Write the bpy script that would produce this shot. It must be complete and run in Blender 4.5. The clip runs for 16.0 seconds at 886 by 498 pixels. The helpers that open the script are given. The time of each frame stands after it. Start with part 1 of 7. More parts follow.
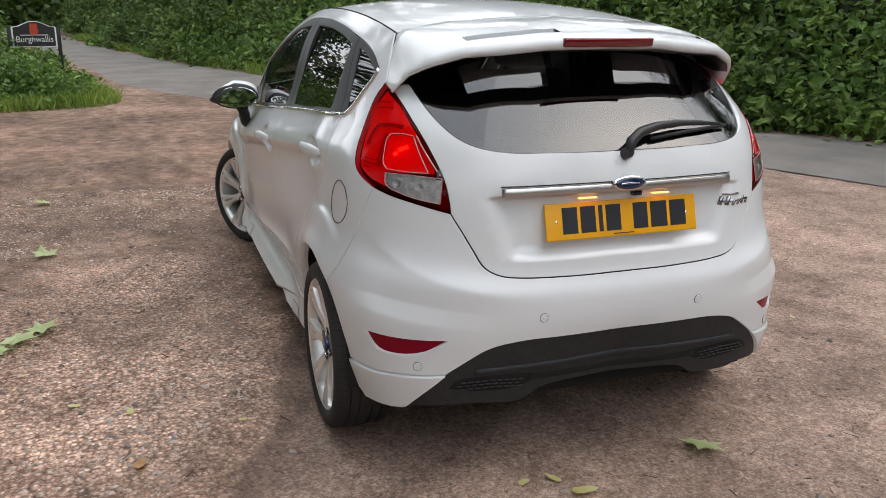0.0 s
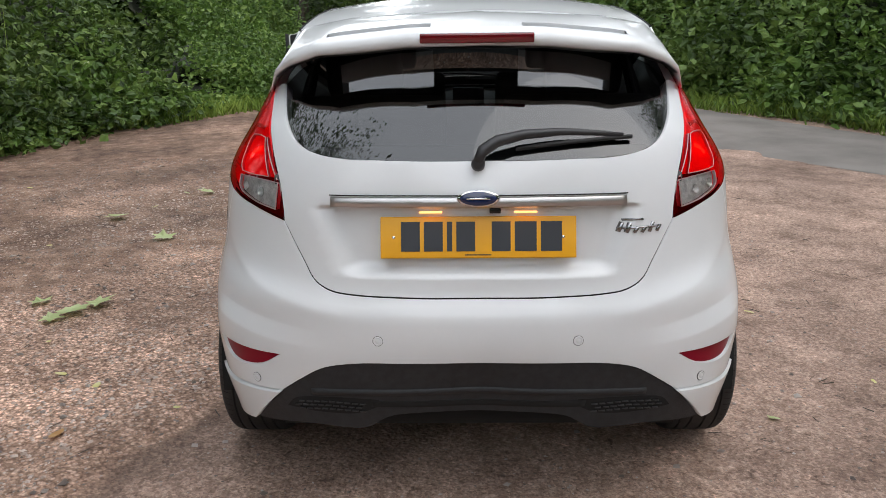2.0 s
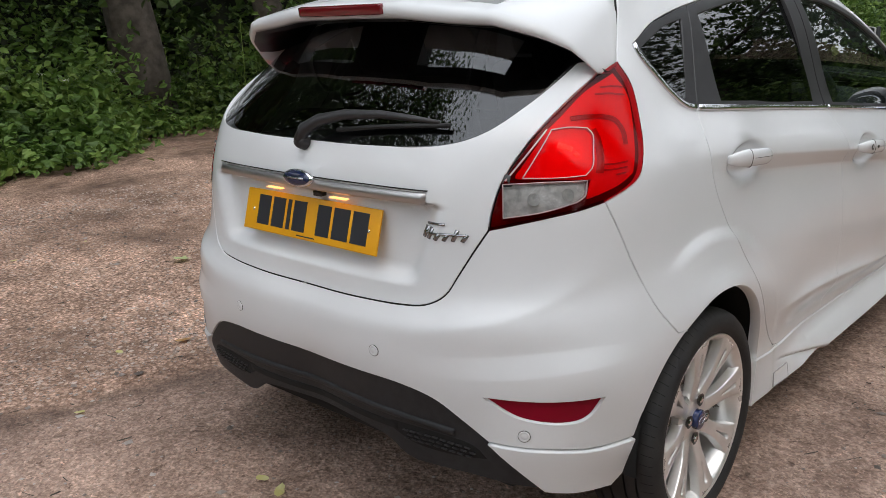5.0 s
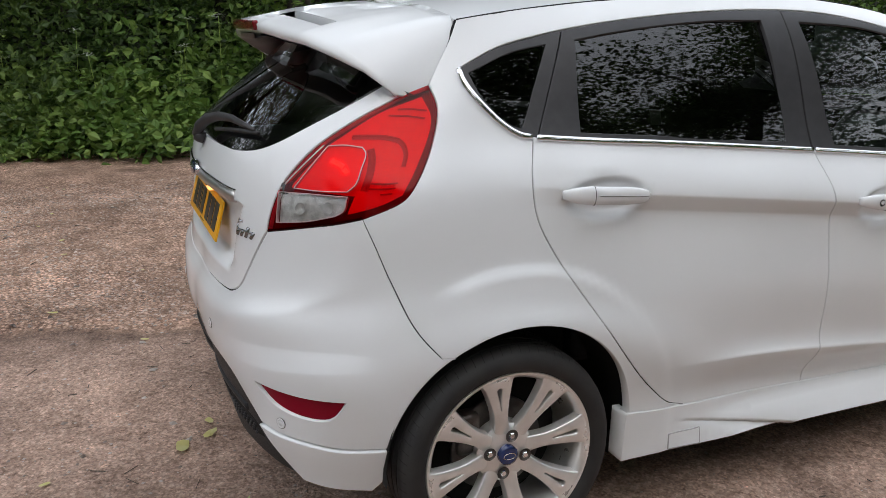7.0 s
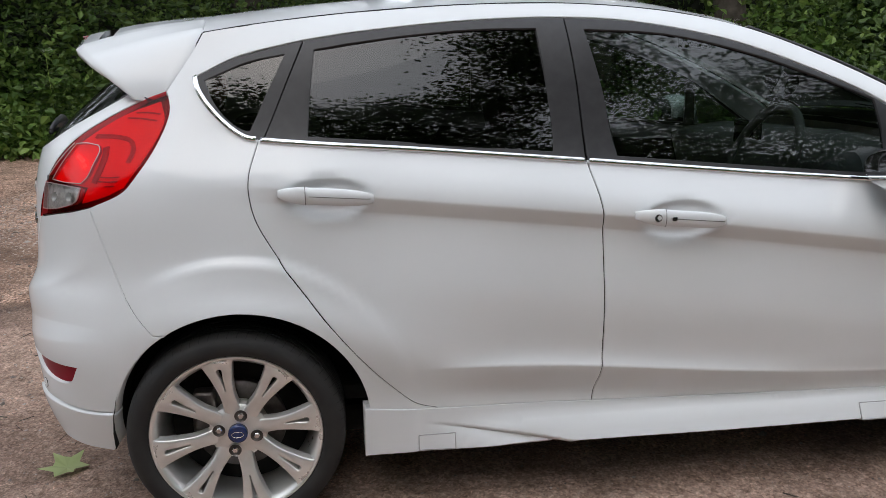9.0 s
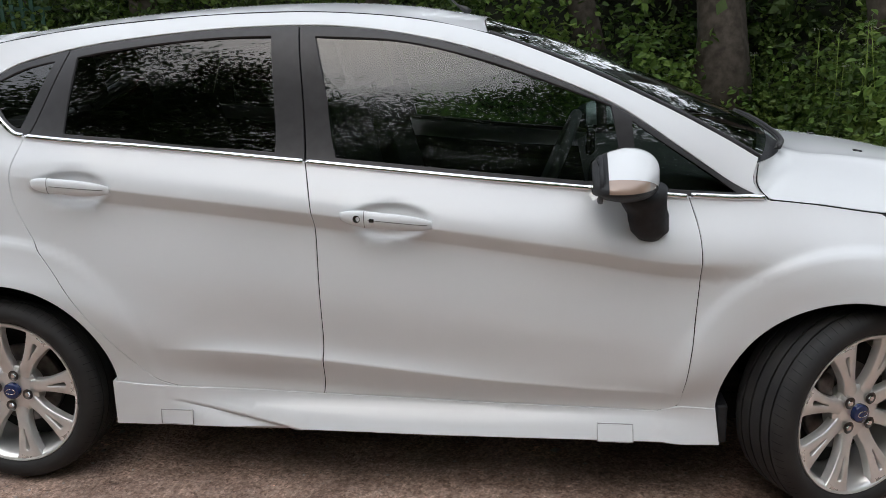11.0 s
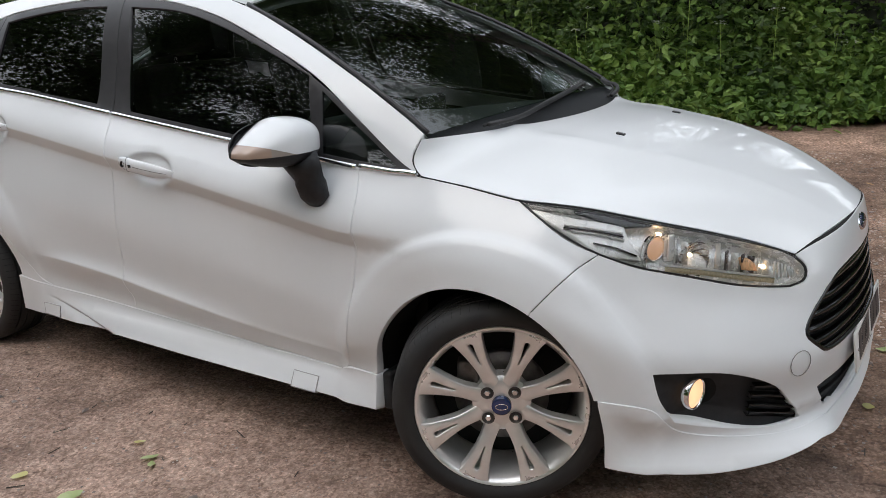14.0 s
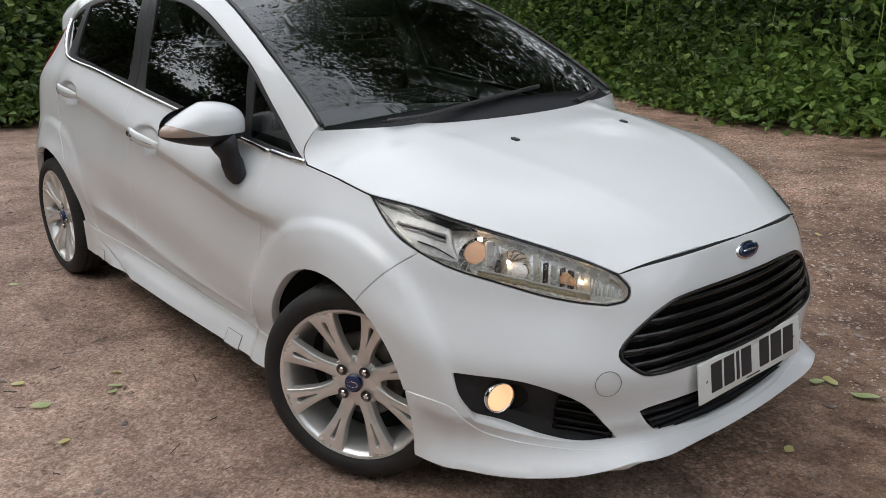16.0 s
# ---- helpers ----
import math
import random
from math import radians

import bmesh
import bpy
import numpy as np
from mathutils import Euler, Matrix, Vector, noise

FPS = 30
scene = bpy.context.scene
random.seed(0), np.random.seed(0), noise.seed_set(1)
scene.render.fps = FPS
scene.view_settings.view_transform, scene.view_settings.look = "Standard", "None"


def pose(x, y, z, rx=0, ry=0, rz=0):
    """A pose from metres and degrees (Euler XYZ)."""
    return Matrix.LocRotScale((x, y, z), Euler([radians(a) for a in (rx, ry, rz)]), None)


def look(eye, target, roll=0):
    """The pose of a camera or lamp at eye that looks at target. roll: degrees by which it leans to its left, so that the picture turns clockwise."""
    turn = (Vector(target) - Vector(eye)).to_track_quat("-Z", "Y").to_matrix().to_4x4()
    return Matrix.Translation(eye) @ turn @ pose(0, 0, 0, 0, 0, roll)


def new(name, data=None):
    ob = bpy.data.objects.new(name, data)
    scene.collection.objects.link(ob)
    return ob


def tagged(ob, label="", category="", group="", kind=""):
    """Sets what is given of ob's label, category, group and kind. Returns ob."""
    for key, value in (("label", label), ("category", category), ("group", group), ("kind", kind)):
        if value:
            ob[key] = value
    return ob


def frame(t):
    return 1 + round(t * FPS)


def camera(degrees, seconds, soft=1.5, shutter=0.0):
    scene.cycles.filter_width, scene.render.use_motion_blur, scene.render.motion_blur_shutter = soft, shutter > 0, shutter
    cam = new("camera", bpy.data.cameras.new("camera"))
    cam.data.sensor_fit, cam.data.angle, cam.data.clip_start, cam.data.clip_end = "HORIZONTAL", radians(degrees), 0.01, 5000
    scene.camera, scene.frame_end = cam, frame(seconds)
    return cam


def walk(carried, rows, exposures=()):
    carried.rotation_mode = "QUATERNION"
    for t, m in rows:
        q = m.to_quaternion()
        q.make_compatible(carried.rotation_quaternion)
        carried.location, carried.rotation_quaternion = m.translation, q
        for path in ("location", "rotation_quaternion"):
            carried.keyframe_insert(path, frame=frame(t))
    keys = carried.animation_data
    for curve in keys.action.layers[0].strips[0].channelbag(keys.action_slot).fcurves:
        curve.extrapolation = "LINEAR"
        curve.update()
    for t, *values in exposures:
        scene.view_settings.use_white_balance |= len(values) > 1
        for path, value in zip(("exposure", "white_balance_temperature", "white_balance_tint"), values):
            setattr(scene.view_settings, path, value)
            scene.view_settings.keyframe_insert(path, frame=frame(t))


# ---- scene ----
cam = camera(55.71, 16.0, soft=0.5)
PATH = [  # seconds, place in metres, turn in degrees
    (0.0, -2.737, 1.348, 1.475, 73.43, -0.63, -109.61),
    (0.5, -2.851, 1.037, 1.463, 73.42, -0.30, -104.34),
    (1.0, -2.825, 0.720, 1.446, 73.77, 0.08, -99.20),
    (1.5, -2.746, 0.395, 1.438, 73.79, 0.39, -94.17),
    (2.0, -2.748, 0.046, 1.439, 73.84, 0.67, -88.92),
    (2.5, -2.678, -0.259, 1.406, 73.56, 1.02, -83.07),
    (3.0, -2.559, -0.563, 1.400, 73.14, 1.45, -76.52),
    (3.5, -2.469, -0.905, 1.381, 72.96, 1.88, -69.54),
    (6.0, -1.407, -2.074, 1.324, 74.76, 0.64, -35.12),
    (6.5, -1.157, -2.317, 1.353, 74.16, 0.17, -28.91),
    (7.0, -0.909, -2.503, 1.387, 74.28, 0.12, -23.23),
    (7.5, -0.600, -2.597, 1.378, 75.02, 0.42, -18.16),
    (8.0, -0.304, -2.730, 1.388, 75.01, 0.63, -13.79),
    (8.5, -0.011, -2.900, 1.393, 75.24, 0.88, -10.27),
    (9.0, 0.317, -2.970, 1.365, 75.37, 1.10, -7.22),
    (9.5, 0.663, -3.040, 1.355, 76.10, 1.34, -3.51),
    (12.0, 2.357, -3.075, 1.321, 75.86, 2.02, 15.36),
    (12.5, 2.660, -2.975, 1.346, 75.67, 2.19, 19.50),
    (13.0, 3.007, -2.912, 1.332, 75.19, 2.16, 23.39),
    (13.5, 3.291, -2.774, 1.321, 74.40, 2.09, 27.80),
    (14.0, 3.543, -2.579, 1.338, 73.68, 1.84, 32.54),
    (14.5, 3.827, -2.448, 1.337, 72.84, 1.45, 37.46),
    (15.0, 4.034, -2.300, 1.330, 72.44, 1.06, 42.19),
    (15.5, 4.176, -2.126, 1.355, 72.32, 0.74, 46.14),
    (16.0, 4.386, -2.030, 1.381, 72.84, 0.39, 49.13),
]
walk(cam, [(t, pose(*p)) for t, *p in PATH], [(0, 0.36, 6500, 10), (2.5, 0.31, 6500, 10), (6.0, 0.13, 6430, 10), (9.0, 0.10, 6300, 10), (12.0, 0.13, 6380, 10), (14.0, 0.10, 6420, 10), (16.0, 0.0, 6500, 10)])

# ---- light ----
world = bpy.data.worlds.new("world")
scene.world = world
world.use_nodes = True
wn = world.node_tree.nodes
sky = wn.new("ShaderNodeTexSky")
sky.sky_type, sky.sun_disc = "NISHITA", False
sky.sun_elevation, sky.sun_rotation = radians(52), radians(200)
sky.dust_density, sky.air_density = 4.0, 1.0
soft = wn.new("ShaderNodeMix")
soft.data_type = "RGBA"
soft.inputs[0].default_value = 0.8
air = wn.new("ShaderNodeTexCoord")
axis_z = wn.new("ShaderNodeSeparateXYZ")
haze = wn.new("ShaderNodeValToRGB")  # thin bright cloud, whiter towards the horizon
haze.color_ramp.elements[0].position, haze.color_ramp.elements[0].color = 0.10, (0.86, 0.885, 0.915, 1)
haze.color_ramp.elements[1].position, haze.color_ramp.elements[1].color = 0.85, (0.66, 0.69, 0.73, 1)
gain = wn.new("ShaderNodeVectorMath")
gain.operation = "SCALE"
gain.inputs[3].default_value = 10.0
for a, b in ((air.outputs["Generated"], axis_z.inputs[0]), (axis_z.outputs[2], haze.inputs[0]), (haze.outputs[0], gain.inputs[0]), (gain.outputs[0], soft.inputs[7])):
    world.node_tree.links.new(a, b)
world.node_tree.links.new(sky.outputs[0], soft.inputs[6])
world.node_tree.links.new(soft.outputs[2], wn["Background"].inputs[0])
wn["Background"].inputs[1].default_value = 0.245
sun = new("sun", bpy.data.lights.new("sun", "SUN"))
sun.data.energy, sun.data.angle, sun.data.color = 0.3, radians(50), (1.0, 0.96, 0.9)
sun.matrix_world = look((-2.0, -4.0, 8.0), (0, 0, 0))
scene.view_settings.exposure = -0.1


# ---- materials ----
def links(nt, a, b):
    nt.links.new(a, b)


def base_material(name, colour, rough=0.5, metal=0.0, coat=0.0):
    m = bpy.data.materials.new(name)
    m.use_nodes = True
    b = m.node_tree.nodes["Principled BSDF"]
    b.inputs["Base Color"].default_value = (*colour, 1)
    b.inputs["Roughness"].default_value = rough
    b.inputs["Metallic"].default_value = metal
    b.inputs["Coat Weight"].default_value = coat
    b.inputs["Coat Roughness"].default_value = 0.03
    return m


def noise_node(nt, scale, detail=4.0, rough=0.55, space="Object"):
    tc = nt.nodes.new("ShaderNodeTexCoord")
    n = nt.nodes.new("ShaderNodeTexNoise")
    n.inputs["Scale"].default_value, n.inputs["Detail"].default_value, n.inputs["Roughness"].default_value = scale, detail, rough
    nt.links.new(tc.outputs[space], n.inputs["Vector"])
    return n


def ramp(nt, src, stops):
    r = nt.nodes.new("ShaderNodeValToRGB")
    while len(r.color_ramp.elements) < len(stops):
        r.color_ramp.elements.new(0.5)
    for e, (p, c) in zip(r.color_ramp.elements, stops):
        e.position, e.color = p, (*c, 1)
    nt.links.new(src, r.inputs[0])
    return r


def mottled(name, c1, c2, scale, rough=(0.4, 0.6), bump=0.0, bump_scale=200.0, metal=0.0, coat=0.0, lo=0.35, hi=0.65):
    """A surface whose colour wanders between two tones, with fine relief."""
    m = base_material(name, c1, rough[0], metal, coat)
    nt = m.node_tree
    b = nt.nodes["Principled BSDF"]
    n = noise_node(nt, scale)
    r = ramp(nt, n.outputs[0], [(lo, c1), (hi, c2)])
    nt.links.new(r.outputs[0], b.inputs["Base Color"])
    q = nt.nodes.new("ShaderNodeMapRange")
    q.inputs[3].default_value, q.inputs[4].default_value = rough
    nt.links.new(n.outputs[0], q.inputs[0])
    nt.links.new(q.outputs[0], b.inputs["Roughness"])
    if bump:
        f = noise_node(nt, bump_scale, 3.0)
        p = nt.nodes.new("ShaderNodeBump")
        p.inputs["Strength"].default_value, p.inputs["Distance"].default_value = bump, 0.002
        nt.links.new(f.outputs[0], p.inputs["Height"])
        nt.links.new(p.outputs[0], b.inputs["Normal"])
    return m


def glass_material(name, tint, rough=0.0, ior=1.8):
    """A tinted pane: sees through, and mirrors more at a slant."""
    m = bpy.data.materials.new(name)
    m.use_nodes = True
    nt = m.node_tree
    nt.nodes.remove(nt.nodes["Principled BSDF"])
    out = nt.nodes["Material Output"]
    t, g, f, x = (nt.nodes.new(k) for k in ("ShaderNodeBsdfTransparent", "ShaderNodeBsdfGlossy", "ShaderNodeFresnel", "ShaderNodeMixShader"))
    t.inputs[0].default_value = (*tint, 1)
    g.inputs["Roughness"].default_value = rough
    f.inputs[0].default_value = ior
    nt.links.new(f.outputs[0], x.inputs[0])
    nt.links.new(t.outputs[0], x.inputs[1])
    nt.links.new(g.outputs[0], x.inputs[2])
    nt.links.new(x.outputs[0], out.inputs[0])
    return m


RED_LENS = glass_material("red_lens", (0.92, 0.03, 0.05), ior=1.28)
PAINT = mottled("white_paint", (0.75, 0.765, 0.775), (0.725, 0.74, 0.75), 2.0, (0.42, 0.5), coat=0.9)
PAINT.node_tree.nodes["Principled BSDF"].inputs["Coat Roughness"].default_value = 0.05
PAINT.node_tree.nodes["Principled BSDF"].inputs["Specular IOR Level"].default_value = 0.15
BLACK_GLOSS = base_material("black_gloss_plastic", (0.008, 0.008, 0.009), 0.08)
BLACK_TRIM = mottled("black_trim", (0.022, 0.021, 0.023), (0.03, 0.029, 0.031), 30, (0.38, 0.5))
BLACK_PLASTIC = mottled("textured_black_plastic", (0.018, 0.019, 0.021), (0.027, 0.028, 0.031), 40, (0.5, 0.62), 0.25, 900)
BLACK_PLASTIC.node_tree.nodes["Principled BSDF"].inputs["Specular IOR Level"].default_value = 0.35
SEAM_GREY = base_material("seam_shadow_grey", (0.36, 0.36, 0.36), 0.7)
# near-black, so openings, gaps and hollow insides carry shade in the colour
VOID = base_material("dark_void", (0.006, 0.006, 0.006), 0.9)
CHROME = base_material("chrome", (0.78, 0.78, 0.79), 0.08, 1.0)
ALLOY = mottled("silver_alloy", (0.86, 0.85, 0.83), (0.76, 0.75, 0.73), 14, (0.24, 0.34), metal=0.65, coat=0.5)
RUBBER = mottled("tyre_rubber", (0.012, 0.012, 0.013), (0.024, 0.023, 0.022), 14, (0.6, 0.8), 0.3, 500)
DISC = mottled("brake_iron", (0.10, 0.09, 0.085), (0.19, 0.17, 0.16), 30, (0.35, 0.55), metal=0.8)
GLASS_DARK = glass_material("privacy_glass", (0.12, 0.125, 0.13), ior=1.7)
GLASS_REAR = glass_material("rear_privacy_glass", (0.27, 0.28, 0.29), ior=2.0)
GLASS_TINT = glass_material("green_tinted_glass", (0.58, 0.66, 0.63))
GLASS_SIDE = glass_material("side_window_glass", (0.36, 0.43, 0.40))
CLEAR = glass_material("clear_lens", (0.93, 0.94, 0.94), ior=1.45)
TRIM_CLOTH = mottled("seat_cloth", (0.016, 0.016, 0.018), (0.03, 0.03, 0.033), 60, (0.8, 0.95), 0.4, 700)
DASH = mottled("dashboard_plastic", (0.06, 0.062, 0.062), (0.08, 0.082, 0.082), 25, (0.55, 0.7), 0.3, 800)
HEADLINER = mottled("grey_headliner", (0.28, 0.28, 0.27), (0.33, 0.33, 0.32), 20, (0.8, 0.95))


def part(name, bm, material, parent, label="", smooth=True, normals=None):
    """Links a bmesh as one mesh under a thing or a part."""
    me = bpy.data.meshes.new(name)
    bm.to_mesh(me)
    bm.free()
    me.materials.append(material)
    if smooth:
        me.polygons.foreach_set("use_smooth", [True] * len(me.polygons))
    ob = new(name, me)
    ob.parent = parent
    return tagged(ob, label)


def mesh_part(name, verts, faces, material, parent, label="", normals=None, smooth=True):
    me = bpy.data.meshes.new(name)
    me.from_pydata([tuple(v) for v in verts], [], faces)
    me.materials.append(material)
    if smooth:
        me.polygons.foreach_set("use_smooth", [True] * len(me.polygons))
    if normals is not None:
        me.normals_split_custom_set_from_vertices([tuple(n) for n in normals])
    ob = new(name, me)
    ob.parent = parent
    return tagged(ob, label)


def mirrored(ob, parent, label=""):
    """The same part on the car's other flank."""
    src = ob.data
    co = np.empty(len(src.vertices) * 3)
    src.vertices.foreach_get("co", co)
    co = co.reshape(-1, 3) * (1, -1, 1)
    faces = [tuple(reversed(p.vertices)) for p in src.polygons]
    nor = None
    if src.has_custom_normals:
        nor = np.zeros((len(co), 3))
        for lp in src.loops:
            nor[lp.vertex_index] = lp.normal
        nor = nor * (1, -1, 1)
    m = mesh_part(ob.name.split(".")[0], co, faces, src.materials[0], parent, label or ob.get("label", ""), nor)
    m.data.polygons.foreach_set("use_smooth", [p.use_smooth for p in src.polygons])
    for extra in src.materials[1:]:
        m.data.materials.append(extra)
    m.data.polygons.foreach_set("material_index", [p.material_index for p in src.polygons])
    m.visible_shadow = ob.visible_shadow
    return m


# ---- the car's skin: feature lines from the middle of the tail round one flank to the middle of the nose ----
XR, XF, RS = 0.35, 2.30, 0.80
S_TAIL, S_NOSE = -RS * math.pi / 2, XF - XR + RS * math.pi / 2


def to_sr(x, w):
    if x < XR:
        return -math.atan2(XR - x, w) * RS, math.hypot(XR - x, w)
    if x > XF:
        return XF - XR + math.atan2(x - XF, w) * RS, math.hypot(x - XF, w)
    return x - XR, w


def pchip(X, Y, x):
    """Shape-keeping cubic through (X, Y), all along the last axis."""
    h, d = np.diff(X), np.diff(Y) / np.diff(X)
    m = np.zeros_like(Y)
    good = d[..., :-1] * d[..., 1:] > 0
    w1, w2 = 2 * h[..., 1:] + h[..., :-1], h[..., 1:] + 2 * h[..., :-1]
    safe = np.where(good, w1 / np.where(good, d[..., :-1], 1) + w2 / np.where(good, d[..., 1:], 1), 1)
    m[..., 1:-1] = np.where(good, (w1 + w2) / safe, 0)
    m[..., 0], m[..., -1] = d[..., 0], d[..., -1]
    i = np.clip((x[..., None] >= X[..., None, :] if X.ndim > 1 else x[..., None] >= X).sum(-1) - 1, 0, X.shape[-1] - 2)
    g = (lambda A: np.take_along_axis(A, i, -1)) if X.ndim > 1 else (lambda A: A[i])
    x0, y0, m0 = g(X), g(Y), g(m)
    x1, y1, m1 = (np.take_along_axis(A, i + 1, -1) if X.ndim > 1 else A[i + 1] for A in (X, Y, m))
    hh = x1 - x0
    t = np.clip((x - x0) / hh, 0, 1)
    out = y0 * (2 * t**3 - 3 * t**2 + 1) + hh * m0 * (t**3 - 2 * t**2 + t) + y1 * (3 * t**2 - 2 * t**3) + hh * m1 * (t**3 - t**2)
    return out + np.where(x > x1, (x - x1) * m1, 0) + np.where(x < x0, (x - x0) * m0, 0)


def blur(A, sigma, axis):
    n = int(3 * sigma) + 1
    k = np.exp(-0.5 * (np.arange(-n, n + 1) / sigma) ** 2)
    k /= k.sum()
    pad = [(0, 0)] * A.ndim
    pad[axis] = (n, n)
    B = np.pad(A, pad, mode="reflect")
    return np.apply_along_axis(lambda v: np.convolve(v, k, "valid"), axis, B)


# (x ahead of the rear axle, half width, height)
LINE_BOTTOM = [(-.575, 0, .28), (-.59, .345, .275), (-.545, .57, .272), (-.492, .665, .268), (-.345, .74, .25), (0, .79, .22), (.35, .797, .196),
               (.7, .820, .200), (1., .834, .201), (1.6, .841, .201), (2.1, .840, .201), (2.5, .815, .205), (2.855, .803, .211), (3.0, .752, .206), (3.11, .685, .209), (3.2, .605, .222), (3.27, .53, .24), (3.312, .468, .249), (3.316, .40, .241), (3.32, .3, .233), (3.332, .15, .235), (3.336, 0, .236)]
LINE_SILL = [(-.60, 0, .40), (-.60, .43, .40), (-.577, .555, .396), (-.545, .64, .41), (-.44, .735, .40), (-.334, .785, .385), (0, .83, .40), (.354, .803, .37),
             (.6, .795, .355), (1.0, .785, .33), (1.5, .791, .315), (2.06, .803, .312), (2.3, .83, .36), (2.5, .84, .4), (2.838, .817, .394), (2.955, .765, .37), (3.06, .685, .36),
             (3.17, .57, .355), (3.25, .46, .345), (3.285, .37, .345), (3.315, .2, .345), (3.325, 0, .345)]
LINE_LOW = [(-.648, 0, .575), (-.645, .27, .572), (-.622, .42, .545), (-.583, .55, .515), (-.51, .67, .51), (-.413, .766, .508), (-.3, .806, .55), (-.19, .827, .605),
            (.05, .843, .655), (.3, .828, .58), (.6, .817, .475), (1.0, .820, .43), (1.5, .830, .40), (2.0, .836, .40), (2.2, .838, .48), (2.45, .852, .63),
            (2.66, .846, .607), (2.83, .815, .55), (2.955, .762, .48), (3.1, .665, .47), (3.2, .565, .46), (3.262, .48, .46), (3.292, .38, .46), (3.32, .2, .46), (3.33, 0, .46)]
LINE_MID = [(-.615, 0, .69), (-.61, .3, .69), (-.59, .43, .71), (-.545, .545, .72), (-.45, .66, .73), (-.32, .755, .74), (0, .79, .78), (.3, .795, .74),
            (.6, .806, .68), (1., .817, .64), (1.5, .827, .60), (2.0, .832, .57), (2.25, .836, .62), (2.5, .838, .69), (2.66, .82, .68), (2.8, .77, .67),
            (2.95, .69, .645), (3.1, .575, .62), (3.2, .485, .60), (3.26, .395, .60), (3.295, .2, .60), (3.308, 0, .60)]
LINE_SHELF = [(-.645, 0, .637), (-.64, .3, .638), (-.612, .46, .646), (-.55, .60, .66), (-.45, .70, .675), (-.32, .775, .68), (0, .808, .715), (.3, .803, .67), (.6, .811, .60),
              (1., .819, .55), (1.5, .829, .52), (2., .834, .50), (2.25, .838, .56), (2.5, .845, .66), (2.66, .834, .645), (2.8, .795, .61), (2.95, .73, .565), (3.1, .625, .55), (3.2, .53, .53), (3.262, .43, .53), (3.31, .2, .53), (3.32, 0, .53)]
LINE_CREASE = [(-.612, 0, .945), (-.604, .2, .94), (-.578, .40, .93), (-.535, .51, .92), (-.45, .622, .925), (-.343, .713, .945), (-.25, .745, .972), (-.1, .752, .985), (.08, .762, .98),
               (.40, .787, .94), (1.015, .817, .873), (1.37, .826, .83), (1.77, .834, .775), (2.1, .835, .732), (2.3, .825, .735), (2.5, .805, .765), (2.66, .78, .765), (2.796, .742, .745),
               (2.95, .662, .725), (3.1, .545, .70), (3.2, .452, .672), (3.258, .35, .67), (3.283, .2, .67), (3.295, 0, .672)]
LINE_BELT = [(-.578, 0, 1.05), (-.563, .3, 1.056), (-.52, .455, 1.066), (-.42, .565, 1.09), (-.28, .655, 1.10), (-.12, .685, 1.105), (.086, .694, 1.097), (.5, .718, 1.06),
             (.992, .738, 1.013), (1.5, .744, .96), (2.06, .742, .907), (2.282, .745, .893), (2.42, .738, .876), (2.575, .731, .852), (2.70, .712, .846), (2.855, .652, .818),
             (3.03, .545, .772), (3.19, .426, .714), (3.25, .28, .735), (3.272, 0, .748)]
LINE_RAIL = [(-.262, 0, 1.335), (-.25, .3, 1.315), (-.225, .5, 1.265), (-.19, .585, 1.232), (-.136, .612, 1.222), (-.06, .606, 1.257), (.046, .602, 1.304), (.205, .60, 1.341),
             (.553, .596, 1.382), (.936, .594, 1.396), (1.097, .60, 1.388), (1.291, .61, 1.36), (1.481, .633, 1.313), (1.718, .668, 1.223), (1.885, .69, 1.145), (2.055, .712, 1.03),
             (2.2, .728, .935), (2.282, .735, .913), (2.42, .728, .896), (2.575, .721, .872), (2.70, .70, .866), (2.855, .64, .838), (3.03, .533, .792), (3.19, .41, .734), (3.24, .28, .755), (3.262, 0, .768)]
LINE_ROOF = [(-.18, 0, 1.40), (-.17, .3, 1.385), (-.14, .48, 1.36), (-.10, .545, 1.355), (-.03, .55, 1.375), (.1, .545, 1.395), (.35, .542, 1.42), (.7, .54, 1.438), (1.0, .54, 1.436),
             (1.3, .548, 1.407), (1.514, .57, 1.36), (1.75, .607, 1.27), (2.0, .647, 1.152), (2.18, .675, 1.055), (2.282, .69, .99), (2.42, .71, .92), (2.575, .70, .90), (2.70, .68, .894), (2.855, .62, .868),
             (3.03, .513, .822), (3.19, .39, .764), (3.24, .27, .785), (3.25, 0, .798)]

S_GRID = np.arange(S_TAIL, S_NOSE + 1e-6, (S_NOSE - S_TAIL) / 460)
Z_GRID = np.arange(0.12, 1.46, 0.0025)


def sampled(line):
    a = np.array([(*to_sr(x, w), z) for x, w, z in line])
    a[0, 0], a[-1, 0] = S_TAIL, S_NOSE
    out = [pchip(a[:, 0], a[:, k], S_GRID) for k in (1, 2)]
    return [blur(o, 2.2, 0) for o in out]


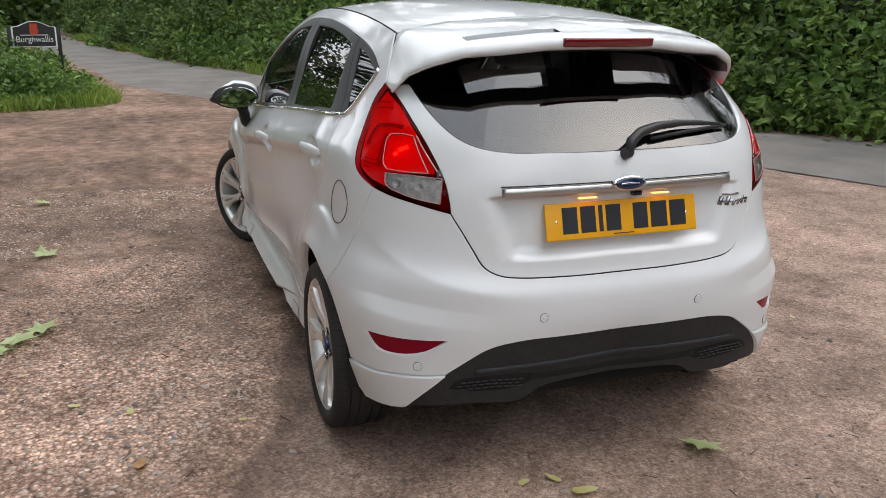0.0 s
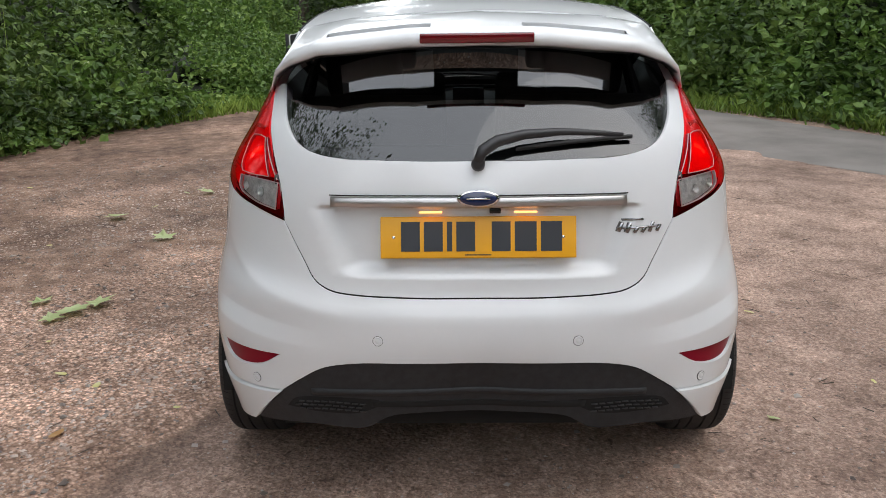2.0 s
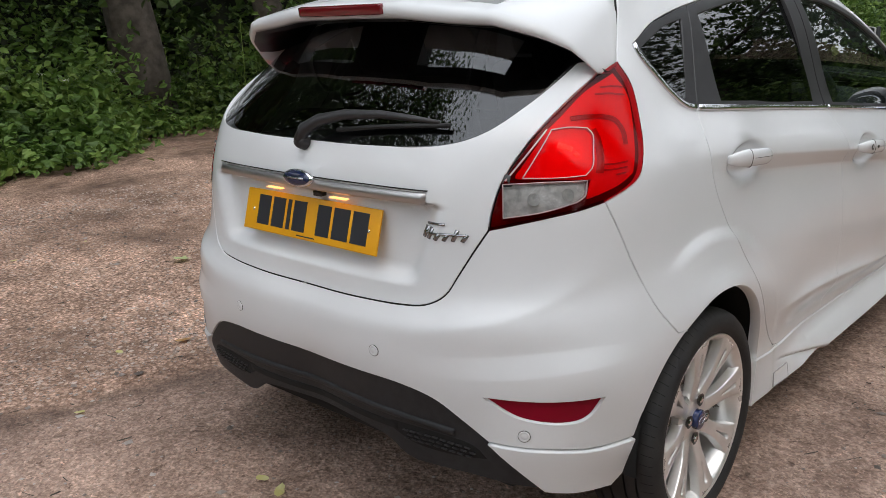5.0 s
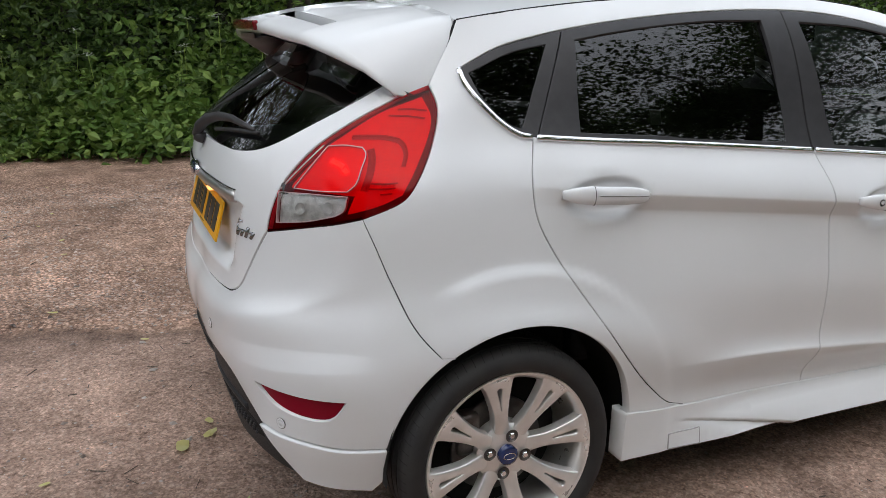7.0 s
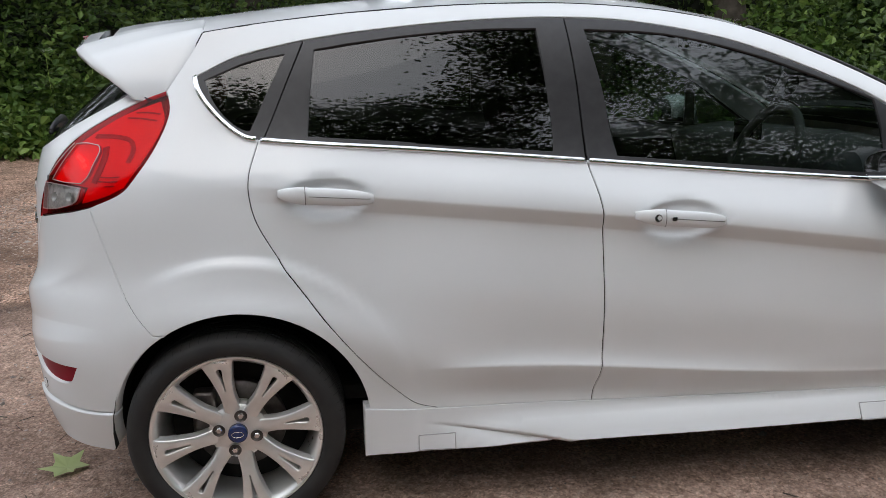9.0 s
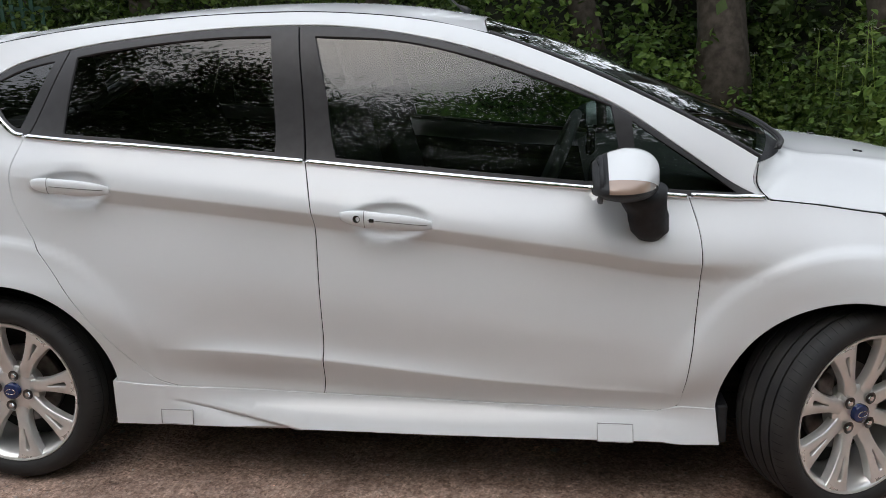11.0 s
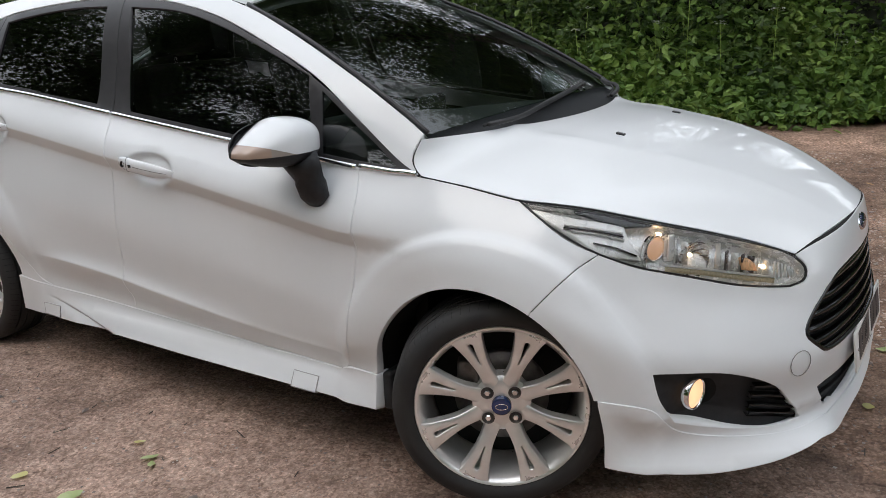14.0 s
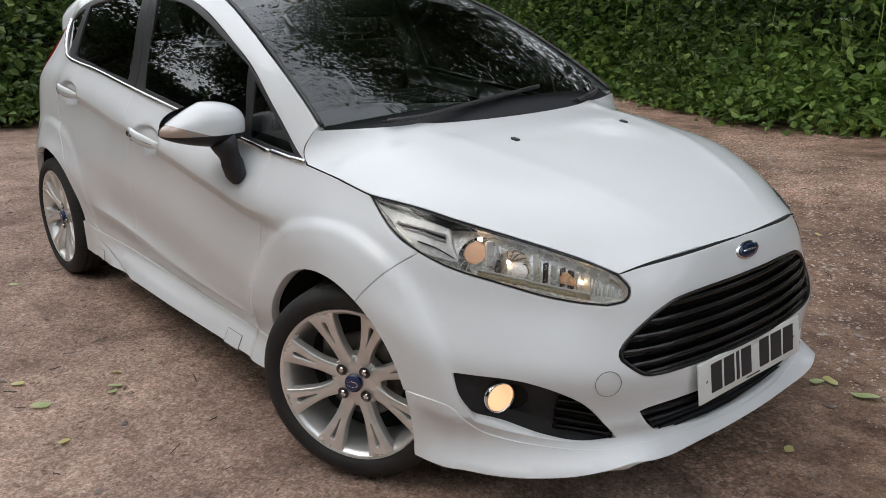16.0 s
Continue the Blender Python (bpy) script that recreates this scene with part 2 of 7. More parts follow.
rows_r, rows_z = [], []
for line in (LINE_BOTTOM, LINE_SILL, LINE_LOW, LINE_SHELF, LINE_MID, LINE_CREASE, LINE_BELT, LINE_RAIL, LINE_ROOF):
    r_, z_ = sampled(line)
    if line is LINE_CREASE:
        crease_z = z_
    rows_r.append(r_)
    rows_z.append(z_)
ROW_R, ROW_Z = np.stack(rows_r, -1), np.stack(rows_z, -1)
ROW_Z = np.maximum.accumulate(ROW_Z + np.arange(ROW_Z.shape[1]) * 1e-4, axis=1)
for k in range(1, ROW_Z.shape[1]):
    ROW_Z[:, k] = np.maximum(ROW_Z[:, k], ROW_Z[:, k - 1] + 0.012)
SKIN = pchip(ROW_Z, ROW_R, np.tile(Z_GRID, (len(S_GRID), 1)))
SKIN = blur(SKIN, 7, 1)
SKIN = blur(SKIN, 3.5, 0)


def place(s, r, z):
    a = np.clip(-s / RS, 0, None)
    b = np.clip((s - (XF - XR)) / RS, 0, None)
    x = np.where(s < 0, XR - r * np.sin(a), np.where(b > 0, XF + r * np.sin(b), XR + s))
    y = -r * np.where(s < 0, np.cos(a), np.cos(b))
    return x, y, z


def smoothstep(a, b, v):
    t = np.clip((v - a) / (b - a), 0, 1)
    return t * t * (3 - 2 * t)


ARCH_R, ARCH_F = (0.022, 0.312, 0.345), (2.497, 0.292, 0.343)
SS, ZZ = np.meshgrid(S_GRID, Z_GRID, indexing="ij")
gx, gy, _ = place(SS, SKIN, ZZ)
for cx, cz, cr in (ARCH_R, ARCH_F):  # swollen wheel arches
    d = np.hypot(gx - cx, ZZ - cz)
    ringed = np.where(gx < 1.2, smoothstep(0.0, 0.12, gx + 0.22) * (1 - 0.65 * smoothstep(0.10, 0.42, gx)), 1.0)
    SKIN += (0.013 * (1 - smoothstep(cr + 0.115, cr + 0.15, d)) * (np.abs(gy) > 0.5) - 0.006 * (1 - smoothstep(cr, cr + 0.085, d))) * ringed
below = np.clip(crease_z[:, None] - ZZ, 0, None)  # the hollow just under the shoulder crease, along the doors only
on = smoothstep(-0.05, 0.35, gx) * (1 - smoothstep(2.08, 2.36, gx))
SKIN -= (np.minimum(below, 0.045) * 0.50) * (1 - smoothstep(0.03, 0.27, below)) * on
lower = np.clip(ZZ - (0.455 - 0.10 * smoothstep(0.6, 2.0, gx)), 0, None) / 0.05  # and a lesser one over the door's lower crease
SKIN -= 0.013 * lower * np.exp(1 - lower) * smoothstep(0.45, 0.8, gx) * (1 - smoothstep(1.9, 2.1, gx))
tuck = np.clip(0.455 - 0.10 * smoothstep(0.6, 2.0, gx) - ZZ, 0, 0.09)
SKIN -= 0.17 * tuck * smoothstep(0.5, 0.85, gx) * (1 - smoothstep(1.95, 2.12, gx)) * (1 - smoothstep(0.0, 0.045, 0.295 - ZZ))
for hx, hz in ((0.278, 0.945), (1.245, 0.850)):  # finger hollows behind the door handles
    SKIN -= 0.024 * np.exp(-(((gx - hx) / 0.112) ** 2 + ((ZZ - hz + 0.004) / 0.048) ** 2) ** 4) * (np.abs(gy) > 0.5)
tail = (gx < 0)
wy = np.abs(gy)
recess = (1 - smoothstep(0.338 + 0.35 * (ZZ - 0.74), 0.364 + 0.35 * (ZZ - 0.74), wy)) * smoothstep(0.735, 0.775, ZZ) * (1 - smoothstep(0.922, 0.932, ZZ))
SKIN -= 0.036 * recess * tail  # the hollow for the rear plate


def along(line):
    """Heights of a line (x, half width, z) over the flank's own run, with its ends."""
    a = np.array([(to_sr(x, w)[0], z) for x, w, z in line])
    return np.interp(S_GRID, a[:, 0], a[:, 1]), a[0, 0], a[-1, 0]


# rear bumper: a crest that climbs from the tailgate's foot to the lamp, and a ledge over the reflector
CREST = [(-.63, .30, .632), (-.625, .393, .64), (-.602, .47, .66), (-.542, .58, .688), (-.487, .636, .71), (-.392, .703, .758), (-.324, .739, .81)]
LEDGE_TOP = [(-.635, .348, .577), (-.585, .537, .601), (-.499, .667, .617), (-.409, .743, .622), (-.343, .78, .617)]
LEDGE_LOW = [(-.63, .376, .536), (-.595, .514, .546), (-.529, .637, .560), (-.458, .717, .573), (-.343, .782, .583)]
zc, s0, s1 = along(CREST)
dz = ZZ - zc[:, None]
fade = smoothstep(s0, s0 + 0.2, SS) * (1 - smoothstep(s1 - 0.14, s1 + 0.02, SS))
SKIN += 0.011 * fade * np.exp(-(np.sqrt(dz**2 + 0.004**2) - 0.004) / np.where(dz > 0, 0.06, 0.045))
zt, s0, s1 = along(LEDGE_TOP)
zl, _, _ = along(LEDGE_LOW)
fade = smoothstep(s0 + 0.03, s0 + 0.22, SS) * (1 - smoothstep(s1 - 0.10, s1 + 0.03, SS))
ledge = np.clip((zt[:, None] - ZZ) / (zt - zl)[:, None], 0, 1) * (1 - smoothstep(0.0, 0.15, zl[:, None] - ZZ))
SKIN += 0.012 * fade * ledge
# the sill's blade: a wedge cut in under a sharp line that runs down towards the middle of the car
zu, zw = np.interp(gx, [.50, .93, 1.1], [.296, .2115, .18]), np.interp(gx, [.50, .735, 1.0], [.292, .206, .11])
wedge = np.clip((ZZ - zw) / np.maximum(zu - zw, 0.004), 0, 1) * (ZZ < zu) * smoothstep(.51, .60, gx) * (1 - smoothstep(.93, 1.1, gx)) * (np.abs(gy) > .5)
SKIN -= np.minimum(0.017, 0.3 * (zu - zw)) * wedge
# the splitter: hollow between its upper seam and its flared lower edge
zb, zs = ROW_Z[:, 0][:, None], ROW_Z[:, 1][:, None] - 0.02
SKIN -= 0.024 * np.sin(np.pi * np.clip((ZZ - zb) / (zs - zb), 0, 1)) * smoothstep(2.84, 2.92, gx)
SKIN = blur(SKIN, 1.0, 0)


def skin(s, z, off=0.0):
    """Points of the skin and its outward normals."""
    s, z = np.asarray(s, float), np.asarray(z, float)
    sgn = np.where((s < S_TAIL) | (s > S_NOSE), -1.0, 1.0)
    s = np.where(s < S_TAIL, 2 * S_TAIL - s, np.where(s > S_NOSE, 2 * S_NOSE - s, s))

    def at(s, z):
        m = np.where((s < S_TAIL) | (s > S_NOSE), -1.0, 1.0)
        s = np.where(s < S_TAIL, 2 * S_TAIL - s, np.where(s > S_NOSE, 2 * S_NOSE - s, s))
        u = np.clip((s - S_TAIL) / (S_GRID[1] - S_GRID[0]), 0, len(S_GRID) - 1.001)
        v = np.clip((z - Z_GRID[0]) / 0.0025, 0, len(Z_GRID) - 1.001)
        i, j = u.astype(int), v.astype(int)
        fu, fv = u - i, v - j
        r = SKIN[i, j] * (1 - fu) * (1 - fv) + SKIN[i + 1, j] * fu * (1 - fv) + SKIN[i, j + 1] * (1 - fu) * fv + SKIN[i + 1, j + 1] * fu * fv
        x, y, zz = place(s, r, z)
        return np.stack([x, y * m, zz], -1)

    p = at(s, z)
    n = np.cross(at(s + 0.008, z) - at(s - 0.008, z), at(s, z + 0.0026) - at(s, z - 0.0026))
    n /= np.linalg.norm(n, axis=-1, keepdims=True) + 1e-12
    flip = np.stack([np.ones_like(sgn), sgn, np.ones_like(sgn)], -1)
    return (p + n * off) * flip, n * flip


def on_skin(x, z):
    """The flank's own coordinates of a point that is known by its x and z."""
    j = np.clip(int((z - Z_GRID[0]) / 0.0025), 0, len(Z_GRID) - 1)
    xs, _, _ = place(S_GRID, SKIN[:, j], 0)
    return float(np.interp(x, np.maximum.accumulate(xs), S_GRID)), z


def at_tail(w, z):
    j = np.clip(int((z - Z_GRID[0]) / 0.0025), 0, len(Z_GRID) - 1)
    _, ys, _ = place(S_GRID, SKIN[:, j], 0)
    n = int(np.argmax(S_GRID > -0.35))
    s = float(np.interp(abs(w), np.maximum.accumulate(-ys[:n]), S_GRID[:n]))
    return (s if w >= 0 else 2 * S_TAIL - s), z


def at_nose(w, z):
    j = np.clip(int((z - Z_GRID[0]) / 0.0025), 0, len(Z_GRID) - 1)
    _, ys, _ = place(S_GRID, SKIN[:, j], 0)
    n = int(np.argmax(S_GRID > S_NOSE - 0.95))
    s = float(np.interp(abs(w), np.maximum.accumulate(-ys[n:][::-1]), S_GRID[n:][::-1]))
    return (s if w >= 0 else 2 * S_NOSE - s), z


def curve(pts, step=0.012):
    """A smooth line through the points, evenly sampled."""
    P = np.array(pts, float)
    if len(P) > 2:
        Q = np.vstack([2 * P[0] - P[1], P, 2 * P[-1] - P[-2]])
        out = []
        for k in range(1, len(Q) - 2):
            p0, p1, p2, p3 = Q[k - 1:k + 3]
            d = [max(np.linalg.norm(b - a), 1e-6) ** 0.5 for a, b in ((p0, p1), (p1, p2), (p2, p3))]
            m1 = (p1 - p0) / d[0] - (p2 - p0) / (d[0] + d[1]) + (p2 - p1) / d[1]
            m2 = (p2 - p1) / d[1] - (p3 - p1) / (d[1] + d[2]) + (p3 - p2) / d[2]
            m1, m2 = m1 * d[1], m2 * d[1]
            t = np.linspace(0, 1, 24, endpoint=False)[:, None]
            out.append(p1 * (2 * t**3 - 3 * t**2 + 1) + m1 * (t**3 - 2 * t**2 + t) + p2 * (3 * t**2 - 2 * t**3) + m2 * (t**3 - t**2))
        P = np.vstack(out + [P[-1:]])
    L = np.concatenate([[0], np.cumsum(np.linalg.norm(np.diff(P, axis=0), axis=1))])
    n = max(2, int(L[-1] / step) + 1)
    u = np.linspace(0, L[-1], n)
    return np.stack([np.interp(u, L, P[:, k]) for k in range(P.shape[1])], 1)


def loop(*segments):
    """One closed outline from lines laid end to end."""
    out = []
    for seg in segments:
        for p in seg:
            if not out or np.hypot(*(np.array(p) - out[-1])) > 0.003:
                out.append(np.array(p, float))
    if np.hypot(*(out[0] - out[-1])) < 0.003:
        out.pop()
    return np.array(out)


def area(P):
    return 0.5 * np.sum(P[:, 0] * np.roll(P[:, 1], -1) - np.roll(P[:, 0], -1) * P[:, 1])


def outward(P):
    """Unit vectors that point out of a closed outline that runs anticlockwise."""
    t = np.roll(P, -1, 0) - np.roll(P, 1, 0)
    t /= np.linalg.norm(t, axis=1, keepdims=True) + 1e-9
    return np.stack([t[:, 1], -t[:, 0]], 1)


def inside(P, q):
    x, y = q[:, 0:1], q[:, 1:2]
    x1, y1, x2, y2 = P[:, 0], P[:, 1], np.roll(P[:, 0], -1), np.roll(P[:, 1], -1)
    c = ((y1 > y) != (y2 > y)) & (x < (x2 - x1) * (y - y1) / (y2 - y1 + 1e-12) + x1)
    return c.sum(1) % 2 == 1


def filled(P, holes=(), grid=0.02, extra=None):
    """Triangles of an outline with holes: points and faces, the outline's own points first."""
    from mathutils.geometry import delaunay_2d_cdt
    rings = [P, *holes]
    pts = np.vstack(rings)
    edges, k = [], 0
    for R in rings:
        edges += [(k + i, k + (i + 1) % len(R)) for i in range(len(R))]
        k += len(R)
    lo, hi = P.min(0), P.max(0)
    gx_, gz_ = np.meshgrid(np.arange(lo[0], hi[0], grid), np.arange(lo[1], hi[1], grid * 0.85))
    gx_ = gx_ + (np.arange(gx_.shape[0]) % 2)[:, None] * grid / 2
    q = np.stack([gx_.ravel(), gz_.ravel()], 1)
    q = q[inside(P, q)]
    for H in holes:
        q = q[~inside(H, q)]
    if extra is not None:
        extra = extra[inside(P, extra)]
        far = np.full(len(q), 9.0)
        for c in range(0, len(extra), 500):
            far = np.minimum(far, np.linalg.norm(q[:, None] - extra[None, c:c + 500], axis=2).min(1))
        q = np.vstack([q[far > 0.6 * grid], extra])
    if len(q):
        near = np.full(len(q), 9.0)
        for c in range(0, len(pts), 400):
            near = np.minimum(near, np.linalg.norm(q[:, None] - pts[None, c:c + 400], axis=2).min(1))
        q = q[near > (0.5 * grid if extra is None else 0.004)]
    allp = np.vstack([pts, q]) if len(q) else pts
    v, e, f, ov, _, _ = delaunay_2d_cdt([Vector(p) for p in allp], edges, [], 0, 1e-6)
    V = np.array([(a.x, a.y) for a in v])
    F = np.array([t for t in f if len(t) == 3])
    c = V[F].mean(1)
    keep = inside(P, c)
    for H in holes:
        keep &= ~inside(H, c)
    F = F[keep]
    a, b, d = V[F[:, 0]], V[F[:, 1]], V[F[:, 2]]
    sign = (b - a)[:, 0] * (d - a)[:, 1] - (b - a)[:, 1] * (d - a)[:, 0]
    F = np.where(sign[:, None] > 0, F, F[:, ::-1])
    return V, F[np.abs(sign) > 1e-9]


def fair(axis, pts, bend=0.0):
    """A smooth stand-in for the skin near the given places, for panes: a low polynomial in the two other directions."""
    P = np.array(pts)
    p, _ = skin(P[:, 0], P[:, 1])
    o = [k for k in (0, 1, 2) if k != axis]
    terms = [(0, 0), (1, 0), (0, 1), (0, 2), (2, 0)] if axis == 1 else [(0, 0), (0, 1), (2, 0), (2, 1), (4, 0)]
    c, *_ = np.linalg.lstsq(np.stack([p[:, o[0]] ** i * p[:, o[1]] ** j for i, j in terms], 1), p[:, axis] - bend * p[:, 2] ** 2, rcond=None)
    terms, c = terms + [(0, 2)], list(c) + [bend]

    def f(s, z, off=0.0):
        q, n = skin(s, z)
        a, b = q[..., o[0]], q[..., o[1]]
        q[..., axis] = sum(k * a**i * b**j for k, (i, j) in zip(c, terms))
        da = sum(k * i * a ** max(i - 1, 0) * b**j for k, (i, j) in zip(c, terms))
        db = sum(k * j * a**i * b ** max(j - 1, 0) for k, (i, j) in zip(c, terms))
        m = np.zeros_like(q)
        m[..., axis], m[..., o[0]], m[..., o[1]] = -1, da, db
        m /= np.linalg.norm(m, axis=-1, keepdims=True)
        return q + m * off, m
    return f


def panel(name, P, material, parent, label="", holes=(), off=0.0, depth=0.016, gap=0.0026, grid=0.02, surface=None, lip=0.0015, extra=None):
    """A sheet of the skin within an outline, with rounded, turned-in edges."""
    surf = surface or skin
    P = np.array(P)
    P = P if area(P) > 0 else P[::-1]
    P = P - outward(P) * gap
    holes = [np.array(H) if area(np.array(H)) > 0 else np.array(H)[::-1] for H in holes]
    holes = [H + outward(H) * gap for H in holes]
    V, F = filled(P, holes, grid, extra)
    p, n = surf(V[:, 0], V[:, 1], off)
    verts, norms, faces = list(p), list(n), [tuple(map(int, t)) for t in F]
    for R, way in [(P, 1)] + [(H, -1) for H in holes]:
        o = outward(R) * way
        p0, n0 = surf(R[:, 0], R[:, 1], off)
        R1 = R + o * lip
        p1, n1 = surf(R1[:, 0], R1[:, 1], off - lip)
        p2, _ = surf(R1[:, 0], R1[:, 1], off - depth)
        side = p1 - p0 + n0 * lip
        side /= np.linalg.norm(side, axis=1, keepdims=True) + 1e-9
        k, m = len(verts), len(R)
        mid = n0 * 0.7 + side * 0.7
        near = np.argmin(((V[None] - R[:, None]) ** 2).sum(2), axis=1)  # the sheet's own points on this edge
        for pp, nn in ((p1, mid), (p2, side)):
            verts += list(pp)
            norms += list(nn / (np.linalg.norm(nn, axis=1, keepdims=True) + 1e-9))
        for i in range(m):
            j = (i + 1) % m
            a, b = int(near[i]), int(near[j])
            for q in ((a, k + i, k + j, b), (k + i, k + m + i, k + m + j, k + j)):
                if len(set(q)) == 4:
                    faces.append(q if way > 0 else q[::-1])
    return mesh_part(name, verts, faces, material, parent, label, norms)


def both_sides(P, end):
    """An outline that starts and stops on the middle line, with its mirror image joined on."""
    P = np.array(P)
    M = P.copy()
    M[:, 0] = 2 * end - M[:, 0]
    return loop(P, M[::-1])


def crown(name, edge, middle, material, parent, label="", power=2.0, nu=28, off=0.0, dome=None, depth=0.012, rows=None):
    """A sheet spanned from the middle line out to an edge line on both sides (roof, screen, bonnet)."""
    E, C = curve(edge, 0.02), curve(middle, 0.02)
    nv = rows or 50
    rs = lambda A: np.stack([np.interp(np.linspace(0, 1, nv), np.linspace(0, 1, len(A)), A[:, k]) for k in range(3)], 1)
    E, C = rs(E), rs(C)
    u = np.linspace(-1, 1, 2 * nu + 1)
    a = np.abs(u)
    G = np.empty((nv, len(u), 3))
    G[:, :, 0] = C[:, None, 0] + (E - C)[:, None, 0] * a[None] ** 2
    G[:, :, 1] = E[:, None, 1] * u[None]
    G[:, :, 2] = C[:, None, 2] + (E - C)[:, None, 2] * a[None] ** power
    if dome:
        G[:, :, 2] += dome(np.linspace(0, 1, nv)[:, None], a[None])
    n = np.cross(np.gradient(G, axis=0), np.gradient(G, axis=1))
    n /= np.linalg.norm(n, axis=2, keepdims=True)
    n *= np.sign(n[..., 2:3] + 1e-9)
    G = G + n * off
    W = len(u)
    verts, norms = list(G.reshape(-1, 3)), list(n.reshape(-1, 3))
    faces = [(i * W + j, i * W + j + 1, (i + 1) * W + j + 1, (i + 1) * W + j) for i in range(nv - 1) for j in range(W - 1)]
    a_, b_, c_ = (np.array(verts[k]) for k in faces[0][:3])
    if np.cross(b_ - a_, c_ - a_)[2] < 0:
        faces = [f[::-1] for f in faces]
    ring = [j for j in range(W)] + [i * W + W - 1 for i in range(1, nv)] + [(nv - 1) * W + j for j in range(W - 2, -1, -1)] + [i * W for i in range(nv - 2, 0, -1)]
    k = len(verts)
    for q in ring:
        verts += [verts[q], verts[q] - norms[q] * depth]
        norms += [norms[q], norms[q]]
    m = len(ring)
    mid = np.mean(verts[:k], axis=0)
    for i in range(m):
        j = (i + 1) % m
        faces.append((k + 2 * i, k + 2 * j, k + 2 * j + 1, k + 2 * i + 1))
    for i in range(m):
        d = np.array(verts[k + 2 * i]) - mid
        d[2] = 0
        d /= np.linalg.norm(d)
        norms[k + 2 * i] = norms[k + 2 * i + 1] = d
    return mesh_part(name, verts, faces, material, parent, label, norms), G, n


def tube(path, radius, sides=8, closed=False):
    """A bmesh rod along a path; radius may be a list."""
    bm = bmesh.new()
    P = np.array(path, float)
    rad = radius if hasattr(radius, "__len__") else [radius] * len(P)
    rings = []
    up = Vector((0, 0, 1))
    for i in range(len(P)):
        t = Vector(P[min(i + 1, len(P) - 1)] - P[max(i - 1, 0)]) if not closed else Vector(P[(i + 1) % len(P)] - P[i - 1])
        t.normalize()
        a = t.cross(up if abs(t.z) < 0.95 else Vector((1, 0, 0))).normalized()
        b = t.cross(a)
        rings.append([bm.verts.new(Vector(P[i]) + (a * math.cos(k * 2 * math.pi / sides) + b * math.sin(k * 2 * math.pi / sides)) * rad[i]) for k in range(sides)])
    for i in range(len(rings) - (0 if closed else 1)):
        A, B = rings[i], rings[(i + 1) % len(rings)]
        for k in range(sides):
            bm.faces.new((A[k], A[(k + 1) % sides], B[(k + 1) % sides], B[k]))
    if not closed:
        bm.faces.new(rings[0][::-1])
        bm.faces.new(rings[-1])
    bmesh.ops.recalc_face_normals(bm, faces=bm.faces)
    return bm


def block(size, at=(0, 0, 0), bevel=0.01, segs=2, turn=(0, 0, 0)):
    bm = bmesh.new()
    bmesh.ops.create_cube(bm, size=1)
    bmesh.ops.scale(bm, vec=size, verts=bm.verts)
    if bevel:
        bmesh.ops.bevel(bm, geom=bm.edges[:], offset=bevel, segments=segs, affect="EDGES", profile=0.7)
    bm.transform(pose(*at, *turn))
    return bm


def lathe(profile, steps=48, axis="Y"):
    """A bmesh turned round the y axis from (radius, y) pairs."""
    bm = bmesh.new()
    rings = []
    for r, y in profile:
        rings.append([bm.verts.new((r * math.cos(k * 2 * math.pi / steps), y, r * math.sin(k * 2 * math.pi / steps))) for k in range(steps)])
    for A, B in zip(rings, rings[1:]):
        for k in range(steps):
            bm.faces.new((A[k], A[(k + 1) % steps], B[(k + 1) % steps], B[k]))
    bmesh.ops.recalc_face_normals(bm, faces=bm.faces)
    return bm


# ---- the car ----
car = new("car")
tagged(car, "white five-door hatchback with sports body kit, parked on gravel", "car")
os_ = lambda pts: curve([on_skin(*p) for p in pts])
tl_ = lambda pts: curve([at_tail(*p) for p in pts])
ns_ = lambda pts: curve([at_nose(*p) for p in pts])


def arc(c, a0, a1, n=40):
    a = np.radians(np.linspace(a0, a1, n))
    return np.array([on_skin(c[0] + c[2] * math.cos(t), c[1] + c[2] * math.sin(t)) for t in a])


# shut lines and edges of the right flank
belt_z = lambda x: float(np.interp(x, [.086, .5, .992, 1.5, 2.06, 2.282], [1.097, 1.06, 1.013, .96, .906, .893]))
GAP_REAR = [(.105, 1.095), (.076, 1.0), (.083, .908), (.123, .821), (.231, .657), (.359, .485), (.442, .395), (.50, .347), (.56, .328)]
GAP_MID = [(1.014, .307), (1.03, .437), (1.03, .692), (1.02, .888), (.992, 1.013)]
GAP_FRONT = [(2.0, .290), (2.05, .315), (2.066, .375), (2.086, .532), (2.101, .699), (2.097, .812), (2.072, .905)]
RAIL = [(-.058, 1.257), (.046, 1.304), (.205, 1.341), (.37, 1.365), (.553, 1.382), (.744, 1.393), (.936, 1.395), (1.097, 1.387), (1.291, 1.358), (1.481, 1.312), (1.718, 1.223), (1.885, 1.146), (2.055, 1.03), (2.2, .93), (2.275, .895)]
rail_z = lambda x: float(np.interp(x, [a for a, _ in RAIL], [b for _, b in RAIL]))
ROOFLINE = [(-.035, 1.373), (.1, 1.392), (.35, 1.417), (.7, 1.435), (1.0, 1.433), (1.3, 1.404), (1.514, 1.356), (1.75, 1.266), (2.0, 1.148), (2.18, 1.05), (2.262, 1.0)]
QUARTER_EDGE = [(-.058, 1.257), (-.05, 1.225), (-.01, 1.165), (.04, 1.118), (.075, 1.098), (.105, 1.095)]
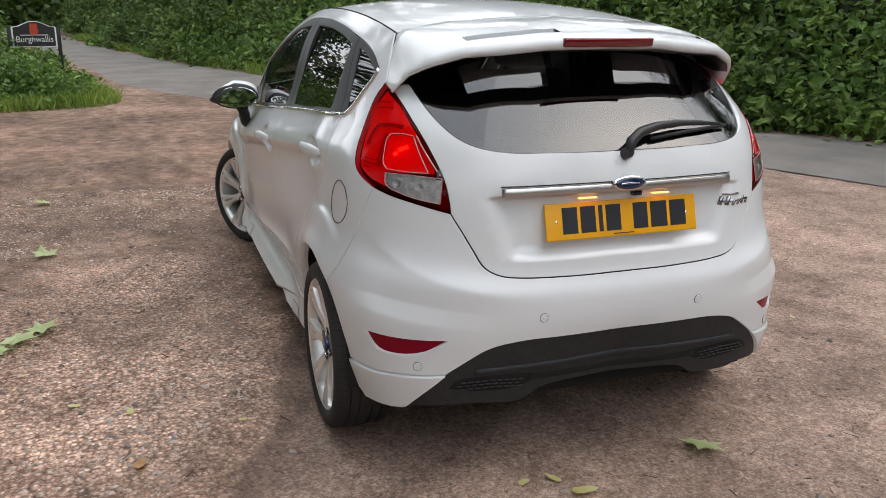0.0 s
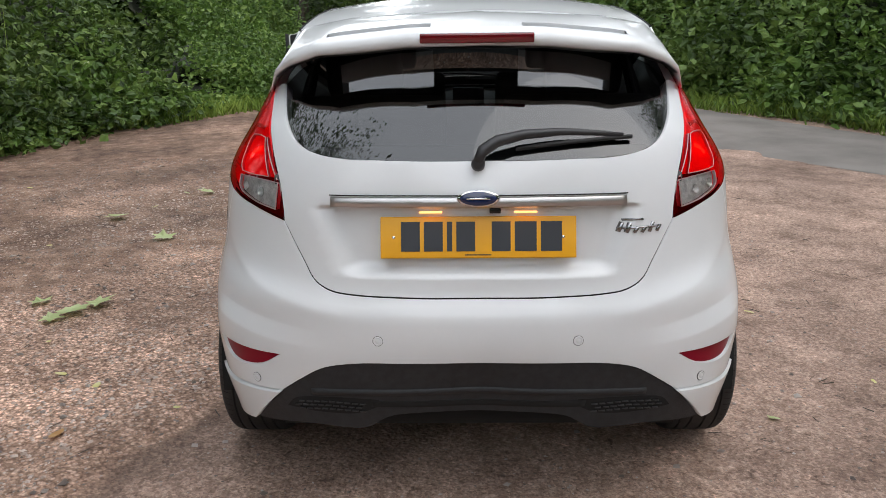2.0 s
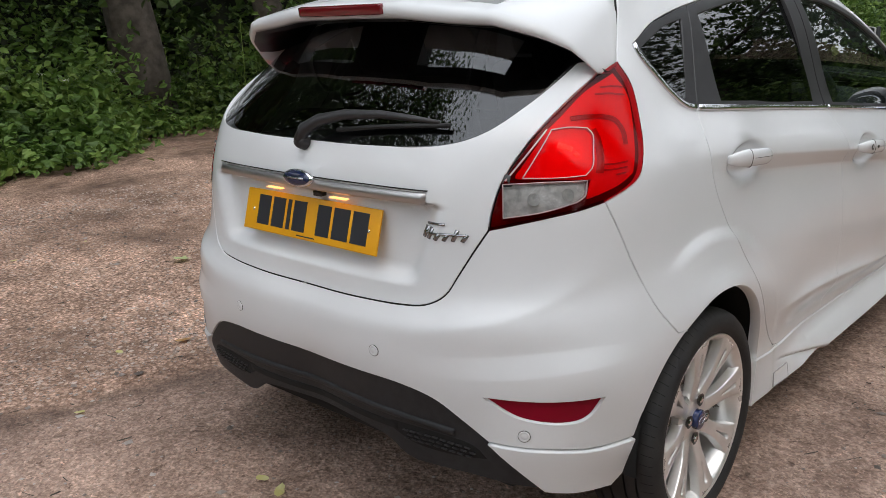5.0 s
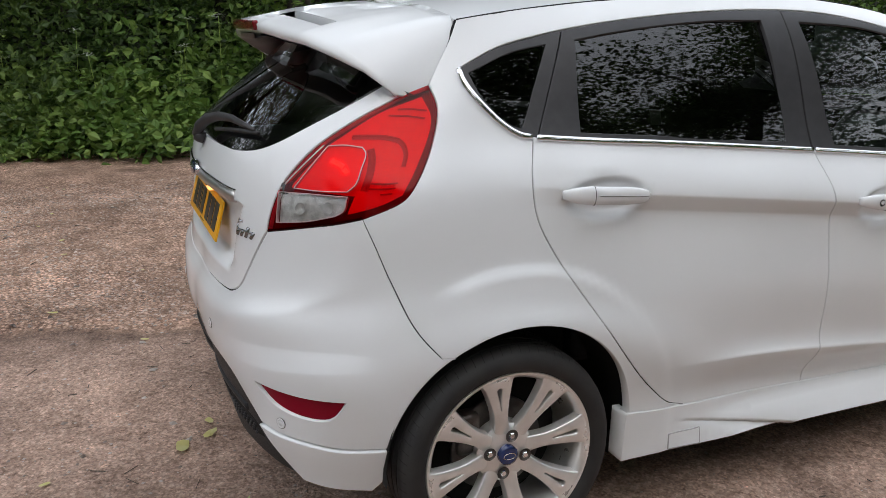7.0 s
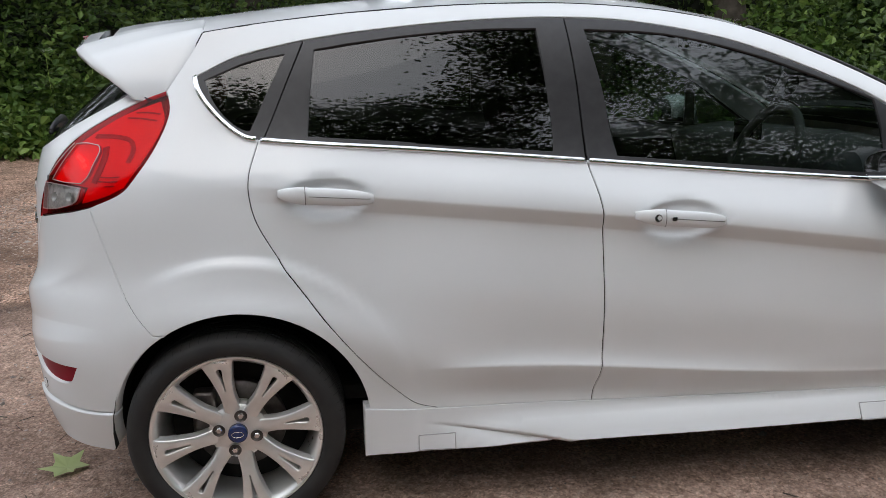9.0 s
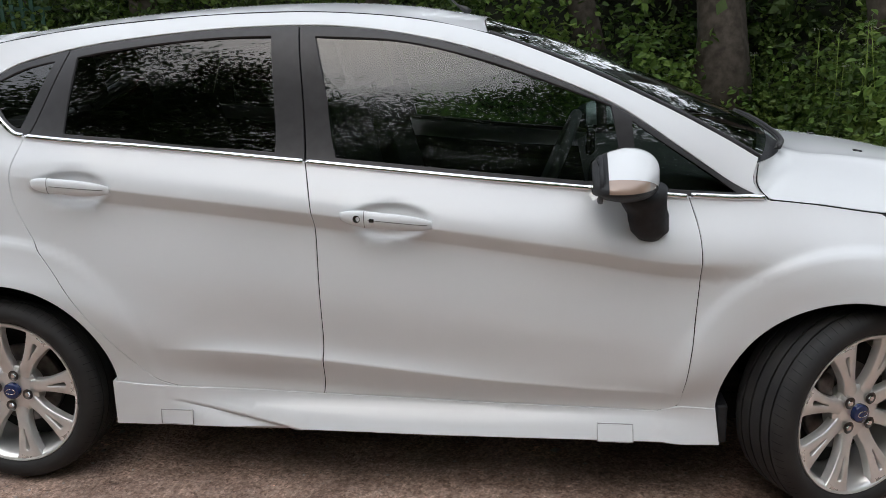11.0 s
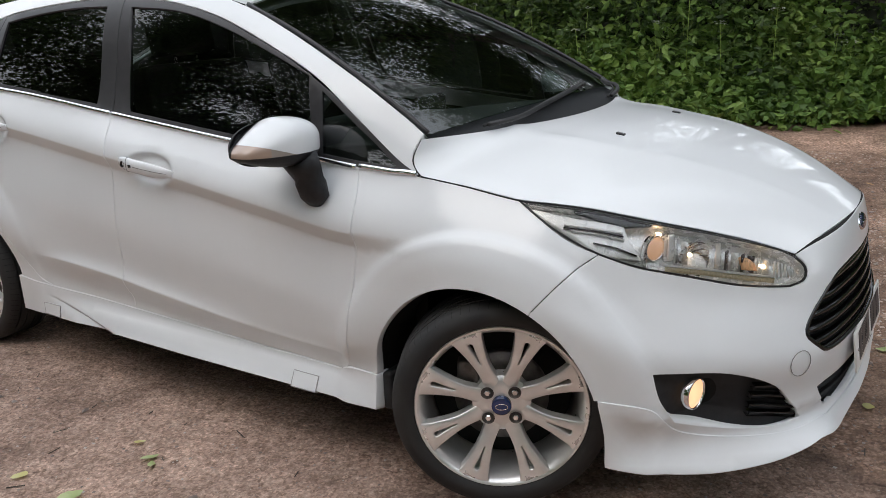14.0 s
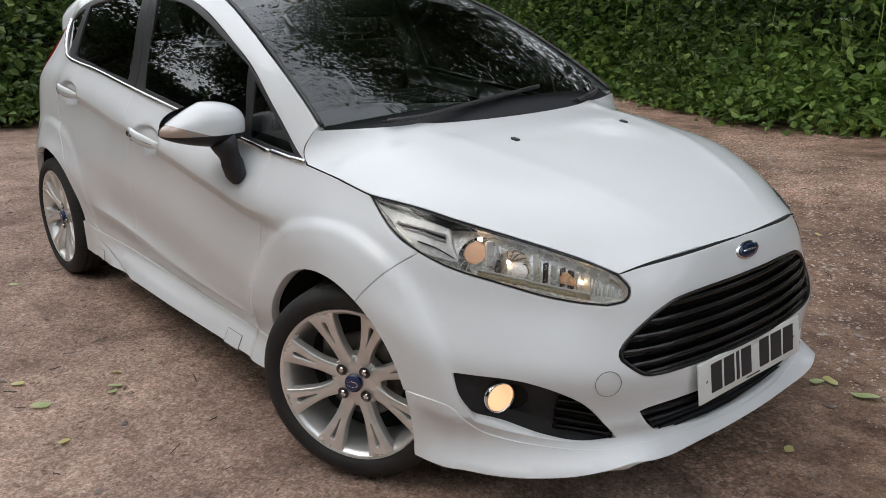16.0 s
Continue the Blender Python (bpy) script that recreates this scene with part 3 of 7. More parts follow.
LAMP_FRONT = [(-.136, 1.222), (-.128, 1.17), (-.165, 1.08), (-.215, 1.01), (-.25, .973), (-.343, .931)]
BUMPER_GAP = [(-.343, .931), (-.322, .871), (-.293, .787), (-.248, .677), (-.193, .605)]
SEAM_TAIL = [(-.035, 1.373), (-.06, 1.33), (-.105, 1.265), (-.136, 1.222)]

# extra points where the flank has crisp lines: along the shoulder crease, round the handles, over the arches
band = [np.column_stack([S_GRID, crease_z - d]) for d in (-.012, -.004, 0.0, .003, .010, .020, .030, .040, .046, .056)]
for hx, hz in ((0.278, 0.945), (1.245, 0.850)):
    u_, v_ = np.meshgrid(np.linspace(-.13, .13, 40), np.linspace(-.052, .052, 20))
    band.append(np.column_stack([(hx - XR + u_).ravel(), (hz + v_).ravel()]))
low_z = 0.455 - 0.10 * smoothstep(0.6, 2.0, S_GRID + XR)
band += [np.column_stack([S_GRID, low_z + d]) for d in (-.012, -.004, 0.0, .005, .011, .02, .032, .046, .062)]
dense = np.vstack(band)
blade_x = np.linspace(.48, 1.1, 110)
blade = np.vstack([np.array([on_skin(x, z) for x, z in zip(blade_x, np.interp(blade_x, [.50, .93, 1.1], [.296, .2115, .18]) + d)]) for d in (-.02, -.008, -.002, .0015, .008, .02)])
s_to = lambda L: np.array([(to_sr(x, w)[0], z) for x, w, z in L])
corner = np.vstack([curve(s_to(L), .009) + (0, d) for L, ds in ((CREST, (-.03, -.018, -.009, -.003, .001, .006, .014, .028)), (LEDGE_TOP, (-.02, -.01, -.003, .002, .008, .018)), (LEDGE_LOW, (-.02, -.009, -.002, .002, .008, .018))) for d in ds])
corner = np.vstack([corner, np.column_stack([2 * S_TAIL - corner[:, 0], corner[:, 1]])])
ring_ = []
for c_ in (ARCH_R, ARCH_F):
    for d_ in np.linspace(.06, .17, 12):
        ring_.append(arc((c_[0], c_[1], c_[2] + d_), 5, 175, 110))
ring_ = np.vstack(ring_)

side = panel("body_side", loop(os_(RAIL[::-1]), os_(QUARTER_EDGE), os_(GAP_REAR), os_([(.56, .328), (.46, .335), (.355, .345)]), arc(ARCH_R, 6, 122),
             os_(BUMPER_GAP[::-1]), os_(LAMP_FRONT[::-1]), os_(SEAM_TAIL[::-1]), os_(ROOFLINE), os_([(2.262, 1.0), (2.245, .94), (2.275, .895)])), PAINT, car, depth=0.03, extra=ring_)
rear_door = panel("rear_door", loop(os_(GAP_REAR), os_([(.56, .328), (.8, .316), (1.014, .307)]), os_(GAP_MID), os_([(.992, 1.013), (.5, 1.06), (.105, 1.095)])), PAINT, car, "white rear passenger door, closed", gap=0.0034, extra=dense)
front_door = panel("front_door", loop(os_([(1.014, .307), (1.5, .296), (2.0, .290)]), os_(GAP_FRONT), os_([(2.072, .905), (1.5, .96), (.992, 1.013)]), os_(GAP_MID[::-1])), PAINT, car, "white front door, closed", gap=0.0034, extra=dense)
BONNET_EDGE = [(2.282, .893), (2.42, .876), (2.575, .852)]
LAMP_LOW = [(2.575, .852), (2.64, .815), (2.72, .772), (2.796, .741)]
NOSE_GAP = [(2.796, .741), (2.74, .69), (2.70, .645), (2.665, .603)]
fender = panel("front_wing", loop(os_(GAP_FRONT[1:]), os_([(2.072, .905), (2.2, .894), (2.282, .893)]), os_(BONNET_EDGE), os_(LAMP_LOW), os_(NOSE_GAP), arc(ARCH_F, 61.5, 176), os_([(2.155, .312), (2.05, .315)])), PAINT, car, depth=0.03, extra=ring_)
sill = panel("sill_skirt", loop(loop(os_([(.352, .345), (.46, .335), (.56, .328)]), os_([(.56, .328), (.8, .316), (1.014, .307)]), os_([(1.014, .307), (1.5, .296), (2.0, .290)]), os_([(2.0, .290), (2.05, .313), (2.155, .312)])), os_([(2.155, .312), (2.165, .214)]), os_([(2.165, .214), (1.4, .211), (.9, .211), (.348, .202)]), os_([(.348, .202), (.352, .345)])), PAINT, car, off=0.005, depth=0.06, gap=0.0014, extra=blade)
JACKS = []
for at, w in (((.5, .24), .105), ((1.83, .24), .10)):
    x0, z0 = at
    panel("jack_cover", loop(os_([(x0, z0 - .031), (x0 + w, z0 - .031)]), os_([(x0 + w, z0 - .031), (x0 + w, z0 + .014)]), os_([(x0 + w, z0 + .014), (x0, z0 + .014)]), os_([(x0, z0 + .014), (x0, z0 - .031)])), PAINT, sill, off=0.0085, depth=0.004)
    seam_ = curve([on_skin(*q) for q in ((x0, z0 - .031), (x0 + w, z0 - .031))], .01), curve([on_skin(*q) for q in ((x0 + w, z0 - .031), (x0 + w, z0 + .014))], .01), curve([on_skin(*q) for q in ((x0 + w, z0 + .014), (x0, z0 + .014))], .01), curve([on_skin(*q) for q in ((x0, z0 + .014), (x0, z0 - .031))], .01)
    JACKS.append(seam_)

# door frames and glass
def glass_pair(name, outer, pane, parent, glass, label):
    f = panel(name, outer, BLACK_TRIM, parent, "satin black window frame", holes=[pane], off=-0.002, depth=0.012, gap=0.0015)
    g = panel("window_pane", pane, glass, f, label, off=-0.006, depth=0.002, gap=-0.002, grid=0.05, surface=fair(1, outer))
    g.visible_shadow = False
    return f


seg = lambda x0, x1, fn, d=0.0, n=9: os_([(x, fn(x) + d) for x in np.linspace(x0, x1, n)])
q_out = loop(os_(QUARTER_EDGE), os_([(.105, 1.095), (.118, 1.098)]), os_([(.118, 1.098), (.175, 1.22), (.232, 1.346)]), seg(.232, -.058, rail_z))
q_in = loop(os_([(-.033, 1.248), (-.012, 1.195), (.03, 1.142), (.068, 1.118), (.083, 1.117)]), os_([(.083, 1.117), (.13, 1.21), (.183, 1.312)]), os_([(.183, 1.312), (.08, 1.292), (-.033, 1.248)]))
quarter = glass_pair("quarter_light", q_out, q_in, car, GLASS_DARK, "dark privacy glass")
r_out = loop(seg(.120, .990, belt_z, .002), os_([(.990, 1.015), (.978, 1.2), (.957, 1.395)]), seg(.957, .236, rail_z), os_([(.236, 1.346), (.178, 1.22), (.120, 1.097)]))
r_in = loop(seg(.235, .900, belt_z, .016), os_([(.900, 1.040), (.893, 1.2), (.876, 1.367)]), os_([(.876, 1.367), (.7, 1.366), (.5, 1.352), (.262, 1.322)]), os_([(.262, 1.322), (.245, 1.2), (.235, 1.10)]))
rear_frame = glass_pair("rear_window_frame", r_out, r_in, rear_door, GLASS_DARK, "dark privacy glass")
f_out = loop(seg(.996, 2.272, belt_z, .002), seg(2.268, .961, rail_z), os_([(.961, 1.395), (.982, 1.2), (.996, 1.014)]))
f_in = loop(seg(1.082, 1.888, belt_z, .016), os_([(1.888, .938), (1.880, 1.05), (1.862, 1.150)]), os_([(1.862, 1.150), (1.72, 1.206), (1.5, 1.284), (1.26, 1.342), (1.012, 1.362)]), os_([(1.012, 1.362), (1.05, 1.2), (1.082, 1.020)]))
f_in2 = loop(seg(1.938, 2.20, belt_z, .014), os_([(2.20, .912), (2.06, 1.008), (1.918, 1.108)]), os_([(1.918, 1.108), (1.93, 1.0), (1.938, .932)]))
front_frame = panel("front_window_frame", f_out, BLACK_TRIM, front_door, "satin black window frame", holes=[f_in, f_in2], off=-0.002, depth=0.012, gap=0.0015)
panes = [panel("window_pane", f_in, GLASS_SIDE, front_frame, "lightly tinted glass", off=-0.006, depth=0.002, gap=-0.002, grid=0.05, surface=fair(1, f_out)),
         panel("window_pane", f_in2, GLASS_SIDE, front_frame, "lightly tinted glass", off=-0.006, depth=0.002, gap=-0.002, grid=0.05, surface=fair(1, f_out))]
for g in panes:
    g.visible_shadow = False


def strip(name, pts, half, material, parent, off=0.004, bulge=0.004, label=""):
    """A narrow moulding that lies along a line of the skin."""
    C = os_(pts) if not isinstance(pts, np.ndarray) else pts
    t = np.gradient(C, axis=0)
    t /= np.linalg.norm(t, axis=1, keepdims=True)
    o = np.stack([-t[:, 1], t[:, 0]], 1)
    verts, norms, prof = [], [], [(-1, -0.006), (-1, 0), (-.75, .8), (0, 1), (.75, .8), (1, 0), (1, -.006)]
    for a, h in prof:
        q = C + o * half * a
        d = off + bulge * h if h > -0.001 else -0.006
        p, n = skin(q[:, 0], q[:, 1], d)
        verts.append(p)
    V = np.stack(verts, 1)
    k = len(prof)
    faces = [(i * k + j, (i + 1) * k + j, (i + 1) * k + j + 1, i * k + j + 1) for i in range(len(C) - 1) for j in range(k - 1)]
    faces += [tuple(range(k)), tuple(range((len(C) - 1) * k + k - 1, (len(C) - 1) * k - 1, -1))]
    return mesh_part(name, V.reshape(-1, 3), faces, material, parent, label)


for edges_ in JACKS:
    for e_ in edges_:
        strip("cover_seam", e_, .0011, SEAM_GREY, sill, .0078, .0008)
strips = [strip("chrome_strip", QUARTER_EDGE[:-1] + [(.10, 1.094)], .0068, CHROME, quarter, label="bright chrome moulding"),
          strip("chrome_strip", [(x, belt_z(x) - .003) for x in np.linspace(.112, .987, 10)], .0068, CHROME, rear_door, label="bright chrome moulding"),
          strip("chrome_strip", [(x, belt_z(x) - .003) for x in np.linspace(.998, 2.066, 10)], .0068, CHROME, front_door, label="bright chrome moulding"),
          strip("chrome_strip", [(x, belt_z(x) + (.001 if x < 2.2 else .004)) for x in np.linspace(2.077, 2.27, 6)], .007, CHROME, fender, label="bright chrome moulding")]

# tail
LAMP_IN = [(.532, .879), (.535, .92), (.546, .985), (.577, 1.08), (.597, 1.15), (.606, 1.204)]
TG_SIDE = [(0, .684), (.2, .686), (.33, .69), (.40, .70), (.445, .725), (.475, .775), (.505, .83), (.532, .879)]
lamp_in, tg = tl_(LAMP_IN), tl_(TG_SIDE)
GLASS_EDGE = [(0, 1.052), (.2, 1.053), (.36, 1.058), (.44, 1.068), (.49, 1.09), (.53, 1.135), (.553, 1.19), (.56, 1.225)]
glass_edge = tl_(GLASS_EDGE)
hollow = np.array([at_tail(sg_ * (.351 + .35 * (z_ - .74) + d_), z_) for sg_ in (1, -1) for z_ in np.arange(.735, .94, .010) for d_ in (-.022, -.013, -.0065, 0, .0065, .013, .022)]
                  + [at_tail(w_, z_) for w_ in np.arange(-.34, .345, .02) for z_ in (.733, .742, .752, .762, .772, .782, .914, .922, .927, .932)])
tailgate = panel("tailgate", both_sides(loop(tg, lamp_in, tl_([(.606, 1.204), (.575, 1.225), (.56, 1.225)]), glass_edge[::-1]), S_TAIL), PAINT, car, "white tailgate, closed", depth=0.03, gap=0.0042, extra=hollow)
glass_outline = both_sides(loop(glass_edge, tl_([(.56, 1.225), (.52, 1.266), (.4, 1.312), (.2, 1.34), (0, 1.346)])), S_TAIL)
rear_glass = panel("rear_window", glass_outline, GLASS_REAR, tailgate, "dark privacy glass", off=-0.004, depth=0.003, gap=0.001, grid=0.05, surface=fair(0, glass_outline, 0.7))
pane_at = fair(0, glass_outline, 0.7)
rear_glass.visible_shadow = False
lampbot = curve([at_tail(.532, .879), on_skin(-.45, .903), on_skin(-.40, .915), on_skin(-.343, .931)])
lamp_outline = loop(lampbot, os_(LAMP_FRONT[::-1]), curve([on_skin(-.136, 1.222), at_tail(.606, 1.204)]), lamp_in[::-1])
reflector = loop(curve([at_tail(.555, .508), on_skin(-.545, .462), on_skin(-.45, .452), on_skin(-.413, .505)]), curve([on_skin(-.413, .505), on_skin(-.5, .503), at_tail(.555, .508)]))
DIFF = [(0, .502), (.2, .502), (.34, .497), (.43, .478), (.50, .435), (.556, .394)]
diff = tl_(DIFF)
bumper = panel("rear_bumper", both_sides(loop(diff, curve([at_tail(.556, .394), on_skin(-.50, .385), on_skin(-.42, .375), on_skin(-.338, .378)]), arc(ARCH_R, 169, 122), os_(BUMPER_GAP[::-1]), lampbot[::-1], tg[::-1]), S_TAIL), PAINT, car,
               holes=[reflector, np.array([(2 * S_TAIL - a, b) for a, b in reflector])], depth=0.03, extra=corner)
REFLECTOR = base_material("reflector_red", (0.24, 0.002, 0.016), 0.3)
REFLECTOR.node_tree.nodes["Principled BSDF"].inputs["Specular IOR Level"].default_value = 0.15
for mirror in (0, 1):
    L = reflector if not mirror else np.array([(2 * S_TAIL - a, b) for a, b in reflector])
    panel("reflector", L, REFLECTOR, bumper, "dark red reflector", off=-0.009, depth=0.006, gap=0.001)
skirt = panel("bumper_skirt", loop(curve([at_tail(.556, .392), on_skin(-.50, .382), on_skin(-.42, .372), on_skin(-.338, .375)]), arc(ARCH_R, 169, 185, 8), os_([(-.322, .28), (-.345, .25)]), curve([on_skin(-.345, .25), on_skin(-.43, .255), on_skin(-.492, .268)]), curve([on_skin(-.492, .268), at_tail(.62, .32), at_tail(.556, .392)])), PAINT, car, off=0.008, depth=0.04)
diffuser = panel("rear_diffuser", both_sides(loop(tl_([(0, .335), (.18, .333), (.25, .322), (.31, .285), (.345, .277)]), tl_([(.345, .277), (.5, .285), (.60, .275), (.655, .27)]), curve([on_skin(-.492, .268), at_tail(.62, .32), at_tail(.556, .392)]), diff[::-1]), S_TAIL), BLACK_PLASTIC, car, "textured black plastic diffuser", off=-0.004, depth=0.04)

# nose
HL_TOP = [(2.575, .852), (2.66, .848), (2.75, .840), (2.855, .818)]
hl_top = curve([on_skin(*p) for p in HL_TOP] + [at_nose(.55, .775), at_nose(.46, .731), at_nose(.43, .71)])
hl_front = ns_([(.43, .71), (.415, .68), (.43, .65), (.474, .638)])
hl_low = curve([at_nose(.474, .638), at_nose(.56, .652), at_nose(.65, .685), on_skin(2.88, .712), on_skin(2.796, .741), on_skin(2.70, .784), on_skin(2.575, .852)])
head_outline = loop(hl_top, hl_front, hl_low)
hl_low_b = curve([at_nose(.474, .638), at_nose(.56, .652), at_nose(.65, .685), on_skin(2.88, .712), on_skin(2.796, .741)])
bonnet_front = ns_([(.43, .71), (.38, .722), (.28, .735), (.15, .744), (0, .747)])
grille = both_sides(loop(ns_([(0, .652), (.2, .648), (.31, .638), (.37, .615)]), ns_([(.37, .615), (.43, .575), (.47, .535), (.475, .515), (.455, .49)]), ns_([(.455, .49), (.42, .465), (.38, .458), (.2, .456), (0, .456)])), S_NOSE)
low_grille = both_sides(loop(ns_([(0, .372), (.2, .372), (.38, .368), (.415, .362)]), ns_([(.415, .362), (.385, .315), (.35, .288)]), ns_([(.35, .288), (.2, .272), (0, .268)])), S_NOSE)
fog_hole = loop(curve([on_skin(2.953, .466), at_nose(.66, .458), at_nose(.56, .405), at_nose(.50, .335), at_nose(.47, .295)]), curve([at_nose(.47, .295), at_nose(.56, .29), at_nose(.66, .31), on_skin(3.0, .335)]), curve([on_skin(3.0, .335), on_skin(2.97, .40), on_skin(2.953, .466)]))
mir = lambda L: np.array([(2 * S_NOSE - a, b) for a, b in L])
lip_line = [on_skin(2.838, .392), on_skin(2.92, .386), on_skin(2.956, .374), on_skin(2.976, .342), on_skin(2.998, .308), at_nose(.66, .284), at_nose(.56, .270), at_nose(.465, .272), at_nose(.42, .273), at_nose(.36, .265), at_nose(.2, .257), at_nose(0, .254)]
nose_half = loop(bonnet_front[::-1], hl_front, hl_low_b, os_(NOSE_GAP), arc(ARCH_F, 61.5, 17), curve(lip_line))
front_bumper = panel("front_bumper", both_sides(nose_half, S_NOSE), PAINT, car, holes=[grille, low_grille, fog_hole, mir(fog_hole)], depth=0.035)
splitter = panel("front_splitter", both_sides(loop(curve(lip_line)[::-1], os_([(2.838, .392), (2.853, .3), (2.856, .213)]), curve([on_skin(2.856, .213), on_skin(3.0, .207), on_skin(3.11, .210), at_nose(.60, .223), at_nose(.525, .241), at_nose(.467, .250), at_nose(.40, .242), at_nose(.33, .235), at_nose(.15, .236), at_nose(0, .237)])), S_NOSE), PAINT, car, off=0.005, depth=0.05, gap=-0.0012)

# roof, screen, bonnet
on3 = lambda pts, off=0.0: [tuple(skin(*on_skin(x, z), off)[0] * (1, -1, 1)) for x, z in pts]
roof, _, _ = crown("roof", [(x, w - .004, z - .002) for x, w, z in on3(ROOFLINE[:7])], [(-.06, 0, 1.425), (.2, 0, 1.452), (.55, 0, 1.474), (.95, 0, 1.478), (1.25, 0, 1.455), (1.47, 0, 1.415)], PAINT, car, power=2.3)
screen, _, _ = crown("windscreen", [(x + .004, w - .006, z - .006) for x, w, z in on3(ROOFLINE[6:])], [(1.475, 0, 1.411), (1.7, 0, 1.335), (2.0, 0, 1.215), (2.3, 0, 1.080), (2.385, 0, 1.04)], GLASS_TINT, car, "lightly tinted windscreen", power=2.0, depth=0.003)
screen.visible_shadow = False
b_edge = [(2.262, .70, .985), (2.255, .732, .935), (2.285, .744, .896), (2.42, .737, .879), (2.575, .730, .855), (2.66, .717, .851), (2.75, .694, .843), (2.855, .65, .821), (3.03, .545, .775), (3.12, .475, .742), (3.19, .43, .713)]
b_mid = [(2.449, 0, .985), (2.52, 0, .977), (2.65, 0, .962), (2.85, 0, .925), (3.05, 0, .866), (3.18, 0, .805), (3.272, 0, .75)]


def bonnet_dome(v, u):
    ridge = np.exp(-np.abs(u - (0.56 - 0.12 * v)) / 0.05) * 0.008 * (1 - v) ** 0.5
    return ridge + 0.014 * (1 - u**2) * np.sin(np.pi * v) * 0.3


bonnet, _, _ = crown("bonnet", b_edge, b_mid, PAINT, car, "white bonnet, closed", power=3.2, dome=bonnet_dome, rows=70)

# spoiler over the rear window


def loft(sections, cap=False):
    bm = bmesh.new()
    R = [[bm.verts.new(p) for p in s] for s in sections]
    n = len(R[0])
    for A, B in zip(R, R[1:]):
        for k in range(n):
            bm.faces.new((A[k], A[(k + 1) % n], B[(k + 1) % n], B[k]))
    if cap:
        bm.faces.new(R[0][::-1])
        bm.faces.new(R[-1])
    bmesh.ops.recalc_face_normals(bm, faces=bm.faces)
    return bm


secs = []
for u in np.linspace(-1, 1, 61):
    a = abs(u)
    w = .555 * a + .05 * max(0, a - .8) / .2 * (1 if a > .8 else 0)
    front = (np.interp(a, [0, .6, .85, .90, .95, 1], [-.065, -.055, -.040, -.062, -.104, -.14]), np.interp(a, [0, .6, .85, .90, .95, 1], [1.425, 1.408, 1.380, 1.332, 1.268, 1.222]))
    rear = (np.interp(a, [0, .3, .7, .85, .94, 1], [-.452, -.447, -.402, -.345, -.285, -.222]), np.interp(a, [0, .3, .7, .85, .94, 1], [1.372, 1.368, 1.340, 1.305, 1.262, 1.204]))
    thick = np.interp(a, [0, .5, .85, 1], [.036, .034, .026, .008])
    y = u / max(a, 1e-6) * np.interp(a, [0, .85, .94, 1], [0, .535, .585, .610]) if a else 0
    top = [(front[0] + (rear[0] - front[0]) * t, y, front[1] + (rear[1] - front[1]) * t + .012 * math.sin(math.pi * t) * (1 - a**4)) for t in np.linspace(0, .94, 9)]
    nose_ = [(rear[0], y, rear[1] - thick * .25), (rear[0] + .003, y, rear[1] - thick * .8), (rear[0] + .016, y, rear[1] - thick)]
    low = [(rear[0] + .06, y, rear[1] - thick * 1.15), (rear[0] + (front[0] - rear[0]) * .45, y, rear[1] + (front[1] - rear[1]) * .35 * (a < .9) - thick * 1.1), (front[0] + .01, y, front[1] - .045 * (1 - a) - .012)]
    secs.append(top + nose_ + low)
sp = loft(secs, True)
sp.faces.ensure_lookup_table()
n_sec, n_u = len(secs[0]), len(secs)
slots = []
for k in range(n_u - 1):
    a = abs((k + .5) / (n_u - 1) * 2 - 1)
    if .2 < a < .66:
        slots += [sp.faces[k * n_sec + j] for j in (6, 12)]
bmesh.ops.delete(sp, geom=slots, context="FACES")
sp.faces.ensure_lookup_table()
spoiler = part("spoiler", sp, PAINT, tailgate, "white roof spoiler")
dark = bmesh.new()
for k in range(2, n_u - 3):
    a = abs((k + .5) / (n_u - 1) * 2 - 1)
    for j in (11, 12, 13):
        if .2 < a < .66 and j == 12:
            continue
        dark.faces.new([dark.verts.new(Vector(secs[q][i]) + Vector((0, 0, -.003))) for q, i in ((k, j), (k + 1, j), (k + 1, j + 1), (k, j + 1))])
bmesh.ops.remove_doubles(dark, verts=dark.verts, dist=1e-5)
for sgn in (-1, 1):
    walls = bmesh.new()
    for k in range(n_u - 1):
        a = sgn * ((k + .5) / (n_u - 1) * 2 - 1)
        if not .2 < a < .66:
            continue
        foot = []
        for q in (k, k + 1):
            lo_, hi_ = Vector(secs[q][12]), Vector(secs[q][13])
            foot.append(lo_.lerp(hi_, min(max((secs[q][6][0] - .004 - lo_.x) / (hi_.x - lo_.x), 0), 1)))
        walls.faces.new([walls.verts.new(v) for v in (secs[k][6], secs[k + 1][6], foot[1], foot[0])])
        walls.faces.new([walls.verts.new(v) for v in (foot[0], foot[1], secs[k + 1][13], secs[k][13])])
        walls.faces.new([walls.verts.new(secs[q][w_]) for q, w_ in ((k, 7), (k + 1, 7), (k + 1, 12), (k, 12))])
    bmesh.ops.remove_doubles(walls, verts=walls.verts, dist=1e-5)
    part("slot_wall", walls, PAINT, spoiler, "white walls of an air slot")
part("spoiler_underside", dark, BLACK_TRIM, spoiler, "black plastic underside")


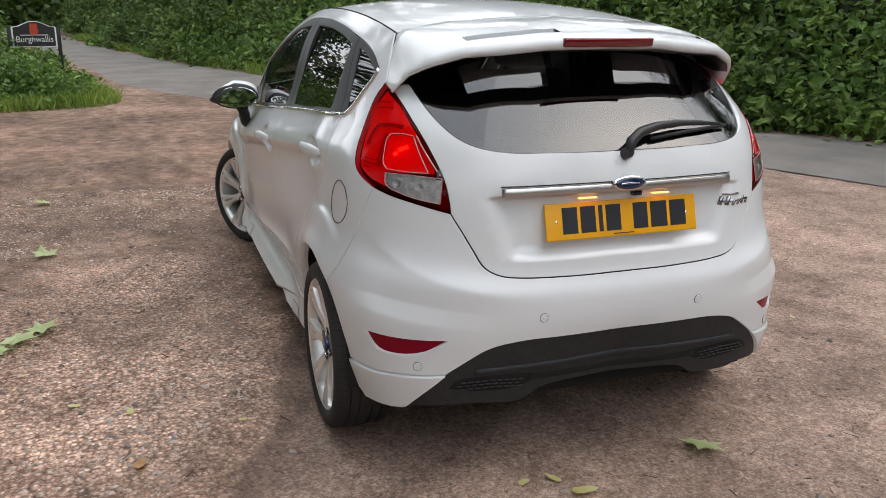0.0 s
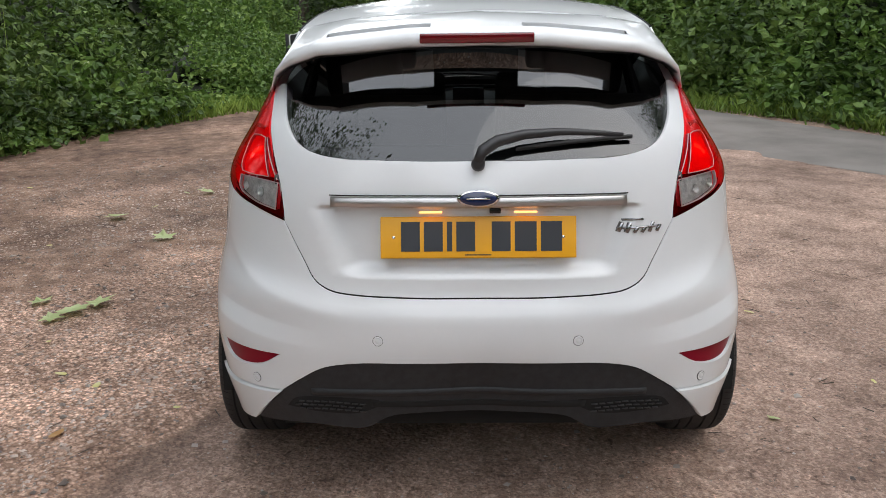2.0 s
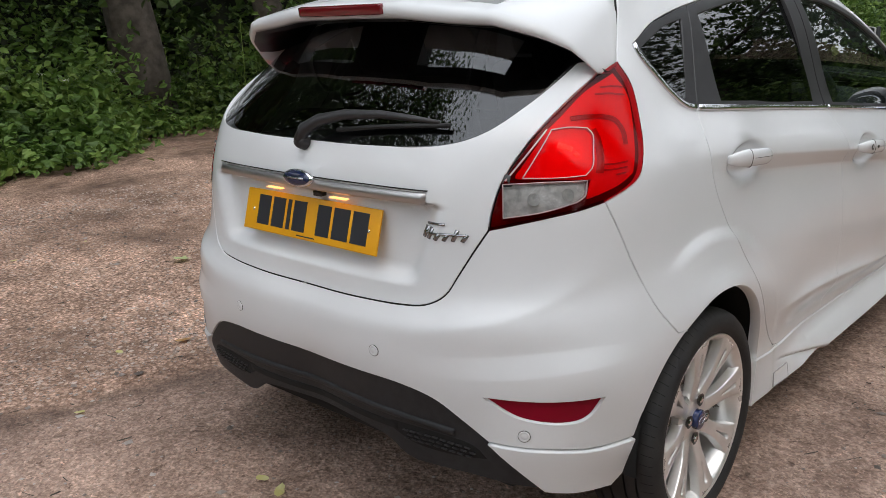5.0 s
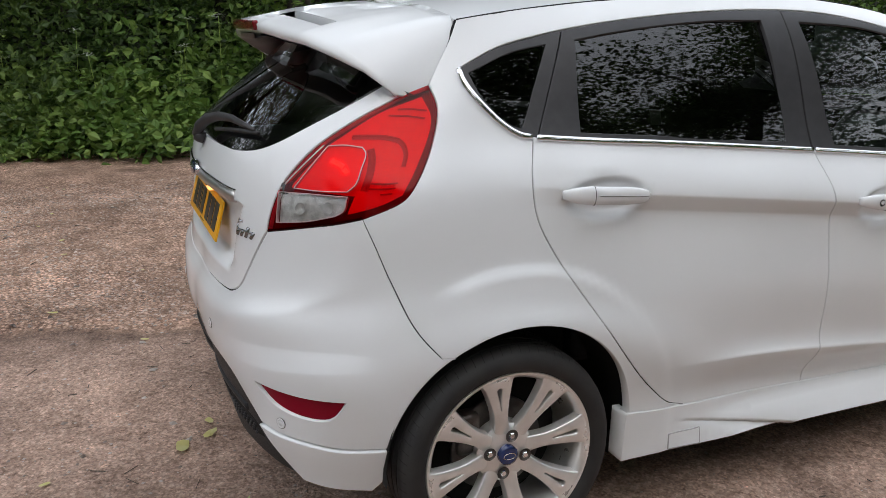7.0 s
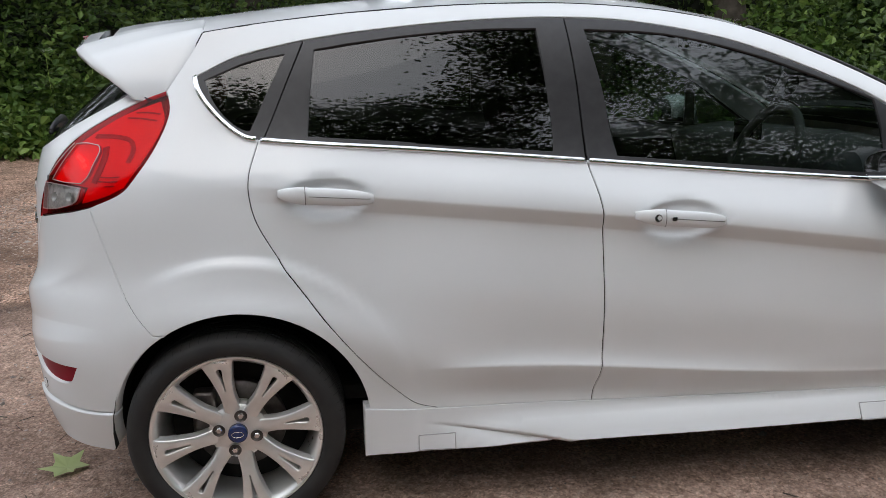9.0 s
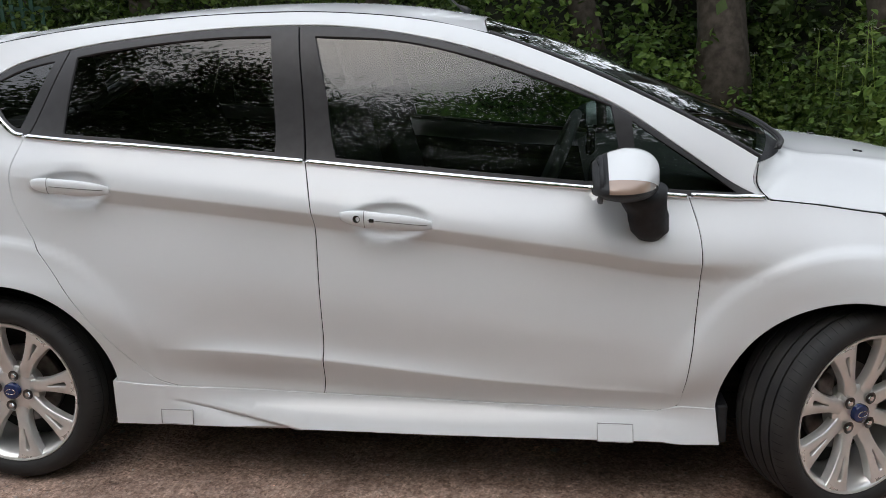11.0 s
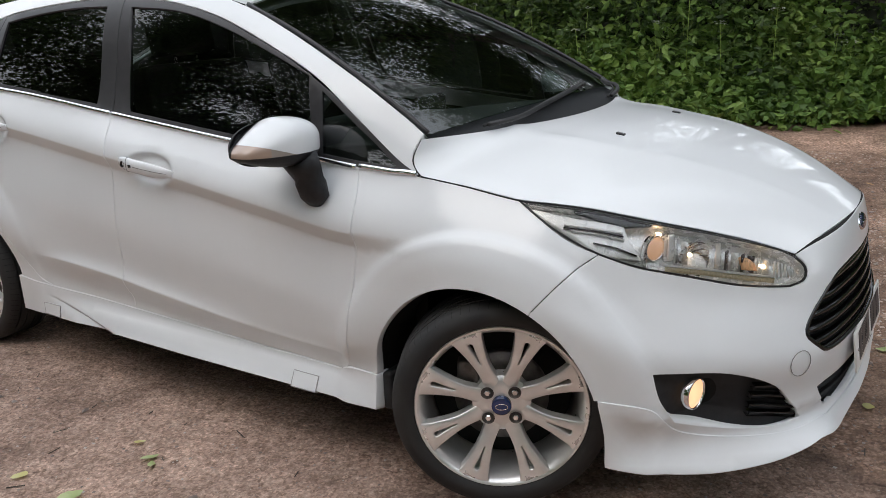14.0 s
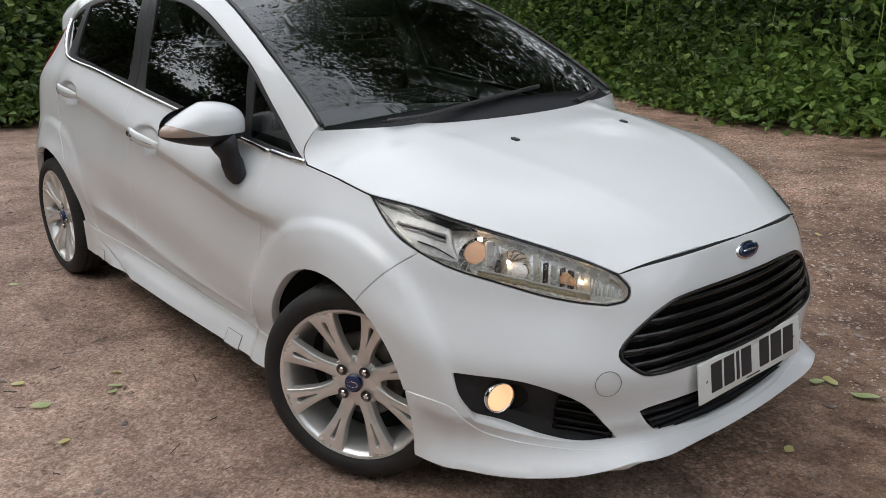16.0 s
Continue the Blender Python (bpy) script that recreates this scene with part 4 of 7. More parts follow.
# ---- wheels ----
def spoke_mesh():
    """One forked spoke along +x: a crowned face with a slot, rounded edges and deep sides."""
    rad = np.array([.040, .065, .090, .115, .140, .165, .190, .208, .219, .226])
    half = np.array([.0235, .0200, .0178, .0176, .0205, .0255, .0315, .0370, .0430, .0560])
    face_y = lambda r: np.interp(r, rad, [-.062, -.063, -.068, -.074, -.079, -.083, -.087, -.089, -.090, -.090])
    edge = np.vstack([np.column_stack([rad, -half]), np.column_stack([rad, half])[::-1]])
    P = loop(curve(edge[:10], .007), curve(edge[10:], .007))
    P = P if area(P) > 0 else P[::-1]
    sr, sw = np.array([.128, .131, .150, .172, .192, .199, .202]), np.array([.0, .0026, .0040, .0062, .0086, .0075, .0])
    H = loop(curve(np.column_stack([sr, -sw]), .005), curve(np.column_stack([sr, sw])[::-1], .005))
    H = H if area(H) > 0 else H[::-1]
    V, F = filled(P, [H], .009)
    crowned = lambda Q: face_y(Q[:, 0]) - .0022 * (1 - np.clip(np.abs(Q[:, 1]) / np.interp(Q[:, 0], rad, half), 0, 1) ** 2)
    verts = [(a_, y_, b_) for (a_, b_), y_ in zip(V, crowned(V))]
    faces = [tuple(int(i) for i in t) for t in F]
    for ring, way in ((P, 1), (H, -1)):
        o = outward(ring) * way
        k0, m = len(verts), len(ring)
        for grow, dy in ((0, 0), (.0016, .0014), (.0024, .004), (.0045, .026)):
            Q = ring + o * min(grow, .0024 if way < 0 else grow)
            verts += [(a_, y_ + dy, b_) for (a_, b_), y_ in zip(Q, crowned(ring))]
        for lvl in range(3):
            for i in range(m):
                j = (i + 1) % m
                faces.append((k0 + lvl * m + i, k0 + (lvl + 1) * m + i, k0 + (lvl + 1) * m + j, k0 + lvl * m + j))
    bm = bmesh.new()
    vs = [bm.verts.new(v) for v in verts]
    for f in faces:
        bm.faces.new([vs[i] for i in f])
    bmesh.ops.remove_doubles(bm, verts=bm.verts, dist=1e-5)
    bmesh.ops.recalc_face_normals(bm, faces=bm.faces)
    me = bpy.data.meshes.new("spoke")
    bm.to_mesh(me)
    bm.free()
    me.materials.append(ALLOY)
    me.polygons.foreach_set("use_smooth", [True] * len(me.polygons))
    me.set_sharp_from_angle(angle=radians(50))
    return me


SPOKE = spoke_mesh()


def build_wheel(at, yaw, phase, nuts):
    wheel = None
    # alloy: outer barrel and lip
    prof = [(.200, .07), (.205, -.02), (.213, -.074), (.222, -.088), (.2275, -.0935), (.2325, -.0945), (.2355, -.090), (.2355, -.08), (.230, -.075)]
    bm = lathe(prof, 64)
    # hub plate
    hub = lathe([(.02, -.066), (.05, -.066), (.068, -.063), (.080, -.055), (.082, -.02), (.05, .0)], 40)
    me = bpy.data.meshes.new("t")
    hub.to_mesh(me)
    bm.from_mesh(me)
    bpy.data.meshes.remove(me)
    wheel = part("wheel", bm, ALLOY, car, "silver eight-spoke alloy wheel")
    wheel.data.set_sharp_from_angle(angle=radians(38))
    for k in range(8):
        spoke = tagged(new("spoke", SPOKE), "")
        spoke.parent = wheel
        spoke.matrix_basis = Matrix.Rotation(-radians(phase + 45 * k), 4, "Y")
    wheel.matrix_basis = pose(*at, 0, 0, yaw)
    # tyre
    tp = [(.2305, -.086), (.240, -.098), (.255, -.104), (.272, -.102), (.285, -.094), (.2925, -.084), (.2965, -.07)]
    ys = [-.06, -.0585, -.0585, -.052, -.052, -.0505, -.026, -.0245, -.0245, -.018, -.018, -.0165]
    rs_ = [.2975, .2975, .2915, .2915, .2975, .2978, .298, .298, .2915, .2915, .298, .298]
    tread = list(zip(rs_, ys))
    full = tp + tread + [(r, -y) for r, y in reversed(tread)] + [(r, -y) for r, y in reversed(tp)]
    tyre_bm = lathe(full, 96)
    tyre = part("tyre", tyre_bm, RUBBER, wheel, "black low-profile tyre")
    tyre.data.set_sharp_from_angle(angle=radians(50))
    # shoulder cuts
    bm = bmesh.new()
    for k in range(72):  # short cuts that lie on the rounded shoulder
        rows_ = []
        for j_, (r_, y_) in enumerate(((.2972, -.0655), (.2953, -.0755), (.2918, -.0855), (.2862, -.0940))):
            a = 2 * math.pi * k / 72 + .006 * j_
            rows_.append([bm.verts.new((r_ * math.cos(a + e_), y_, r_ * math.sin(a + e_))) for e_ in (-.0035, .0035)])
        for A, B in zip(rows_, rows_[1:]):
            bm.faces.new((A[0], A[1], B[1], B[0]))
    tagged(part("sipe", bm, VOID, wheel, "dark tread cuts", smooth=False), kind="stuff")
    part("centre_cap", lathe([(.0, -.083), (.02, -.0825), (.0255, -.081), (.027, -.078), (.027, -.06)], 32), base_material("blue_badge", (0.01, 0.025, 0.11), 0.2, 0, 0.8), wheel, "round dark blue centre cap")
    ring = tube([(.0165 * math.cos(t), -.0832, .0085 * math.sin(t)) for t in np.linspace(0, 2 * math.pi, 24, endpoint=False)], .0009, 5, True)
    part("cap_ring", ring, CHROME, wheel)
    for k in range(4):
        a = radians(phase + nuts + 90 * k)
        bm = lathe([(.0, -.080), (.007, -.080), (.0095, -.077), (.0095, -.055)], 6)
        bm.transform(Matrix.Translation((.052 * math.cos(a), 0.004, .052 * math.sin(a))))
        part("wheel_nut", bm, CHROME, wheel, smooth=False)
        bm = lathe([(.0175, -.0725), (.0155, -.0715), (.0145, -.068), (.0, -.0675)], 20)
        bm.transform(Matrix.Translation((.052 * math.cos(a), 0.0, .052 * math.sin(a))))
        part("nut_recess", bm, DISC, wheel)
    part("brake_disc", lathe([(.07, -.012), (.128, -.012), (.13, -.006), (.13, .01), (.07, .012)], 40), DISC, wheel, "worn grey brake disc")
    # near-black disc in place of the shade behind the spokes
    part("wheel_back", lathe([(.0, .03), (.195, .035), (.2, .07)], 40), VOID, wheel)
    cal = block((.06, .05, .11), (.105 * math.cos(2.6), -.01, .105 * math.sin(2.6)), .012)
    part("brake_caliper", cal, DISC, wheel)
    return wheel


TRACK = 0.727
build_wheel((0, -TRACK, .298), 0, 10, 67.5)
build_wheel((0, TRACK, .298), 180, 7, 67.5)
STEER = 28
build_wheel((2.515, -TRACK, .298), STEER, 24, 22.5)
build_wheel((2.515, TRACK, .298), 180 + STEER, 20, 22.5)


# wheel wells, floor and cabin
def well(c, y0, y1):
    bm = bmesh.new()
    rings = []
    for k in range(25):
        a = radians(-6 + 192 * k / 24)
        rings.append([bm.verts.new((c[0] + (c[2] + .006) * math.cos(a), y, c[1] + (c[2] + .006) * math.sin(a))) for y in (y0, y1)])
    for A, B in zip(rings, rings[1:]):
        bm.faces.new((A[0], A[1], B[1], B[0]))
    bm.faces.new([r[1] for r in rings])
    return bm


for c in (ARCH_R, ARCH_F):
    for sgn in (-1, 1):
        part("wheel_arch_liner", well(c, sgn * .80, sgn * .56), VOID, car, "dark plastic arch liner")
# underbody blocks hang low to keep light off the ground below
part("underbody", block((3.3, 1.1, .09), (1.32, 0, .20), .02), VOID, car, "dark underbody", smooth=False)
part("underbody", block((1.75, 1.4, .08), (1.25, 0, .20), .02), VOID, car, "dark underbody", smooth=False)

# unseen tray, axle and silencer, added to block light under the tail
part("undertray", block((.42, 1.16, .05), (-.30, 0, .275), .02), VOID, car, "dark tray added behind the rear bumper to block light", smooth=False)
part("rear_axle", tube([(0, y, .27) for y in (-.6, -.3, 0, .3, .6)], .045, 10), VOID, car, "dark rear axle beam")
bm = tube([(-.34, -.42, .262), (-.34, -.30, .262), (-.34, .10, .262), (-.34, .22, .262)], [.05, .085, .085, .05], 16)
part("silencer", bm, DISC, car, "dull grey exhaust silencer")
for sgn in (-1, 1):
    part("mud_guard", block((.03, .10, .115), (2.178, sgn * .755, .258), .008, 2), BLACK_PLASTIC, car, "black plastic flap behind the sill")

# dark rubber behind the shut lines
gaps = [strip("seal", os_(p), .006, VOID, car, -.007, .001) for p in (GAP_REAR, GAP_MID, GAP_FRONT, BUMPER_GAP, NOSE_GAP, SEAM_TAIL)]
strip("seal", both_sides(tg, S_TAIL), .007, VOID, car, -.007, .001)
gaps.append(strip("seal", lampbot, .006, VOID, car, -.007, .001))
bl_ = ns_([(w, z - .002) for w, z in ((.43, .71), (.38, .722), (.28, .735), (.15, .744), (0, .747))])
strip("seal", np.vstack([bl_, np.array([(2 * S_NOSE - a, b) for a, b in bl_[::-1]])]), .008, VOID, car, -.006, .003)
for sgn in (1, -1):
    part("seal", tube(curve([(x, sgn * (w + .001), z - .004) for x, w, z in b_edge[2:]], .02), .0026, 6), VOID, car)
    part("seal", tube(curve([(x - .003, sgn * w, z - .003) for x, w, z in b_edge[:3]], .01), .0018, 6), VOID, car)

for ob in gaps + [side, rear_door, front_door, fender, sill, quarter, skirt]:
    def twin(o, parent):
        m = mirrored(o, parent)
        for c in o.children:
            twin(c, m)
    twin(ob, car)


# ---- lamps ----
def glow(name, colour, strength, base=None):
    m = base_material(name, base or colour, 0.3)
    b = m.node_tree.nodes["Principled BSDF"]
    b.inputs["Emission Color"].default_value = (*colour, 1)
    b.inputs["Emission Strength"].default_value = strength
    return m


def inset(P, d):
    P = P if area(P) > 0 else P[::-1]
    return P - outward(P) * d


RED_CORE = glow("red_lamp_core", (1.0, 0.010, 0.035), 0.11, (0.80, 0.012, 0.025))
RED_DARK = glow("dark_red_rib", (1.0, 0.01, 0.03), 0.06, (0.34, 0.005, 0.012))
RED_LIT = glow("lit_red_core", (1.0, 0.03, 0.05), 0.20, (0.8, 0.03, 0.04))
RED_BULB = glow("lit_bulb", (1.0, 0.16, 0.04), 3.0)
SILVER = mottled("lamp_silver", (0.80, 0.79, 0.77), (0.62, 0.61, 0.60), 60, (0.12, 0.25), metal=0.35, coat=0.8)
TRAY = base_material("lamp_tray", (0.10, 0.004, 0.008), 0.25)

LAMP_RIM = base_material("pinkish_silver_rim", (0.62, 0.42, 0.42), 0.3, 0.5)
at3 = lambda x, w, z: (to_sr(x, w)[0], z)
c3 = lambda *pts: curve([at3(*p) for p in pts], .006)
tail_lamp = panel("tail_lamp", lamp_outline, TRAY, car, "red tail lamp cluster, lit", off=-0.016, depth=0.03, gap=0.002)
core = loop(c3((-.470, .560, .992), (-.388, .592, 1.090)), c3((-.388, .592, 1.090), (-.265, .609, 1.163), (-.160, .625, 1.199)), c3((-.160, .625, 1.199), (-.150, .66, 1.15), (-.212, .715, 1.043), (-.255, .738, .988)), c3((-.255, .738, .988), (-.302, .727, .966), (-.374, .69, .942)), c3((-.374, .69, .942), (-.355, .69, .985)), c3((-.355, .69, .985), (-.47, .56, .992)))
panel("lamp_core", core, RED_CORE, tail_lamp, "glossy red lamp interior", off=-0.010, depth=0.006, gap=0)
block_red = loop(c3((-.466, .578, .990), (-.385, .598, 1.087)), c3((-.385, .598, 1.087), (-.35, .62, 1.090), (-.318, .647, 1.086)), c3((-.318, .647, 1.086), (-.313, .658, 1.073), (-.330, .672, 1.04), (-.347, .681, 1.007), (-.367, .676, .990)), c3((-.367, .676, .990), (-.42, .63, .988), (-.466, .578, .990)))
panel("lamp_block", block_red, RED_LIT, tail_lamp, "brightly lit red brake lamp", off=-0.006, depth=0.006, gap=0.002)
for q in (((-.40, .63, 1.058), (-.385, .64, 1.052), (-.372, .648, 1.046)), ((-.37, .65, 1.040), (-.36, .655, 1.032))):
    strip("lamp_bulb", c3(*q), .005, RED_BULB, tail_lamp, -.0045, .002, "glowing filament")
strip("lamp_block_rim", np.vstack([block_red, block_red[:1]]), .0010, LAMP_RIM, tail_lamp, .0022, .0005)
strip("lamp_edge_ridge", c3((-.488, .548, .985), (-.44, .568, 1.035), (-.392, .590, 1.088)), .0016, LAMP_RIM, tail_lamp, .0022, .0005, "fine silver ridge")
strip("lamp_divider", c3((-.306, .66, 1.085), (-.302, .668, 1.065), (-.320, .690, 1.03), (-.338, .700, .995)), .007, RED_DARK, tail_lamp, -.010, .004)
reverse = loop(c3((-.493, .545, .978), (-.43, .61, .980), (-.368, .68, .979)), c3((-.368, .68, .979), (-.380, .684, .948), (-.397, .673, .935)), c3((-.397, .673, .935), (-.45, .62, .917), (-.507, .556, .906)), c3((-.507, .556, .906), (-.493, .545, .978)))
REVERSE = mottled("reverse_reflector", (0.92, 0.90, 0.88), (0.58, 0.56, 0.55), 55, (0.15, 0.3), metal=0.25)
panel("reverse_lamp", reverse, REVERSE, tail_lamp, "clear reversing lamp with silver reflector", off=-0.008, depth=0.01, gap=0.002)
for q in ((-.455, .60, .945), (-.405, .655, .952)):
    bm = lathe([(.0, .004), (.007, .0), (.012, -.003), (.014, -.005)], 20)
    p_, n_ = skin(np.array([at3(*q)[0]]), np.array([q[2]]), -.004)
    bm.transform(Matrix.Translation(p_[0]) @ Vector(n_[0]).to_track_quat("-Y", "Z").to_matrix().to_4x4())
    part("reflector_bowl", bm, SILVER, tail_lamp)
strip("reverse_rim", np.vstack([reverse, reverse[:1]]), .0009, LAMP_RIM, tail_lamp, .0024, .0005)
for q in (((-.326, .692, 1.012), (-.294, .709, 1.011), (-.259, .722, 1.013)), ((-.325, .70, 1.000), (-.295, .716, 1.0), (-.266, .726, 1.002)), ((-.302, .718, .988), (-.275, .728, .990)), ((-.222, .625, 1.171), (-.189, .636, 1.171), (-.155, .647, 1.167)), ((-.246, .626, 1.158), (-.204, .642, 1.156), (-.163, .656, 1.150))):
    strip("lamp_rib", c3(*q), .0016, RED_DARK, tail_lamp, -.008, .002)
strip("lamp_band", c3((-.335, .618, 1.111), (-.30, .638, 1.112), (-.262, .655, 1.11), (-.232, .673, 1.100), (-.225, .690, 1.075), (-.236, .703, 1.048)), .0045, RED_DARK, tail_lamp, -.0105, .0025)
lens = panel("lens", lamp_outline, RED_LENS, tail_lamp, "clear red outer lens", holes=[reverse], off=0.002, depth=0.004, gap=0.003)
lens2 = panel("lens", reverse, CLEAR, tail_lamp, "clear lens", off=0.002, depth=0.003, gap=0.001)
for o in (lens, lens2):
    o.visible_shadow = False

# headlamps
WARM = glow("warm_lamp", (1.0, 0.62, 0.34), 0.85)
LAMP_CHROME = mottled("lamp_reflector_chrome", (0.93, 0.92, 0.90), (0.78, 0.77, 0.75), 45, (0.18, 0.36), metal=0.4)
DARK_CHROME = base_material("smoked_chrome", (0.16, 0.13, 0.13), 0.2, 0.7)
AMBER_CUP = mottled("amber_reflector", (0.80, 0.50, 0.28), (0.70, 0.38, 0.20), 60, (0.2, 0.35), metal=0.3)
PROJECTOR = glow("projector_glass", (1.0, 0.55, 0.30), 0.35, (0.62, 0.42, 0.30))
PROJECTOR.node_tree.nodes["Principled BSDF"].inputs["Roughness"].default_value = 0.05
PROJECTOR.node_tree.nodes["Principled BSDF"].inputs["Coat Weight"].default_value = 1.0
DRL = mottled("cream_ribbed_strip", (0.78, 0.68, 0.48), (0.50, 0.42, 0.28), 220, (0.25, 0.4))
LAMP_BRIGHT = mottled("bright_lamp_chrome", (0.95, 0.94, 0.92), (0.85, 0.84, 0.82), 30, (0.2, 0.38), metal=0.2)
head_lamp = panel("headlamp", head_outline, LAMP_CHROME, car, "clear headlamp with chrome inside, lit", off=-0.05, depth=0.03, gap=0.002)
panel("lamp_wall", head_outline, LAMP_CHROME, head_lamp, "chrome inner wall", holes=[inset(head_outline, 0.006)], off=-0.006, depth=0.046, gap=0.003)
wing = loop(c3((2.612, .74, .838), (2.728, .725, .822), (2.80, .70, .812), (2.84, .682, .803)), c3((2.84, .682, .803), (2.858, .690, .77), (2.892, .698, .729)), c3((2.892, .698, .729), (2.802, .742, .747), (2.741, .748, .782), (2.612, .74, .838)))
panel("chrome_wing", wing, LAMP_BRIGHT, head_lamp, "bright chrome reflector", off=-0.016, depth=0.03, gap=0)
for q in (((2.70, .735, .806), (2.76, .720, .800), (2.84, .692, .788)), ((2.72, .738, .795), (2.78, .722, .788), (2.845, .696, .774))):
    strip("chrome_rib", c3(*q), .0016, LAMP_BRIGHT, head_lamp, -.016, .004)
strip("chrome_groove", c3((2.70, .738, .801), (2.77, .721, .794), (2.842, .694, .781)), .0014, DARK_CHROME, head_lamp, -.016, .001)
strip("chrome_groove", c3((2.78, .735, .768), (2.83, .715, .757), (2.88, .70, .738)), .0013, DARK_CHROME, head_lamp, -.016, .001)
shade_ = loop(c3((2.72, .716, .838), (2.78, .697, .832), (2.84, .668, .822), (2.90, .632, .806)), c3((2.90, .632, .806), (2.87, .66, .806), (2.842, .678, .806)), c3((2.842, .678, .806), (2.79, .70, .820), (2.72, .716, .838)))
panel("lamp_brow", shade_, BLACK_GLOSS, head_lamp, "gloss black upper brow", off=-0.010, depth=0.02, gap=0)


def lamp_disc(name, at, radius, facing, material, parent, label="", bulge=0.3, ring=None):
    bm = lathe([(radius * math.sin(a), -radius * bulge * math.cos(a)) for a in np.linspace(0.001, math.pi / 2, 8)], 28)
    m = Matrix.Translation(at) @ Vector(facing).to_track_quat("-Y", "Z").to_matrix().to_4x4()
    bm.transform(m)
    o = part(name, bm, material, parent, label)
    if ring:
        b2 = lathe([(radius, .0), (radius * 1.02, -radius * .25), (radius * 1.1, -radius * .22), (radius * 1.15, radius * .1), (radius * 1.1, radius * .35)], 32)
        b2.transform(m)
        part("bezel_ring", b2, ring, parent, "chrome ring")
    return o


def skin_at(s, z, off=0.0):
    p, n = skin(np.array([s]), np.array([z]), off)
    return Vector(p[0]), Vector(n[0])


FWD = (0.88, -0.47, -0.02)
p_, n_ = skin_at(*at3(2.914, .661, .760), -0.026)
lamp_disc("projector", p_, .029, FWD, PROJECTOR, head_lamp, "glowing projector lens", 0.5, CHROME)
for q, r_, d_ in (((2.914, .661, .760), .055, -.045), ((2.989, .612, .742), .047, -.048)):
    p_, n_ = skin_at(*at3(*q), d_)
    bm = lathe([(r_ * k, -.03 + .034 * (1 - k * k) ** .5) for k in np.linspace(1.0, .12, 9)], 36)
    bm.transform(Matrix.Translation(p_) @ Vector(FWD).to_track_quat("-Y", "Z").to_matrix().to_4x4())
    cup = part("bowl", bm, CHROME, head_lamp, "silver reflector bowl")
    for a in np.linspace(0, 2 * math.pi, 14, endpoint=False):
        b2 = tube([(r_ * k * math.cos(a), -.031 + .034 * (1 - k * k) ** .5, r_ * k * math.sin(a)) for k in (.96, .8, .6, .4)], .0014, 5)
        b2.transform(Matrix.Translation(p_) @ Vector(FWD).to_track_quat("-Y", "Z").to_matrix().to_4x4())
        part("flute", b2, DISC if r_ < .05 else LAMP_BRIGHT, cup)
# fluted chrome between the two bowls and the amber bulb: upright facets that lean by turns
for k_ in range(13):
    f_ = k_ / 12
    q = (2.945 + .20 * f_, .645 - .155 * f_, .757 - .064 * f_)
    if .24 < f_ < .45:
        continue
    p_, n_ = skin_at(*at3(*q), -.030)
    part("facet", block((.005, .017, .062 - .016 * f_), p_, .0015, 1, (0, 0, -40 + (34 if k_ % 2 else -30))), DARK_CHROME if k_ in (7, 9, 10) else LAMP_CHROME, head_lamp)
for q, sz in (((2.950, .642, .757), (.006, .018, .066)), ((3.046, .572, .736), (.006, .014, .054))):
    p_, n_ = skin_at(*at3(*q), -.018)
    part("lamp_divider", block(sz, p_, .003, 3, (0, 0, -25)), LAMP_BRIGHT, head_lamp, "bright chrome blade")
amber_ = loop(c3((3.098, .536, .724), (3.125, .517, .714)), c3((3.125, .517, .714), (3.128, .517, .688)), c3((3.128, .517, .688), (3.10, .54, .694)), c3((3.10, .54, .694), (3.098, .536, .724)))
panel("indicator", amber_, AMBER_CUP, head_lamp, "peach-coloured indicator reflector", off=-0.022, depth=0.01, gap=0)
for k_ in range(6):
    q = (3.160 + .007 * k_, .490 - .0075 * k_, .684 - .002 * k_)
    p_, n_ = skin_at(*at3(*q), -.010)
    part("flute", tube([p_ + Vector((0, 0, -.02 + .001 * k_)), p_ + Vector((0, 0, .022 - .002 * k_))], .0026, 6), LAMP_BRIGHT, head_lamp)
BULB = glow("warm_bulb", (1.0, 0.66, 0.36), 9)
for q, d_ in (((2.989, .612, .742), -.030), ((3.14, .505, .695), -.018), ((2.93, .655, .785), -.014)):
    p_, n_ = skin_at(*at3(*q), d_)
    bm = lathe([(.0, -.006), (.004, -.005), (.0055, 0), (.004, .005), (.002, .012)], 12)
    bm.transform(Matrix.Translation(p_) @ Vector(FWD).to_track_quat("-Y", "Z").to_matrix().to_4x4())
    part("bulb", bm, BULB, head_lamp, "small lit bulb")
strip("light_strip", c3((2.943, .676, .706), (3.016, .626, .693), (3.093, .565, .675), (3.165, .502, .658)), .006, DRL, head_lamp, -.012, .004, "pale ribbed light strip")
strip("light_strip_edge", c3((2.935, .68, .716), (3.016, .626, .703), (3.093, .565, .685), (3.165, .502, .668)), .0025, LAMP_BRIGHT, head_lamp, -.010, .004)
panel("headlamp_bezel", head_outline, BLACK_TRIM, head_lamp, "black edge", holes=[inset(head_outline, 0.005)], off=-0.001, depth=0.006, gap=0.002)
lens3 = panel("lens", inset(head_outline, 0.004), CLEAR, head_lamp, "clear lens", off=0.0015, depth=0.003, gap=0)
lens3.visible_shadow = False

